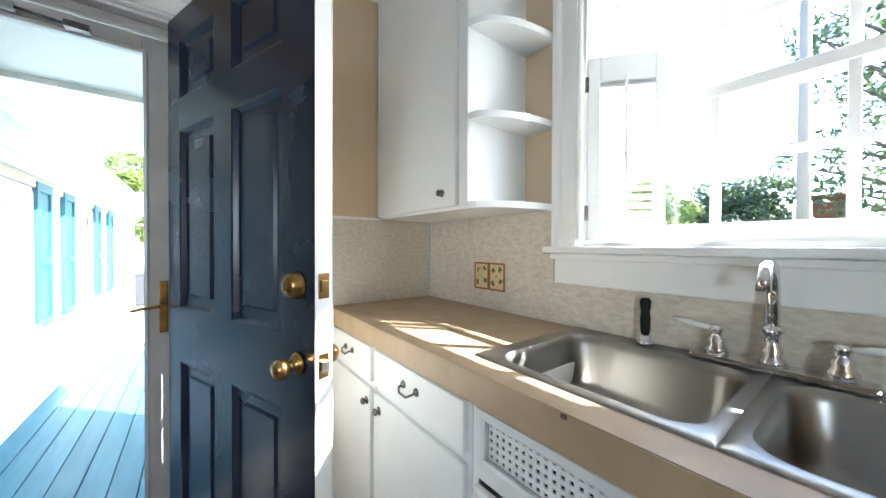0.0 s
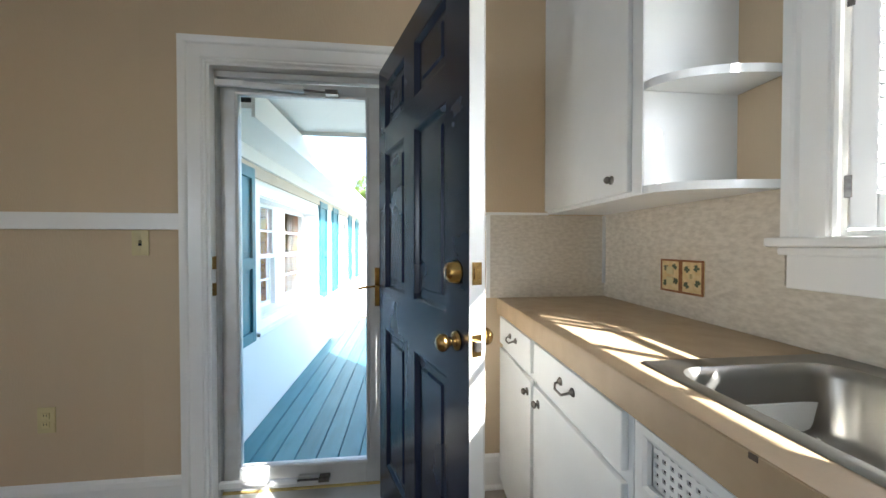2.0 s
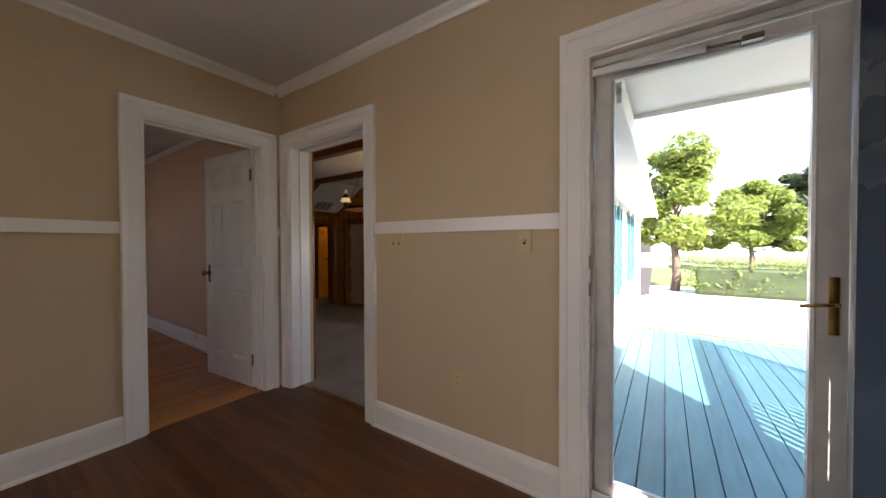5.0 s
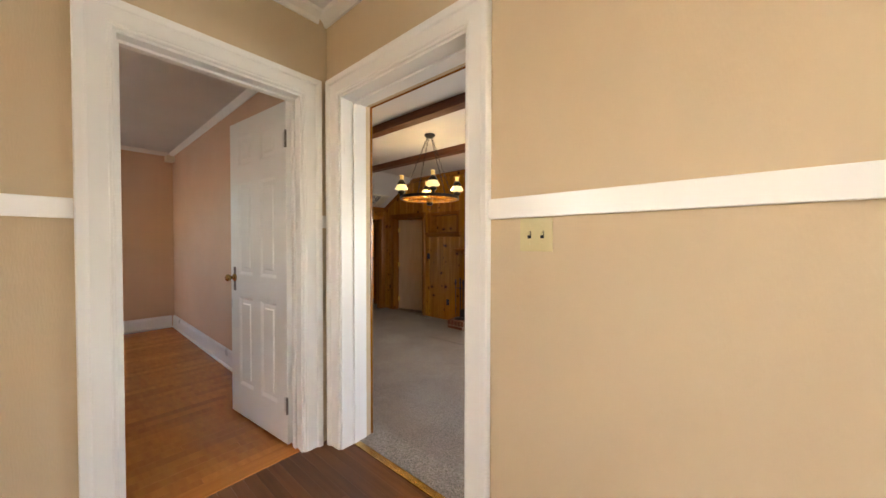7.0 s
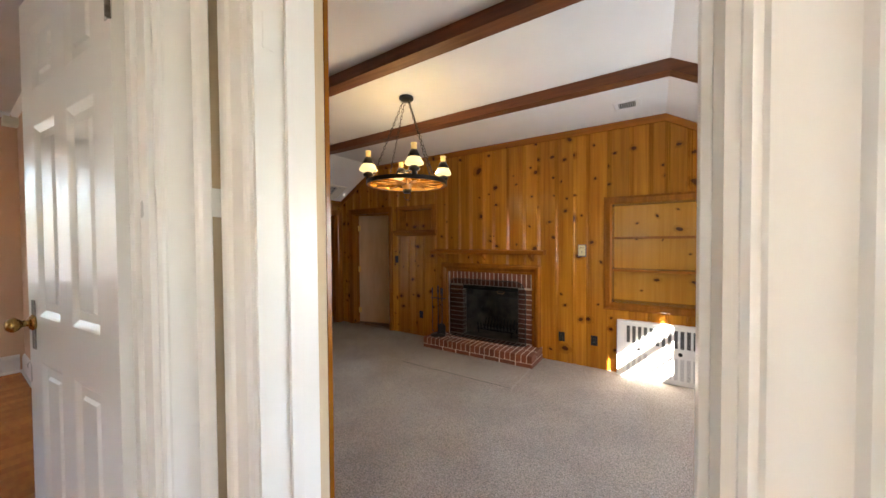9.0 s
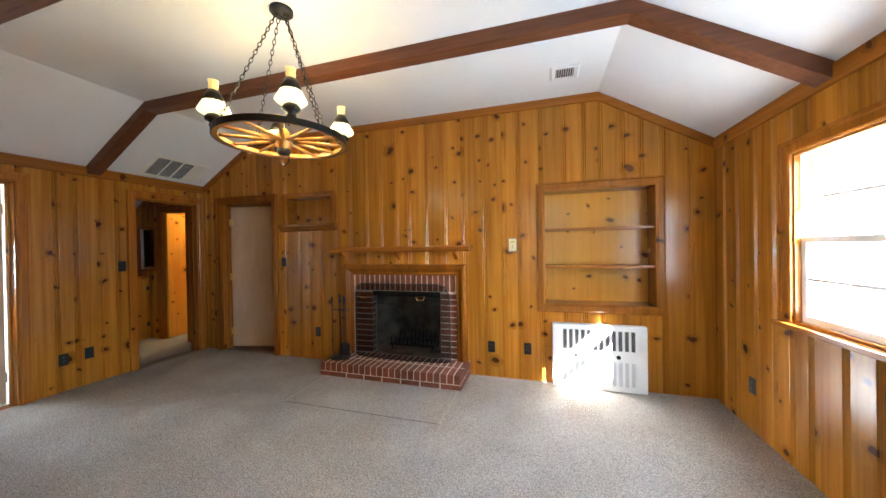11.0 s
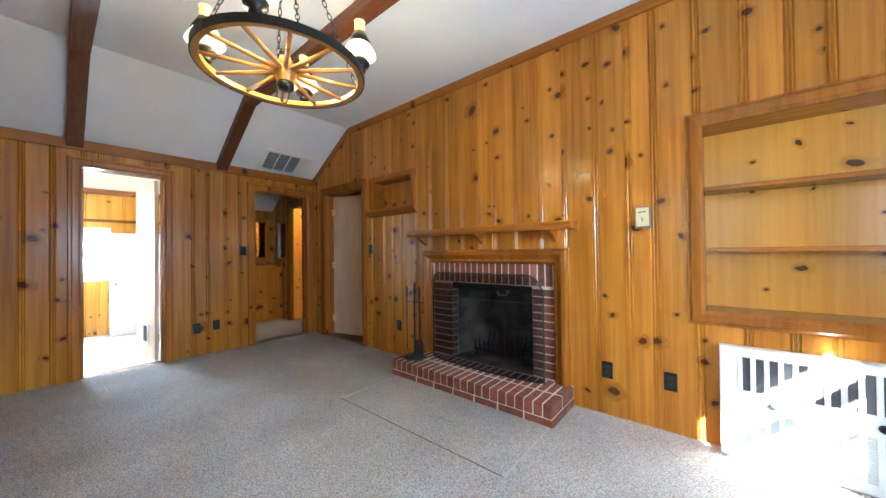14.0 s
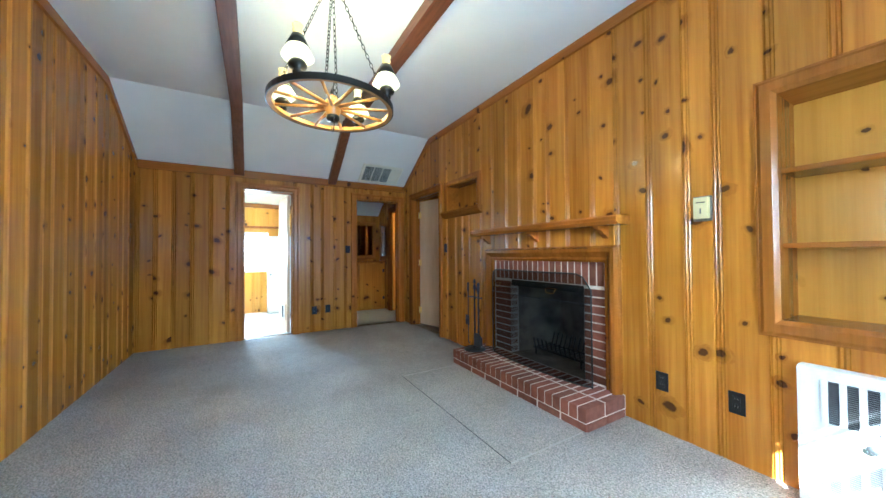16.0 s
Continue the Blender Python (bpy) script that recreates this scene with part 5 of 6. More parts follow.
def storm_door():
    s = thing("storm_door", pose(-0.108, 2.15, 0.03), "aluminium framed glass storm door with brass lever", "door")
    bm = bmesh.new()
    x0, x1, h = -0.385, 0.385, 1.985
    g0, g1, gb, gt = -0.305, 0.295, 0.115, 1.92
    for a, b, c, d in ((x0, g0, 0, h), (g1, x1, 0, h), (g0, g1, 0, gb), (g0, g1, gt, h)):
        cube(bm, a, b, 0, 0.032, c, d, 0.004)
    part("frame", bm, ALU, s)
    part("glazing_bead", sweep("x", 0.0, -1, g0, g1, gb, gt, [(0, -0.012), (0, 0.002), (0.01, 0.005), (0.016, 0.0)], True), ALU, s)
    p = part("pane", box(g0, g1, 0.014, 0.017, gb, gt), PANE, s)
    p.visible_shadow = False
    hd = part("handle_plate", box(0.338, 0.364, -0.006, 0.0, 0.89, 1.085, 0.003), BRASS, s, "brass handle plate")
    bm = tube(bmesh.new(), [(0.351, -0.004, 0.995), (0.351, -0.038, 0.995), (0.335, -0.046, 0.995), (0.30, -0.046, 0.992), (0.262, -0.042, 0.985)], 0.006, 8)
    part("lever", bm, BRASS, hd)
    part("sweep", box(x0, x1, 0.004, 0.028, -0.022, -0.001), ALU, s)
    part("bottom_latch", box(-0.03, 0.06, -0.02, -0.001, 0.045, 0.065, 0.003), ALU, s)
    cl = thing("door_closer", pose(-0.44, 2.118, 1.985), "white pneumatic closer tube above the storm door", "closer")
    part("tube", tube(bmesh.new(), [(0.07, 0, 0), (0.34, 0.004, -0.012)], 0.015, 12), WHITE, cl)
    part("rod", tube(bmesh.new(), [(0.34, 0.004, -0.012), (0.46, 0.006, -0.02)], 0.005, 8), PEWTER, cl)
    part("bracket", box(-0.055, 0.075, -0.01, 0.01, -0.012, 0.016, 0.003), WHITE, cl)
    part("end_bracket", box(0.44, 0.50, -0.008, 0.03, -0.03, -0.008, 0.002), PEWTER, cl)
    lc = thing("door_closer", pose(-0.44, 2.118, 0.085), "white pneumatic closer tube at the foot of the storm door", "closer")
    part("tube", tube(bmesh.new(), [(0.05, 0, 0), (0.30, 0.002, -0.004)], 0.014, 12), WHITE, lc)
    part("rod", tube(bmesh.new(), [(0.30, 0.002, -0.004), (0.42, 0.004, -0.006)], 0.005, 8), PEWTER, lc)
    part("bracket", box(-0.055, 0.055, -0.01, 0.01, -0.014, 0.014, 0.003), WHITE, lc)
    part("end_bracket", box(0.40, 0.45, -0.008, 0.03, -0.016, 0.006, 0.002), PEWTER, lc)
    f = tagged(new("storm_frame"), "grey aluminium storm door frame", "door frame", kind="structure")
    bm = bmesh.new()
    for a, b, c, d in ((-0.508, -0.497, 0.0, 2.05), (0.281, 0.298, 0.0, 2.05), (-0.497, 0.281, 2.022, 2.05)):
        cube(bm, a, b, 2.13, 2.20, c, d, 0.002)
    part("track", bm, ALU, f)
    part("sill", box(-0.508, 0.298, 2.05, 2.145, 0.0, 0.018, 0.004), ALU, f, "worn metal door sill")
    part("threshold", box(-0.508, 0.298, 2.145, 2.24, 0.0, 0.026, 0.004), THRESH, f, "yellowed wooden threshold")


storm_door()


# ---- kitchen ----
def bail_handle(parent, y, z, x):
    h = part("handle", tube(bmesh.new(), [(x, y + 0.037, z), (x - 0.018, y + 0.0355, z - 0.004), (x - 0.026, y + 0.02, z - 0.014), (x - 0.026, y - 0.02, z - 0.014), (x - 0.018, y - 0.0355, z - 0.004), (x, y - 0.037, z)], 0.0036, 8), PEWTER, parent, "antique pewter bail handle")
    for s in (-1, 1):
        part("rosette", lathe(bmesh.new(), [(0.0005, 0.010), (0.006, 0.009), (0.010, 0.004), (0.012, 0.003), (0.013, 0)], pose(x, y + s * 0.037, z, 0, -90, 0), 12), PEWTER, h)


def round_knob(parent, x, y, z):
    k = part("knob", lathe(bmesh.new(), [(0.0005, 0.024), (0.008, 0.023), (0.0125, 0.018), (0.0125, 0.013), (0.0055, 0.009), (0.0055, 0.003), (0.0145, 0.002), (0.015, 0)], pose(x, y, z, 0, -90, 0), 16), PEWTER, parent, "antique pewter knob")
    return k


FACE = 0.872


def base_cabinet(y0, y1, knob_y, label):
    """y0 is the north side."""
    c = thing("base_cabinet", pose(0, 0, 0), label, "cabinet", "white base cabinets")
    part("body", box(FACE, KX1 - 0.002, y1 + 0.0015, y0 - 0.0015, 0.0, 0.888), CABWHITE, c)
    dr = part("drawer", box(FACE - 0.018, FACE - 0.0005, y1 + 0.016, y0 - 0.012, 0.742, 0.872, 0.004), CABWHITE, c)
    bail_handle(dr, (y0 + y1) / 2, 0.818, FACE - 0.018)
    d = part("door", box(FACE - 0.018, FACE - 0.0005, y1 + 0.016, y0 - 0.012, 0.06, 0.716, 0.004), CABWHITE, c)
    round_knob(d, FACE - 0.018, knob_y, 0.665)
    return c


base_cabinet(2.086, 1.645, 1.69, "white painted base cabinet with drawer and door")
base_cabinet(1.642, 1.115, 1.585, "white painted base cabinet with wide drawer and door")


def sink_cabinet():
    y0, y1 = 1.112, 0.10
    c = thing("sink_cabinet", pose(0, 0, 0), "white painted sink cabinet with perforated vent panel", "cabinet", "white base cabinets")
    bm = bmesh.new()
    cube(bm, FACE, KX1 - 0.002, y1, y0, 0.0, 0.06)
    cube(bm, FACE, KX1 - 0.002, y1, y1 + 0.018, 0.06, 0.888)
    cube(bm, FACE, KX1 - 0.002, y0 - 0.018, y0, 0.06, 0.888)
    cube(bm, FACE, FACE + 0.018, y1 + 0.018, y0 - 0.018, 0.70, 0.735)
    cube(bm, FACE, FACE + 0.018, y1 + 0.018, y0 - 0.018, 0.868, 0.888)
    part("body", bm, CABWHITE, c)
    part("panel_frame", sweep("y", FACE, -1, y1 + 0.06, 1.065, 0.760, 0.85, [(0, 0), (0, 0.010), (0.008, 0.014), (0.024, 0.014), (0.03, 0.0)], True), CABWHITE, c)
    # perforated board: a grid with real square holes
    bm = bmesh.new()
    pitch, hole = 0.0182, 0.0042
    ny, nz = int((1.065 - y1 - 0.06) / pitch), 5
    for i in range(ny):
        for j in range(nz):
            cy, cz = 1.065 - pitch * (i + 0.5), 0.760 + pitch * (j + 0.5) - 0.001
            o = [bm.verts.new((FACE + 0.003, cy + s * pitch / 2, cz + t * pitch / 2)) for s, t in ((-1, -1), (1, -1), (1, 1), (-1, 1))]
            q = [bm.verts.new((FACE + 0.003, cy + s * hole, cz + t * hole)) for s, t in ((-1, -1), (1, -1), (1, 1), (-1, 1))]
            w = [bm.verts.new(v.co + Vector((0.004, 0, 0))) for v in q]
            for k in range(4):
                bm.faces.new((o[k], o[(k + 1) % 4], q[(k + 1) % 4], q[k]))
                bm.faces.new((q[k], q[(k + 1) % 4], w[(k + 1) % 4], w[k]))
    part("perforated_panel", bm, CABWHITE, c, "white board with rows of round vent holes")
    # Dark sheet painting the shade seen through the holes.
    part("vent_backing", box(FACE + 0.03, FACE + 0.034, y1 + 0.02, y0 - 0.02, 0.736, 0.866), VOIDSHADE, c)
    for a, b in ((0.62, 1.095), (0.115, 0.605)):
        d = part("door", box(FACE - 0.018, FACE - 0.0005, a, b, 0.06, 0.69, 0.004), CABWHITE, c)
        round_knob(d, FACE - 0.018, a + 0.06 if a > 0.5 else b - 0.06, 0.63)
        part("catch", box(FACE - 0.03, FACE - 0.018, b - 0.03, b - 0.01, 0.64, 0.68, 0.003), CABWHITE, d)


sink_cabinet()
c = thing("base_cabinet", pose(0, 0, 0), "plain white painted base cabinet beyond the sink", "cabinet", "white base cabinets")
part("body", box(FACE, KX1 - 0.002, -1.2, 0.098, 0.0, 0.888), CABWHITE, c)
part("door", box(FACE - 0.018, FACE - 0.0005, -0.5, 0.08, 0.06, 0.86, 0.004), CABWHITE, c)
part("door", box(FACE - 0.018, FACE - 0.0005, -1.18, -0.52, 0.06, 0.86, 0.004), CABWHITE, c)

CT = 0.962
CX = 0.845
counter = thing("worktop", pose(0, 0, 0), "tan laminate worktop with square edge band", "worktop")
bm = bmesh.new()
for a in ((CX, 0.94, -1.2, 2.088), (1.352, 1.418, -1.2, 2.088), (0.94, 1.352, 1.13, 2.088), (0.94, 1.352, -1.2, 0.19)):
    cube(bm, a[0], a[1], a[2], a[3], 0.89, CT)
part("top", bm, COUNTER, counter)
part("edge_band", box(CX - 0.0025, CX - 0.0003, -1.2, 2.087, 0.888, CT - 0.002, 0.0008), COUNTER, counter)
part("chip", box(CX - 0.0035, CX - 0.0005, 0.846, 0.858, CT - 0.010, CT - 0.002, 0.0005), BARK, counter, "dark chip in the edge")


def rrect(bm, x0, x1, y0, y1, r, z, n=5):
    out = []
    for cx, cy, a in ((x1 - r, y1 - r, 0), (x0 + r, y1 - r, 90), (x0 + r, y0 + r, 180), (x1 - r, y0 + r, 270)):
        for k in range(n + 1):
            t = radians(a + 90 * k / n)
            out.append(bm.verts.new((cx + r * math.cos(t), cy + r * math.sin(t), z)))
    return out


def loft(bm, rings, cap=True):
    for a, b in zip(rings, rings[1:]):
        for i in range(len(a)):
            f = bm.faces.new((a[i], a[(i + 1) % len(a)], b[(i + 1) % len(b)], b[i]))
            f.smooth = True
    if cap:
        bm.faces.new(rings[-1])


def sink():
    s = thing("double_sink", pose(0, 0, 0), "double bowl stainless steel sink set into the worktop", "sink")
    X0, X1, Y0, Y1 = 0.922, 1.411, 0.16, 1.165
    bowls = [(0.952, 1.335, 0.688, 1.118), (0.952, 1.335, 0.198, 0.640)]
    bm = bmesh.new()
    for b in bowls:
        # flange cell round each bowl, joined at the middle
        lo, hi = (0.664, Y1) if b[3] > 1 else (Y0, 0.664)
        o = rrect(bm, X0, X1, lo, hi, 0.004, CT + 0.001)
        o2 = rrect(bm, X0 + 0.004, X1 - 0.004, lo + 0.001, hi - 0.001, 0.004, CT + 0.0055)
        i0 = rrect(bm, *b, 0.06, CT + 0.0045)
        loft(bm, [o, o2, i0], False)
    part("rim", bm, STEEL, s)
    for b in bowls:
        bm = bmesh.new()
        rings = []
        for inset, z in ((0.0, CT + 0.0045), (0.006, CT - 0.002), (0.012, CT - 0.02), (0.022, CT - 0.13), (0.032, CT - 0.155), (0.06, CT - 0.168)):
            rings.append(rrect(bm, b[0] + inset, b[1] - inset, b[2] + inset, b[3] - inset, 0.06, z))
        loft(bm, rings)
        bw = part("bowl", bm, STEEL, s)
        part("drain", lathe(bmesh.new(), [(0.045, 0.0), (0.043, 0.004), (0.030, 0.002), (0.028, -0.003), (0.0005, -0.003)], pose((b[0] + b[1]) / 2, (b[2] + b[3]) / 2, CT - 0.1675), 20), CHROME, bw)


sink()


def faucet():
    f = thing("bridge_faucet", pose(1.376, 0.668, CT + 0.006), "chrome faucet with white porcelain lever handles", "faucet")
    part("base_bar", box(-0.028, 0.028, -0.15, 0.15, 0.0, 0.016, 0.007), CHROME, f)
    part("spout", tube(bmesh.new(), [(0, 0, 0.03), (0, 0, 0.17), (-0.004, 0, 0.205), (-0.02, 0, 0.232), (-0.05, 0, 0.245), (-0.085, 0, 0.238), (-0.105, 0, 0.215), (-0.11, 0, 0.19)], 0.0125, 14), CHROME, f)
    part("spout_base", lathe(bmesh.new(), [(0.026, 0.014), (0.026, 0.026), (0.017, 0.036), (0.020, 0.05), (0.014, 0.06), (0.014, 0.085), (0.02, 0.09), (0.02, 0.10), (0.013, 0.105)], seg=18), CHROME, f)
    part("collar", lathe(bmesh.new(), [(0.0005, -0.02), (0.011, -0.018), (0.011, 0.028), (0.0005, 0.03)], pose(-0.012, 0.0, 0.095, 0, 90, 0), 14), CHROME, f)
    for s in (-1, 1):
        v = part("valve", lathe(bmesh.new(), [(0.024, 0.014), (0.025, 0.03), (0.018, 0.04), (0.02, 0.052), (0.012, 0.06), (0.012, 0.07), (0.016, 0.075), (0.012, 0.085), (0.0005, 0.087)], pose(0, s * 0.1, 0), 18), CHROME, f)
        part("lever", tube(bmesh.new(), [(0, s * 0.11, 0.077), (0.004, s * 0.135, 0.08), (0.012, s * 0.165, 0.083), (0.022, s * 0.195, 0.085)], lambda u: 0.006 + 0.0025 * math.sin(3.0 * u), 10), PORCELAIN, v, "white porcelain lever")
    p = thing("side_sprayer", pose(1.376, 0.93, CT + 0.006), "black pull-out side sprayer in a chrome base", "sprayer")
    part("base", lathe(bmesh.new(), [(0.024, 0), (0.024, 0.008), (0.016, 0.014), (0.015, 0.026), (0.0005, 0.027)], seg=18), CHROME, p)
    part("spray_head", lathe(bmesh.new(), [(0.009, 0.026), (0.0125, 0.04), (0.0135, 0.075), (0.011, 0.095), (0.014, 0.108), (0.015, 0.125), (0.010, 0.133), (0.0005, 0.134)], seg=18), BLACKPLASTIC, p)


faucet()

setting("backsplash_north", box(0.805, KX1, KY1 - 0.006, KY1 - 0.0005, CT + 0.001, 1.378), SPLASH, "textured beige backsplash panel", "backsplash")
setting("backsplash_east", cube(box(KX1 - 0.006, KX1 - 0.0005, 1.262, KY1 - 0.0065, CT + 0.001, 1.39), KX1 - 0.006, KX1 - 0.0005, -1.2, 1.262, CT + 0.001, 1.12), SPLASH, "textured beige backsplash panel", "backsplash")
bm = box(0.785, 0.806, KY1 - 0.014, KY1 - 0.0005, CT + 0.001, 1.378, 0.003)
cube(bm, 0.785, 1.11, KY1 - 0.014, KY1 - 0.0005, 1.379, 1.392, 0.003)
setting("backsplash_edge_trim", bm, WHITE, "white backsplash edge strip", "trim")
setting("backsplash_corner_strip", box(KX1 - 0.02, KX1 - 0.0065, KY1 - 0.02, KY1 - 0.0065, 1.03, 1.38, 0.004), ALU, "metal corner strip", "trim")


def upper_cabinet():
    c = thing("wall_cabinet", pose(0, 0, 0), "white wall cabinet with open quarter-round end shelves", "cabinet")
    x, y1 = 1.105, 1.40
    part("body", box(x + 0.001, KX1 - 0.001, y1, KY1 - 0.001, 1.384, KH - 0.001), CABWHITE, c)
    d = part("door", box(x - 0.018, x + 0.0005, y1 + 0.05, KY1 - 0.012, 1.397, 2.50, 0.004), CABWHITE, c)
    round_knob(d, x - 0.018, 1.53, 1.45)
    part("end_stile", box(x - 0.004, x + 0.0005, y1, y1 + 0.045, 1.386, KH - 0.002, 0.002), CABWHITE, c)
    for z in (1.384, 1.695, 2.02, 2.36):
        bm = bmesh.new()
        k = 14
        out = [(KX1 - 0.002, y1 - 0.0005), (x, y1 - 0.0005)]
        out += [(KX1 - 0.002 - (KX1 - 0.002 - x) * math.cos(u), y1 - 0.003 - 0.135 * math.sin(u)) for u in [math.pi / 2 * i / k for i in range(k + 1)]]
        prism(bm, [(px, py, z) for px, py in out], (0, 0, 0.024))
        part("shelf", bm, CABWHITE, c, "white quarter-round shelf")


upper_cabinet()


def louvre_shutter(y, turn, flip):
    s = thing("louvred_shutter", pose(1.400, y, 1.268, rz=turn), "white louvred inside shutter folded open at the window", "shutter", "window shutters")
    w, h = 0.235, 0.615
    bm = bmesh.new()
    for a, b, z0, z1 in ((0, 0.04, 0, h), (w - 0.03, w, 0, h), (0.04, w - 0.03, 0, 0.075), (0.04, w - 0.03, h - 0.085, h)):
        cube(bm, a, b, -0.011, 0.011, z0, z1, 0.003)
    part("frame", bm, WHITE, s)
    sl = as_mesh("louvre", box(0.041, w - 0.031, -0.014, 0.014, -0.0022, 0.0022, 0.001), WHITE)
    for k in range(16):
        part("louvre", sl, WHITE, s).matrix_local = pose(0, 0, 0.088 + k * 0.0288, flip * 40, 0, 0)
    part("tilt_rod", box(w / 2 - 0.004, w / 2 + 0.004, -flip * 0.022, -flip * 0.014, 0.06, h - 0.07, 0.002), WHITE, s)
    for z in (0.07, 0.50):
        part("hinge", box(-0.008, 0.004, -0.014, -0.010, z, z + 0.05, 0.001), PEWTER, s)


louvre_shutter(1.126, -50, 1)
# Mirrored shutter out of view, added to block sun from the sink.
louvre_shutter(-0.001, 50, -1)


def tile_plate(y, label, outlet):
    p = thing("tile_outlet_plate" if outlet else "tile_switch_plate", pose(KX1 - 0.0065, y, 1.112), label, "outlet" if outlet else "switch")
    part("plate", box(-0.007, 0, -0.046, 0.046, -0.062, 0.062, 0.002), TILEDECOR, p)
    part("border", sweep("y", -0.006, -1, -0.040, 0.040, -0.055, 0.055, [(0, 0.0), (0, 0.0022), (0.0075, 0.0022), (0.0075, 0.0)], True), RUST, p)
    rnd = random.Random(int(y * 100))
    for cy, cz in ((0.022, -0.03), (-0.02, 0.034), (-0.024, -0.02), (0.02, 0.028)):
        bm = bmesh.new()
        for k in range(5):
            a = k * math.tau / 5 + rnd.uniform(0, 1)
            cube(bm, -0.0085, -0.0071, -0.004, 0.004, 0.001, 0.012, 0.0004, pose(0, cy, cz, math.degrees(a), 0, 0))
        part("painted_flower", bm, SAGE, p)
    if outlet:
        for z in (-0.02, 0.02):
            part("socket", box(-0.0105, -0.0072, -0.016, 0.016, z - 0.014, z + 0.014, 0.003), IVORY, p)
    else:
        part("toggle", box(-0.018, -0.007, -0.004, 0.004, -0.004, 0.012, 0.002), IVORY, p)


tile_plate(1.642, "floral tile outlet plate on the backsplash", True)
tile_plate(1.546, "floral tile switch plate on the backsplash", False)


def wall_plate(name, m, label, material, gangs=1, outlet=False, w=0.07, h=0.114):
    """Local -y faces the room."""
    p = thing(name, m, label, "outlet" if outlet else "switch")
    ww = w + 0.046 * (gangs - 1)
    part("plate", box(-ww / 2, ww / 2, -0.006, 0, -h / 2, h / 2, 0.002), material, p)
    for k in range(gangs):
        x = (k - (gangs - 1) / 2) * 0.046
        if outlet:
            for z in (-0.02, 0.02):
                s = part("socket", box(x - 0.0165, x + 0.0165, -0.0095, -0.0062, z - 0.014, z + 0.014, 0.003), material, p)
                for q in (-0.006, 0.006):
                    part("slot", box(x + q - 0.0012, x + q + 0.0012, -0.0100, -0.0096, z - 0.001, z + 0.008), BLACKPLASTIC if material is not BLACKPLASTIC else PEWTER, s)
        else:
            # The shadow round the toggle is a thin black patch.
            part("switch_slot", box(x - 0.0065, x + 0.0065, -0.0072, -0.0062, -0.0125, 0.0125), BLACKPLASTIC, p, "dark patch painting the shadow round the toggle")
            part("toggle", box(x - 0.0045, x + 0.0045, -0.019, -0.006, -0.002, 0.012, 0.002), BLACKPLASTIC if material is BLACKPLASTIC else IVORY, p)
        for z in ((0.0,) if outlet else (-0.03, 0.03)):
            part("screw", lathe(bmesh.new(), [(0.0035, 0), (0.003, 0.0012), (0.0005, 0.0014)], pose(x, -0.006, z, 90), 8), material, p)
    return p


wall_plate("light_switch", pose(-0.802, KY1, 1.238), "ivory single light switch plate under the chair rail", IVORY)
wall_plate("light_switch", pose(-1.655, KY1, 1.238), "ivory double light switch plate under the chair rail", IVORY, 2)
wall_plate("wall_outlet", pose(-1.191, KY1, 0.455), "ivory duplex wall outlet", IVORY, 1, True)
wall_plate("wall_outlet", pose(-2.962, DY1, 0.075), "black duplex outlet on the pine wall", BLACKPLASTIC, 1, True)
wall_plate("wall_outlet", pose(-2.60, DY1, 0.08), "black duplex outlet on the pine wall", BLACKPLASTIC, 1, True)
wall_plate("light_switch", pose(-5.575, DY1, 0.952), "black light switch plate on the pine wall", BLACKPLASTIC)
wall_plate("wall_outlet", pose(-5.08, DY1, 0.10), "black outlet near the fireplace tools", BLACKPLASTIC, 1, True)
wall_plate("wall_outlet", pose(DX0, 4.322, 0.075, rz=90), "black duplex outlet on the pine wall", BLACKPLASTIC, 1, True)
wall_plate("cable_plate", pose(DX0, 4.51, 0.085, rz=90), "black blank cable plate on the pine wall", BLACKPLASTIC)
wall_plate("light_switch", pose(DX0, 4.80, 0.955, rz=90), "black light switch plate on the pine wall", BLACKPLASTIC)
wall_plate("wall_outlet", pose(DX1, 5.242, 0.088, rz=-90), "black duplex outlet under the window", BLACKPLASTIC, 1, True)
wall_plate("wall_outlet", pose(BX0, 1.25, 0.28, rz=90), "ivory bedroom wall outlet", IVORY, 1, True)


# ---- den ----
def built_in_shelf():
    a0, a1, z0, z1 = SHELF
    s = thing("built_in_bookshelf", pose(0, 0, 0), "empty knotty pine built-in bookshelf with moulded frame", "bookshelf")
    part("frame", sweep("x", DY1, -1, a0, a1, z0, z1, RETURN, True), PINETRIM, s)
    y1 = DY1 + 0.235
    part("back", box(a0, a1, y1, y1 + 0.015, z0, z1), PINELIGHT, s)
    part("side", box(a0 - 0.018, a0, DY1 - 0.0, y1, z0 - 0.018, z1 + 0.018), PINETRIM, s)
    part("side", box(a1, a1 + 0.018, DY1 - 0.0, y1, z0 - 0.018, z1 + 0.018), PINETRIM, s)
    part("top", box(a0, a1, DY1, y1, z1, z1 + 0.018), PINETRIMX, s)
    part("bottom", box(a0, a1, DY1, y1, z0 - 0.018, z0), PINETRIMX, s)
    for z in (0.90, 1.26):
        part("shelf", box(a0 + 0.001, a1 - 0.001, DY1 + 0.012, y1 - 0.001, z - 0.012, z + 0.012, 0.004), PINETRIMX, s)


built_in_shelf()


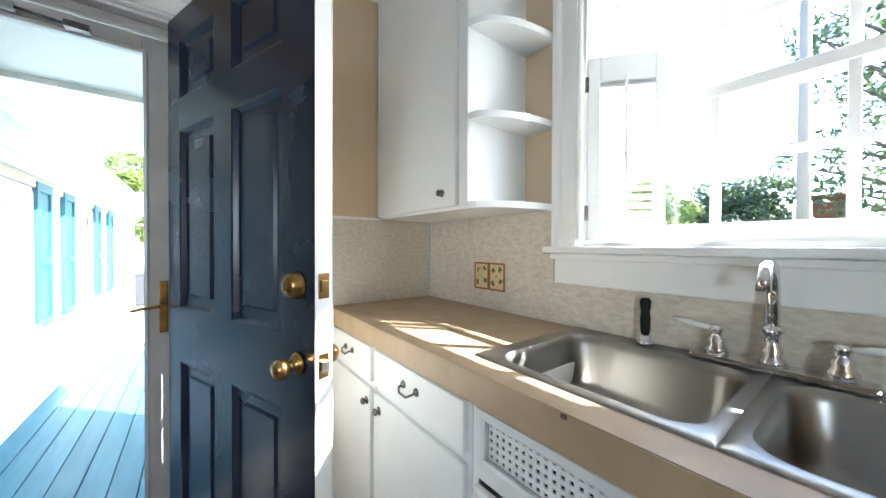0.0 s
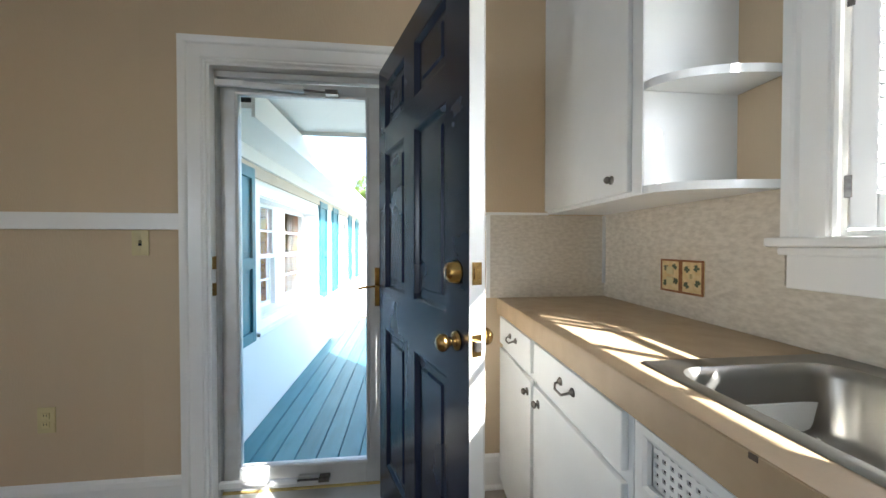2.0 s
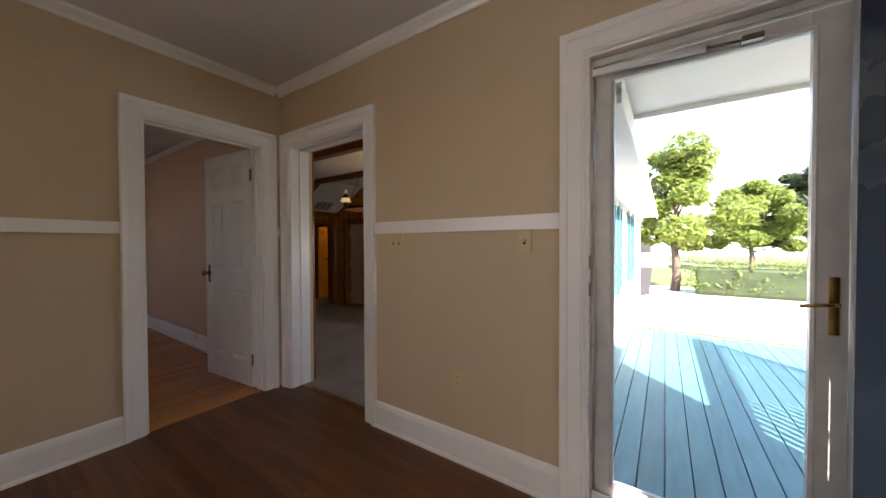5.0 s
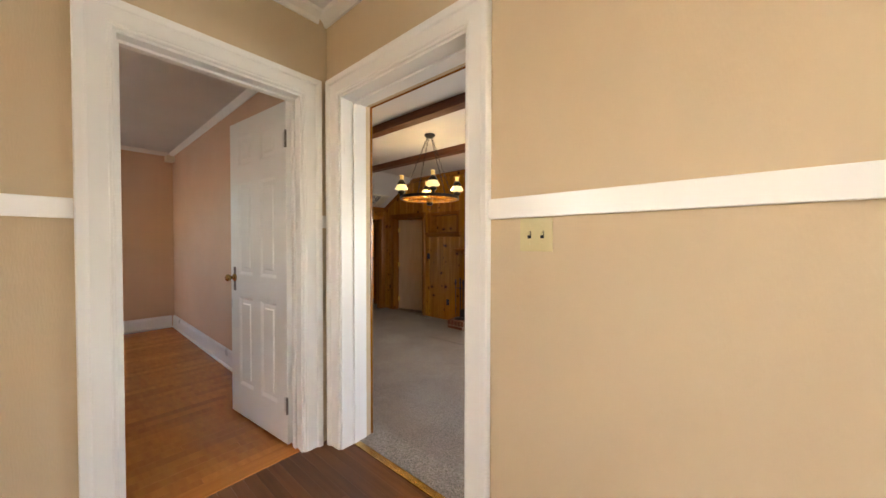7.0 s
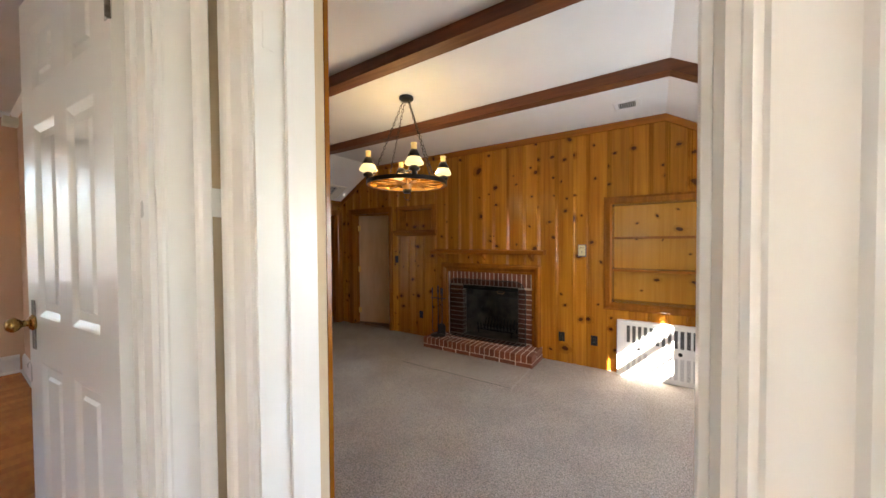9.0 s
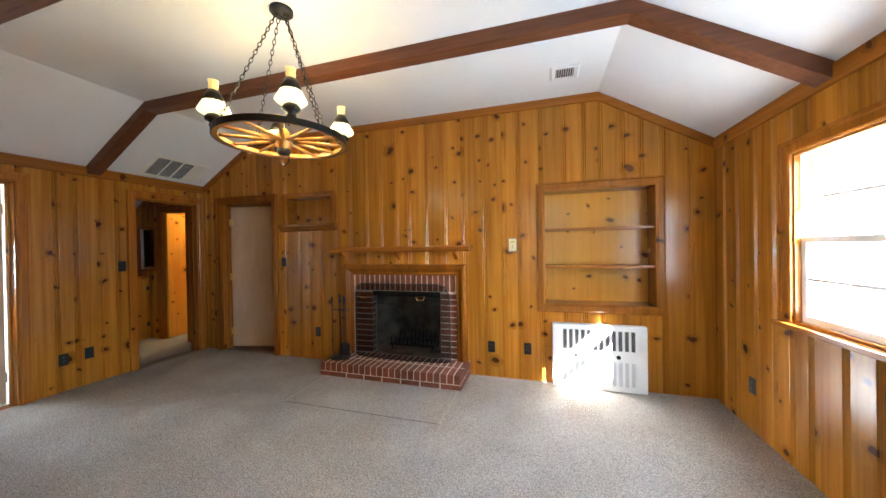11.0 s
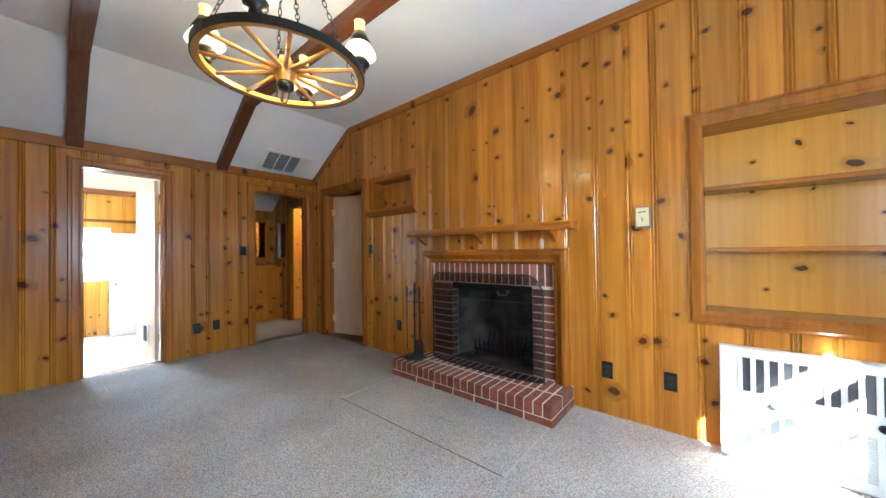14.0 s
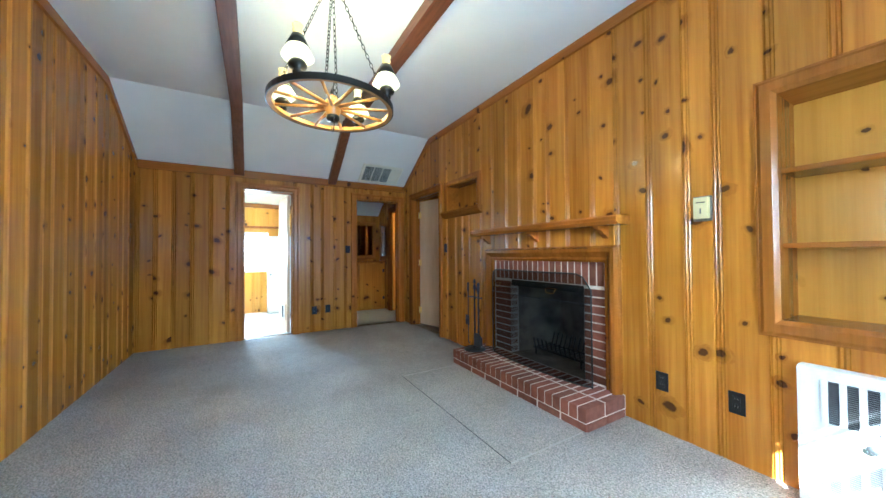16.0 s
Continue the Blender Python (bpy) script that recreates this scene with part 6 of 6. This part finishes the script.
def wall_niche():
    a0, a1, z0, z1 = NICHE
    s = thing("wall_niche", pose(0, 0, 0), "small pine wall niche with a moulded ledge", "shelf")
    part("frame", sweep("x", DY1, -1, a0, a1, z0, z1, [(0, 0), (0, 0.02), (0.02, 0.03), (0.06, 0.026), (0.065, 0)], True), PINETRIM, s)
    y1 = DY1 + 0.16
    part("back", box(a0, a1, y1, y1 + 0.015, z0, z1), PINE, s)
    bm = bmesh.new()
    for b in ((a0 - 0.015, a0, z0 - 0.015, z1 + 0.015), (a1, a1 + 0.015, z0 - 0.015, z1 + 0.015), (a0, a1, z1, z1 + 0.015), (a0, a1, z0 - 0.015, z0)):
        cube(bm, b[0], b[1], DY1, y1, b[2], b[3])
    part("lining", bm, PINETRIMX, s)
    bm = bmesh.new()
    prism(bm, [(a0 - 0.09, DY1, z0 - 0.005), (a0 - 0.09, DY1 - 0.07, z0 - 0.005), (a0 - 0.09, DY1 - 0.07, z0 - 0.03), (a0 - 0.09, DY1 - 0.04, z0 - 0.075), (a0 - 0.09, DY1, z0 - 0.09)], (a1 - a0 + 0.18, 0, 0))
    part("ledge", bm, PINETRIMX, s)


wall_niche()


def heater():
    h = thing("wall_heater", pose(-1.965, DY1, DF + 0.0), "white enamel wall heater with slotted grille", "heater")
    w, t = 0.40, 0.60
    part("cabinet", box(-w, w, -0.075, -0.001, 0.0, t, 0.012), HEATER, h)
    # Shade behind the slots is the colour of each backing sheet.
    for nm, z0, z1, back in (("upper_grille", 0.374, 0.552, VOIDSHADE), ("lower_grille", 0.055, 0.27, HEATERSHADE)):
        g = part(nm, box(-0.315, 0.31, -0.0772, -0.0753, z0, z1), back, h)
        bar = as_mesh("grille_bar", box(-0.0105, 0.0105, -0.084, -0.0774, z0 - 0.004, z1 + 0.004, 0.002), HEATER)
        for k in range(13):
            part("grille_bar", bar, HEATER, g).location = (-0.315 + k * 0.0521, 0, 0)
        n = round((z1 - z0) / 0.0085)
        fin = as_mesh("grille_fin", box(-0.312, 0.307, -0.0795, -0.0775, -0.0010, 0.0010), GRILLE if nm[0] == "u" else HEATER)
        for k in range(n):
            part("grille_fin", fin, GRILLE, g).location = (0, 0, z0 + (k + 0.5) * (z1 - z0) / n)
    for s in (-0.19, 0.165):
        kn = part("knob", lathe(bmesh.new(), [(0.018, 0), (0.018, 0.012), (0.014, 0.016), (0.0005, 0.017)], pose(s, -0.075, 0.318, 90), 16), BLACKPLASTIC, h)


heater()

th = thing("thermostat", pose(-2.732, DY1, 1.116), "beige wall thermostat with metal cover", "thermostat")
part("backplate", box(-0.045, 0.045, -0.008, 0, -0.07, 0.07, 0.002), PEWTER, th)
part("cover", box(-0.036, 0.036, -0.032, -0.008, -0.058, 0.062, 0.004), IVORY, th)
part("dial", box(-0.022, 0.022, -0.0335, -0.032, 0.030, 0.036, 0.001), BLACKPLASTIC, th, "dark temperature scale")
part("lever", box(-0.003, 0.003, -0.038, -0.032, -0.03, 0.0, 0.001), PEWTER, th)


def fireplace():
    f = thing("fireplace", pose(0, 0, 0), "brick fireplace with pine surround and raised brick hearth", "fireplace")
    part("surround", sweep("x", DY1, -1, -4.57, -3.325, DF + 0.13, 0.81, [(0, 0), (0, 0.02), (0.012, 0.03), (0.03, 0.028), (0.045, 0.045), (0.07, 0.062), (0.095, 0.06), (0.105, 0.03), (0.115, 0.026), (0.115, 0)]), PINETRIM, f, "rounded pine bolection moulding")
    # mortar bed behind the facing bricks
    y = DY1 + 0.004
    bm = bmesh.new()
    cube(bm, -4.585, -4.335, y, y + 0.1, -0.1, 0.80)
    cube(bm, -3.51, -3.32, y, y + 0.1, -0.1, 0.80)
    cube(bm, -4.335, -3.51, y, y + 0.1, 0.62, 0.80)
    part("mortar", bm, MORTAR, f)
    sol = as_mesh("brick", box(-0.0275, 0.0275, -0.0025, 0.06, -0.088, 0.088, 0.003), BRICK)
    n = 19
    for k in range(n):
        part("brick", sol, BRICK, f).location = (-4.553 + (k + 0.5) * 1.215 / n, y, 0.715)
    n = 11
    left = as_mesh("brick", box(-0.113, 0.113, -0.0025, 0.09, -0.027, 0.027, 0.003), BRICK)
    right = as_mesh("brick", box(-0.088, 0.088, -0.0025, 0.09, -0.027, 0.027, 0.003), BRICK)
    for k in range(n):
        z = -0.06 + k * 0.0635
        part("brick", left, BRICK, f).location = (-4.448, y, z)
        part("brick", right, BRICK, f).location = (-3.420, y, z)
    # firebox
    bm = bmesh.new()
    pts = [(-4.335, y + 0.1), (-4.17, y + 0.52), (-3.68, y + 0.52), (-3.51, y + 0.1)]
    for (ax, ay), (bx, by) in zip(pts, pts[1:]):
        prism(bm, [(ax, ay, -0.1), (bx, by, -0.1), (bx, by, 0.8), (ax, ay, 0.8)], (0, 0.06, 0) if ay == by else ((-0.06 if ax < -3.9 else 0.06), 0.0, 0))
    cube(bm, -4.4, -3.45, y, y + 0.6, -0.2, -0.094)
    cube(bm, -4.4, -3.45, y + 0.02, y + 0.6, 0.80, 0.86)
    part("firebox", bm, SOOT, f, "soot-blackened firebox")
    part("lintel", box(-4.335, -3.51, y + 0.012, y + 0.018, 0.56, 0.625), BLACK, f)
    # hearth
    z0, zt = DF, -0.095
    X0, X1, Y0 = -4.735, -3.19, 5.325
    part("hearth_bed", box(X0 + 0.007, X1 - 0.008, Y0 + 0.003, DY1 + 0.1, z0, zt - 0.0015), MORTAR, f)
    low_h = 0.046
    st = as_mesh("hearth_brick", box(-0.096, 0.096, 0, 0.05, 0, low_h, 0.003), BRICK)
    for k in range(8):
        part("hearth_brick", st, BRICK, f).location = (X1 - 0.10 - k * 0.2045, Y0, z0 + 0.001) if k < 7 else (X0 + 0.097, Y0 + 0.0005, z0 + 0.001)
    n = 23
    rl = as_mesh("hearth_brick", box(-0.0285, 0.0285, 0, 0.192, 0, 0.085, 0.004), BRICK)
    rb = as_mesh("hearth_brick", box(-0.0285, 0.0285, 0, 0.21, 0, 0.085, 0.004), BRICK)
    for k in range(n):
        x = X0 + 0.033 + k * (X1 - X0 - 0.066) / (n - 1)
        o = part("hearth_brick", rl, BRICK, f)
        o.location = (x, Y0 - 0.004, zt - 0.085)
        o = part("hearth_brick", rb, BRICK, f)
        o.location = (x, Y0 + 0.2, zt - 0.086)
    sd = as_mesh("hearth_brick", box(-0.05, 0, 0, 0.19, 0, low_h, 0.003), BRICK)
    for k in range(2):
        part("hearth_brick", sd, BRICK, f).location = (X1 + 0.002, Y0 + 0.012 + k * 0.2, z0 + 0.001)
    # grate
    g = thing("fire_grate", pose(-3.92, DY1 + 0.27, -0.094), "black cast iron grate inside the firebox", "grate")
    for k in range(11):
        part("bar", tube(bmesh.new(), [(-0.25 + k * 0.05, -0.13, 0.16), (-0.25 + k * 0.05, -0.11, 0.07), (-0.25 + k * 0.05, 0.12, 0.07), (-0.25 + k * 0.05, 0.16, 0.18)], 0.007, 6), BLACK, g)
    for yy in (-0.1, 0.11):
        part("rail", tube(bmesh.new(), [(-0.28, yy, 0.062), (0.28, yy, 0.062)], 0.008, 6), BLACK, g)
    for sx in (-0.25, 0.25):
        for yy in (-0.1, 0.11):
            part("foot", tube(bmesh.new(), [(sx, yy, 0.0), (sx, yy, 0.062)], 0.008, 6), BLACK, g)


fireplace()


def mantel():
    m = thing("mantel_shelf", pose(0, 0, 0), "pine mantel shelf on carved brackets above the fireplace", "shelf")
    bm = bmesh.new()
    prism(bm, [(-4.79, DY1, 1.062), (-4.79, DY1 - 0.135, 1.062), (-4.79, DY1 - 0.16, 1.085), (-4.79, DY1 - 0.16, 1.11), (-4.79, DY1 - 0.15, 1.122), (-4.79, DY1, 1.122)], (1.645, 0, 0))
    part("shelf", bm, PINETRIMX, m)
    for x in (-4.66, -3.98, -3.32):
        bm = bmesh.new()
        prism(bm, [(x - 0.02, DY1 - d, z) for d, z in ((0, 1.0615), (0.12, 1.0615), (0.118, 1.04), (0.10, 1.03), (0.085, 1.035), (0.07, 1.02), (0.05, 1.0), (0.03, 1.005), (0.022, 0.985), (0, 0.975))], (0.04, 0, 0))
        part("bracket", bm, PINETRIM, m, "scroll-cut pine bracket")


mantel()


def fire_screen():
    s = thing("fireplace_screen", pose(-3.93, DY1 - 0.10, -0.094), "black wire mesh spark screen with brass handles", "fire screen")
    w, h = 0.555, 0.815
    k = 24

    def outline(u):
        # rounded upper corners
        x = -w + 2 * w * u
        e = min(u, 1 - u) * 2 * w
        r = 0.12
        return x, (h if e > r else h - r + math.sqrt(max(0, r * r - (r - e) ** 2)))

    bm = bmesh.new()
    cols = []
    for i in range(k + 1):
        x, top = outline(i / k)
        bow = -0.07 * (1 - (x / w) ** 2) ** 0.5
        cols.append([bm.verts.new((x, bow, top * j / 6)) for j in range(7)])
    for a, b in zip(cols, cols[1:]):
        for j in range(6):
            f = bm.faces.new((a[j], b[j], b[j + 1], a[j + 1]))
            f.smooth = True
    part("mesh_sheet", bm, SCREEN, s, "fine black wire mesh")
    rim = [(-w, 0, 0.0)] + [(outline(i / k)[0], -0.07 * max(0, 1 - (outline(i / k)[0] / w) ** 2) ** 0.5, outline(i / k)[1]) for i in range(k + 1)] + [(w, 0, 0.0)]
    part("frame", tube(bmesh.new(), rim, 0.006, 6), BLACK, s)
    part("bottom_rail", tube(bmesh.new(), [(p[0], p[1], 0.008) for p in rim[1:-1]], 0.006, 6), BLACK, s)
    part("cross_wire", tube(bmesh.new(), [(p[0] * 0.999, p[1] - 0.003, 0.60) for p in rim[1:-1]], 0.003, 5), BLACK, s)
    for x in (-0.40, 0.26):
        y = -0.07 * (1 - (x / w) ** 2) ** 0.5 - 0.006
        part("handle", tube(bmesh.new(), [(x - 0.05, y, 0.69), (x - 0.05, y - 0.02, 0.685), (x - 0.035, y - 0.025, 0.655), (x + 0.035, y - 0.025, 0.655), (x + 0.05, y - 0.02, 0.685), (x + 0.05, y, 0.69), (x - 0.05, y, 0.69)], 0.0045, 8), BRASS, s, "bright brass drop handle")


fire_screen()


def fire_tools():
    s = thing("fireplace_tool_set", pose(-4.60, 5.50, -0.094), "black iron fireplace tools hanging on a stand", "fireplace tools")
    part("base", lathe(bmesh.new(), [(0.001, 0), (0.11, 0), (0.11, 0.012), (0.03, 0.022), (0.012, 0.03)], seg=20), BLACK, s)
    part("post", lathe(bmesh.new(), [(0.009, 0.02), (0.008, 0.5), (0.014, 0.51), (0.008, 0.53), (0.008, 0.60), (0.018, 0.62), (0.012, 0.65), (0.006, 0.66), (0.014, 0.675), (0.010, 0.70), (0.0005, 0.715)], seg=10), BLACK, s)
    part("crossbar", tube(bmesh.new(), [(-0.12, 0, 0.53), (-0.09, 0, 0.525), (0, 0, 0.53), (0.09, 0, 0.525), (0.12, 0, 0.53)], 0.007, 6), BLACK, s)
    for x, kind in ((-0.085, "poker"), (0.085, "shovel"), (0.03, "brush")):
        y = -0.02 if kind != "brush" else 0.03
        t = part(kind, tube(bmesh.new(), [(x, y, 0.12), (x, y, 0.55), (x, y, 0.60)], lambda u: 0.005 + 0.004 * (u > 0.9), 6), BLACK, s)
        part("grip", lathe(bmesh.new(), [(0.005, 0.58), (0.011, 0.60), (0.009, 0.64), (0.012, 0.66), (0.0005, 0.68)], pose(x, y, 0), 10), BLACK, t)
        if kind == "shovel":
            bm = bmesh.new()
            prism(bm, [(x - 0.05, y - 0.012, 0.04), (x + 0.05, y - 0.012, 0.04), (x + 0.058, y - 0.012, 0.15), (x + 0.03, y - 0.012, 0.18), (x - 0.03, y - 0.012, 0.18), (x - 0.058, y - 0.012, 0.15)], (0, 0.006, 0))
            part("blade", bm, BLACK, t)
        elif kind == "brush":
            part("bristles", box(x - 0.035, x + 0.035, y - 0.02, y + 0.02, 0.035, 0.125, 0.008), BLACK, t)
        else:
            part("hook", tube(bmesh.new(), [(x, y, 0.125), (x, y, 0.06), (x + 0.02, y, 0.05), (x + 0.03, y, 0.07)], 0.005, 6), BLACK, t)


fire_tools()


def chandelier():
    cx, cy = -3.895, 3.965
    c = thing("wagon_wheel_chandelier", pose(cx, cy, FLAT), "wagon wheel chandelier with four lit lamps on chains", "chandelier")
    rz, R = -0.772, 0.353
    part("canopy", lathe(bmesh.new(), [(0.0005, 0), (0.065, -0.001), (0.065, -0.02), (0.045, -0.035), (0.0005, -0.04)], seg=20), BLACK, c)
    bm = bmesh.new()
    seg = 48
    rings = [[bm.verts.new((r * math.cos(k * math.tau / seg), r * math.sin(k * math.tau / seg), rz + z)) for k in range(seg)] for r, z in ((R - 0.026, -0.012), (R, -0.015), (R, 0.015), (R - 0.026, 0.012))]
    for a in range(4):
        for k in range(seg):
            bm.faces.new((rings[a][k], rings[a][(k + 1) % seg], rings[(a + 1) % 4][(k + 1) % seg], rings[(a + 1) % 4][k]))
    part("rim", bm, SPOKE, c, "varnished wooden wheel rim")
    bm = bmesh.new()
    rings = [[bm.verts.new((r * math.cos(k * math.tau / seg), r * math.sin(k * math.tau / seg), rz + z)) for k in range(seg)] for r, z in ((R + 0.0005, -0.017), (R + 0.006, -0.017), (R + 0.006, 0.017), (R + 0.0005, 0.017))]
    for a in range(4):
        for k in range(seg):
            bm.faces.new((rings[a][k], rings[a][(k + 1) % seg], rings[(a + 1) % 4][(k + 1) % seg], rings[(a + 1) % 4][k]))
    part("iron_tyre", bm, LAMPBLACK, c, "black iron tyre band")
    part("hub", lathe(bmesh.new(), [(0.0005, 0.07), (0.022, 0.068), (0.03, 0.05), (0.045, 0.03), (0.05, 0.0), (0.043, -0.03), (0.033, -0.05), (0.033, -0.075), (0.0005, -0.076)], pose(0, 0, rz), 18), SPOKE, c)
    part("hub_band", lathe(bmesh.new(), [(0.034, -0.05), (0.038, -0.052), (0.038, -0.07), (0.030, -0.085), (0.0005, -0.088)], pose(0, 0, rz), 18), LAMPBLACK, c)
    part("pull_ring", tube(bmesh.new(), [(0.035 * math.cos(u), 0, rz - 0.105 + 0.04 * math.sin(u)) for u in [math.pi + math.pi * i / 8 for i in range(9)]] + [(0.035, 0, rz - 0.07)], 0.003, 6), LAMPBLACK, c)
    fin = cube(box(-0.035, 0.03, -0.002, 0.002, rz + 0.105, rz + 0.128, 0.001), -0.006, 0.006, -0.003, 0.003, rz + 0.066, rz + 0.107)
    for x0, z0, x1, z1 in ((-0.03, 0.11, -0.048, 0.08), (-0.022, 0.107, -0.026, 0.078), (0.022, 0.107, 0.04, 0.085), (0.026, 0.12, 0.048, 0.15), (0.046, 0.15, 0.062, 0.138), (-0.033, 0.124, -0.06, 0.112)):
        tube(fin, [(x0, 0, rz + z0), (x1, 0, rz + z1)], 0.005, 6)
    part("finial", fin, LAMPBLACK, c, "small black cut-out ornament")
    for k in range(12):
        a = k * math.tau / 12 + 0.15
        part("spoke", tube(bmesh.new(), [(0.04 * math.cos(a), 0.04 * math.sin(a), rz), (0.18 * math.cos(a), 0.18 * math.sin(a), rz), ((R - 0.026) * math.cos(a), (R - 0.026) * math.sin(a), rz)], lambda u: 0.0115 - 0.003 * u, 8), SPOKE, c)
    for q in range(4):
        a = math.radians(45 + 90 * q + 4)
        # lamp
        lx, ly = (R - 0.014) * math.cos(a), (R - 0.014) * math.sin(a)
        lm = part("oil_lamp", lathe(bmesh.new(), [(0.0005, 0.015), (0.022, 0.02), (0.026, 0.03), (0.018, 0.04), (0.042, 0.052), (0.046, 0.066), (0.034, 0.084), (0.018, 0.09), (0.0005, 0.091)], pose(lx, ly, rz), 18), LAMPBLACK, c, "black lamp fount with lit glass")
        part("lit_glass", lathe(bmesh.new(), [(0.0005, 0.094), (0.05, 0.093), (0.072, 0.097), (0.077, 0.104), (0.074, 0.113), (0.050, 0.158)], pose(lx, ly, rz), 20), SHADEGLASS, lm)
        part("shade", lathe(bmesh.new(), [(0.053, 0.153), (0.056, 0.155), (0.028, 0.214), (0.023, 0.214), (0.051, 0.155)], pose(lx, ly, rz), 20), LAMPBLACK, lm, "black cone shade")
        part("chimney_cap", lathe(bmesh.new(), [(0.021, 0.206), (0.024, 0.214), (0.022, 0.226), (0.025, 0.238), (0.022, 0.25), (0.027, 0.268), (0.0005, 0.268)], pose(lx, ly, rz), 16), CAPGLASS, lm, "amber perforated cap")
        lamp(cx + lx * 0.74, cy + ly * 0.74, FLAT + rz + 0.12, 0.17, WARM, 0.02)
        # chain, link by link
        b = a + 0.42
        p0, p1 = Vector(((R - 0.014) * math.cos(b), (R - 0.014) * math.sin(b), rz + 0.02)), Vector((0.03 * math.cos(b), 0.03 * math.sin(b), -0.035))
        bm = bmesh.new()
        n = 26
        d = (p1 - p0).normalized()
        s1 = d.orthogonal().normalized()
        for k in range(n):
            o = p0.lerp(p1, (k + 0.5) / n)
            s = s1 if k % 2 else d.cross(s1)
            ll = (p1 - p0).length / n * 0.66
            tube(bm, [o + d * ll * math.cos(u) + s * 0.0085 * math.sin(u) for u in [math.tau * i / 8 for i in range(8)]], 0.0024, 4, True)
        part("chain", bm, LAMPBLACK, c)


chandelier()


def vent(name, m, w, h, label, slats, frame_material=CEIL):
    """Local z points away from the ceiling it lies on."""
    v = thing(name, m, label, "vent")
    part("frame", sweep("x", 0, -1, -w / 2, w / 2, -h / 2, h / 2, [(0, -0.001), (0, 0.006), (0.03, 0.010), (0.045, 0.002), (0.045, -0.001)], True), frame_material, v)
    # Flat dark sheet in place of the shaded duct.
    part("duct", box(-w / 2, w / 2, -0.002, -0.0005, -h / 2, h / 2), VOIDSHADE, v)
    for k in range(slats):
        x = -w / 2 + w * (k + 0.5) / slats
        part("slat", box(x - 0.003, x + 0.003, -0.008, -0.002, -h / 2, h / 2), ALU, v)
    return v


vent("ceiling_vent", pose(-2.25, 5.26, FLAT - 0.001, 90), 0.14, 0.14, "small white ceiling register near the gable", 8)
vent("ceiling_vent_bedroom", pose(-6.48, 1.32, 2.479, 90) @ pose(0, 0, 0, 0, 90, 0), 0.34, 0.08, "slotted bedroom ceiling register", 14)
ang = math.degrees(math.atan2(FLAT - EAVE, RW - DX0))
slope_m = Matrix.Translation((-6.71, 5.26, den_top(-6.71) - 0.003)) @ Matrix.Rotation(radians(-ang), 4, "Y") @ pose(0, 0, 0, 90, 0, 0)
rv = vent("return_air_grille", slope_m, 0.29, 0.54, "large return air grille on the sloped ceiling", 0, CREAM)
for k in range(1, 4):
    part("divider", box(-0.145, 0.145, -0.012, -0.002, -0.27 + k * 0.135 - 0.007, -0.27 + k * 0.135 + 0.007, 0.001), CREAM, rv)
part("blank_panel", box(-0.143, 0.143, -0.010, -0.0065, -0.268, -0.144, 0.001), CREAM, rv, "solid cream filler panel")
for k in range(20):
    x = -0.145 + k * 0.0152
    part("blade", box(x - 0.0015, x + 0.0015, -0.006, -0.002, -0.27, 0.27), ALU, rv)


# ---- floor pieces ----
def planks(parent, x0, x1, y0, y1, material, seed, width=0.058, turned=False):
    rnd = random.Random(seed)
    floor_ob = [o for o in bpy.data.objects if o.name == parent][0]
    shared = {}
    y = y0
    while y < y1 - 0.002:
        w = min(width, y1 - y)
        x = x0 - rnd.uniform(0, 0.8)
        while x < x1:
            s = rnd.choice((0.9, 1.2, 1.5, 1.8))
            lo, hi = max(x, x0), min(x + s, x1)
            if hi - lo > 0.03:
                key = (round(hi - lo, 3), round(w, 4))
                if key not in shared:
                    shared[key] = as_mesh("plank", box(0, hi - lo - 0.0008, 0, w - 0.0008, -0.012, 0, 0.0006), material)
                o = part("plank", shared[key], material, floor_ob)
                o.matrix_local = pose(y + w, lo, -0.0005 * rnd.random(), 0, 0, 90) if turned else pose(lo, y, -0.0005 * rnd.random())
            x += s
        y += w


planks("floor_kitchen", KX0 - 0.12, -0.755, 0.0, 2.165, OAK, 41)
planks("floor_bedroom", -0.6, KY1, BX0, KX0 - 0.12, OAKRED, 43, 0.07, True)
setting("floor_kitchen_rest", box(KX0, -0.755, KY0, 0.0, -0.012, -0.0005), OAK, "dark oak floor", "floor")
setting("floor_bedroom_rest", box(BX0, KX0 - 0.12, BY0, -0.6, -0.012, -0.0005), OAKRED, "orange oak floor", "floor")
setting("floor_vinyl", box(-0.754, KX1, KY0, 2.06, -0.012, 0.002, 0.001), VINYL, "grey patterned vinyl floor before the back door", "floor")
setting("threshold_bedroom", box(KX0 - 0.13, KX0 - 0.02, BEDDOOR[0] + 0.012, BEDDOOR[1] - 0.012, -0.01, 0.006, 0.003), OAKRED, "oak threshold strip", "threshold")
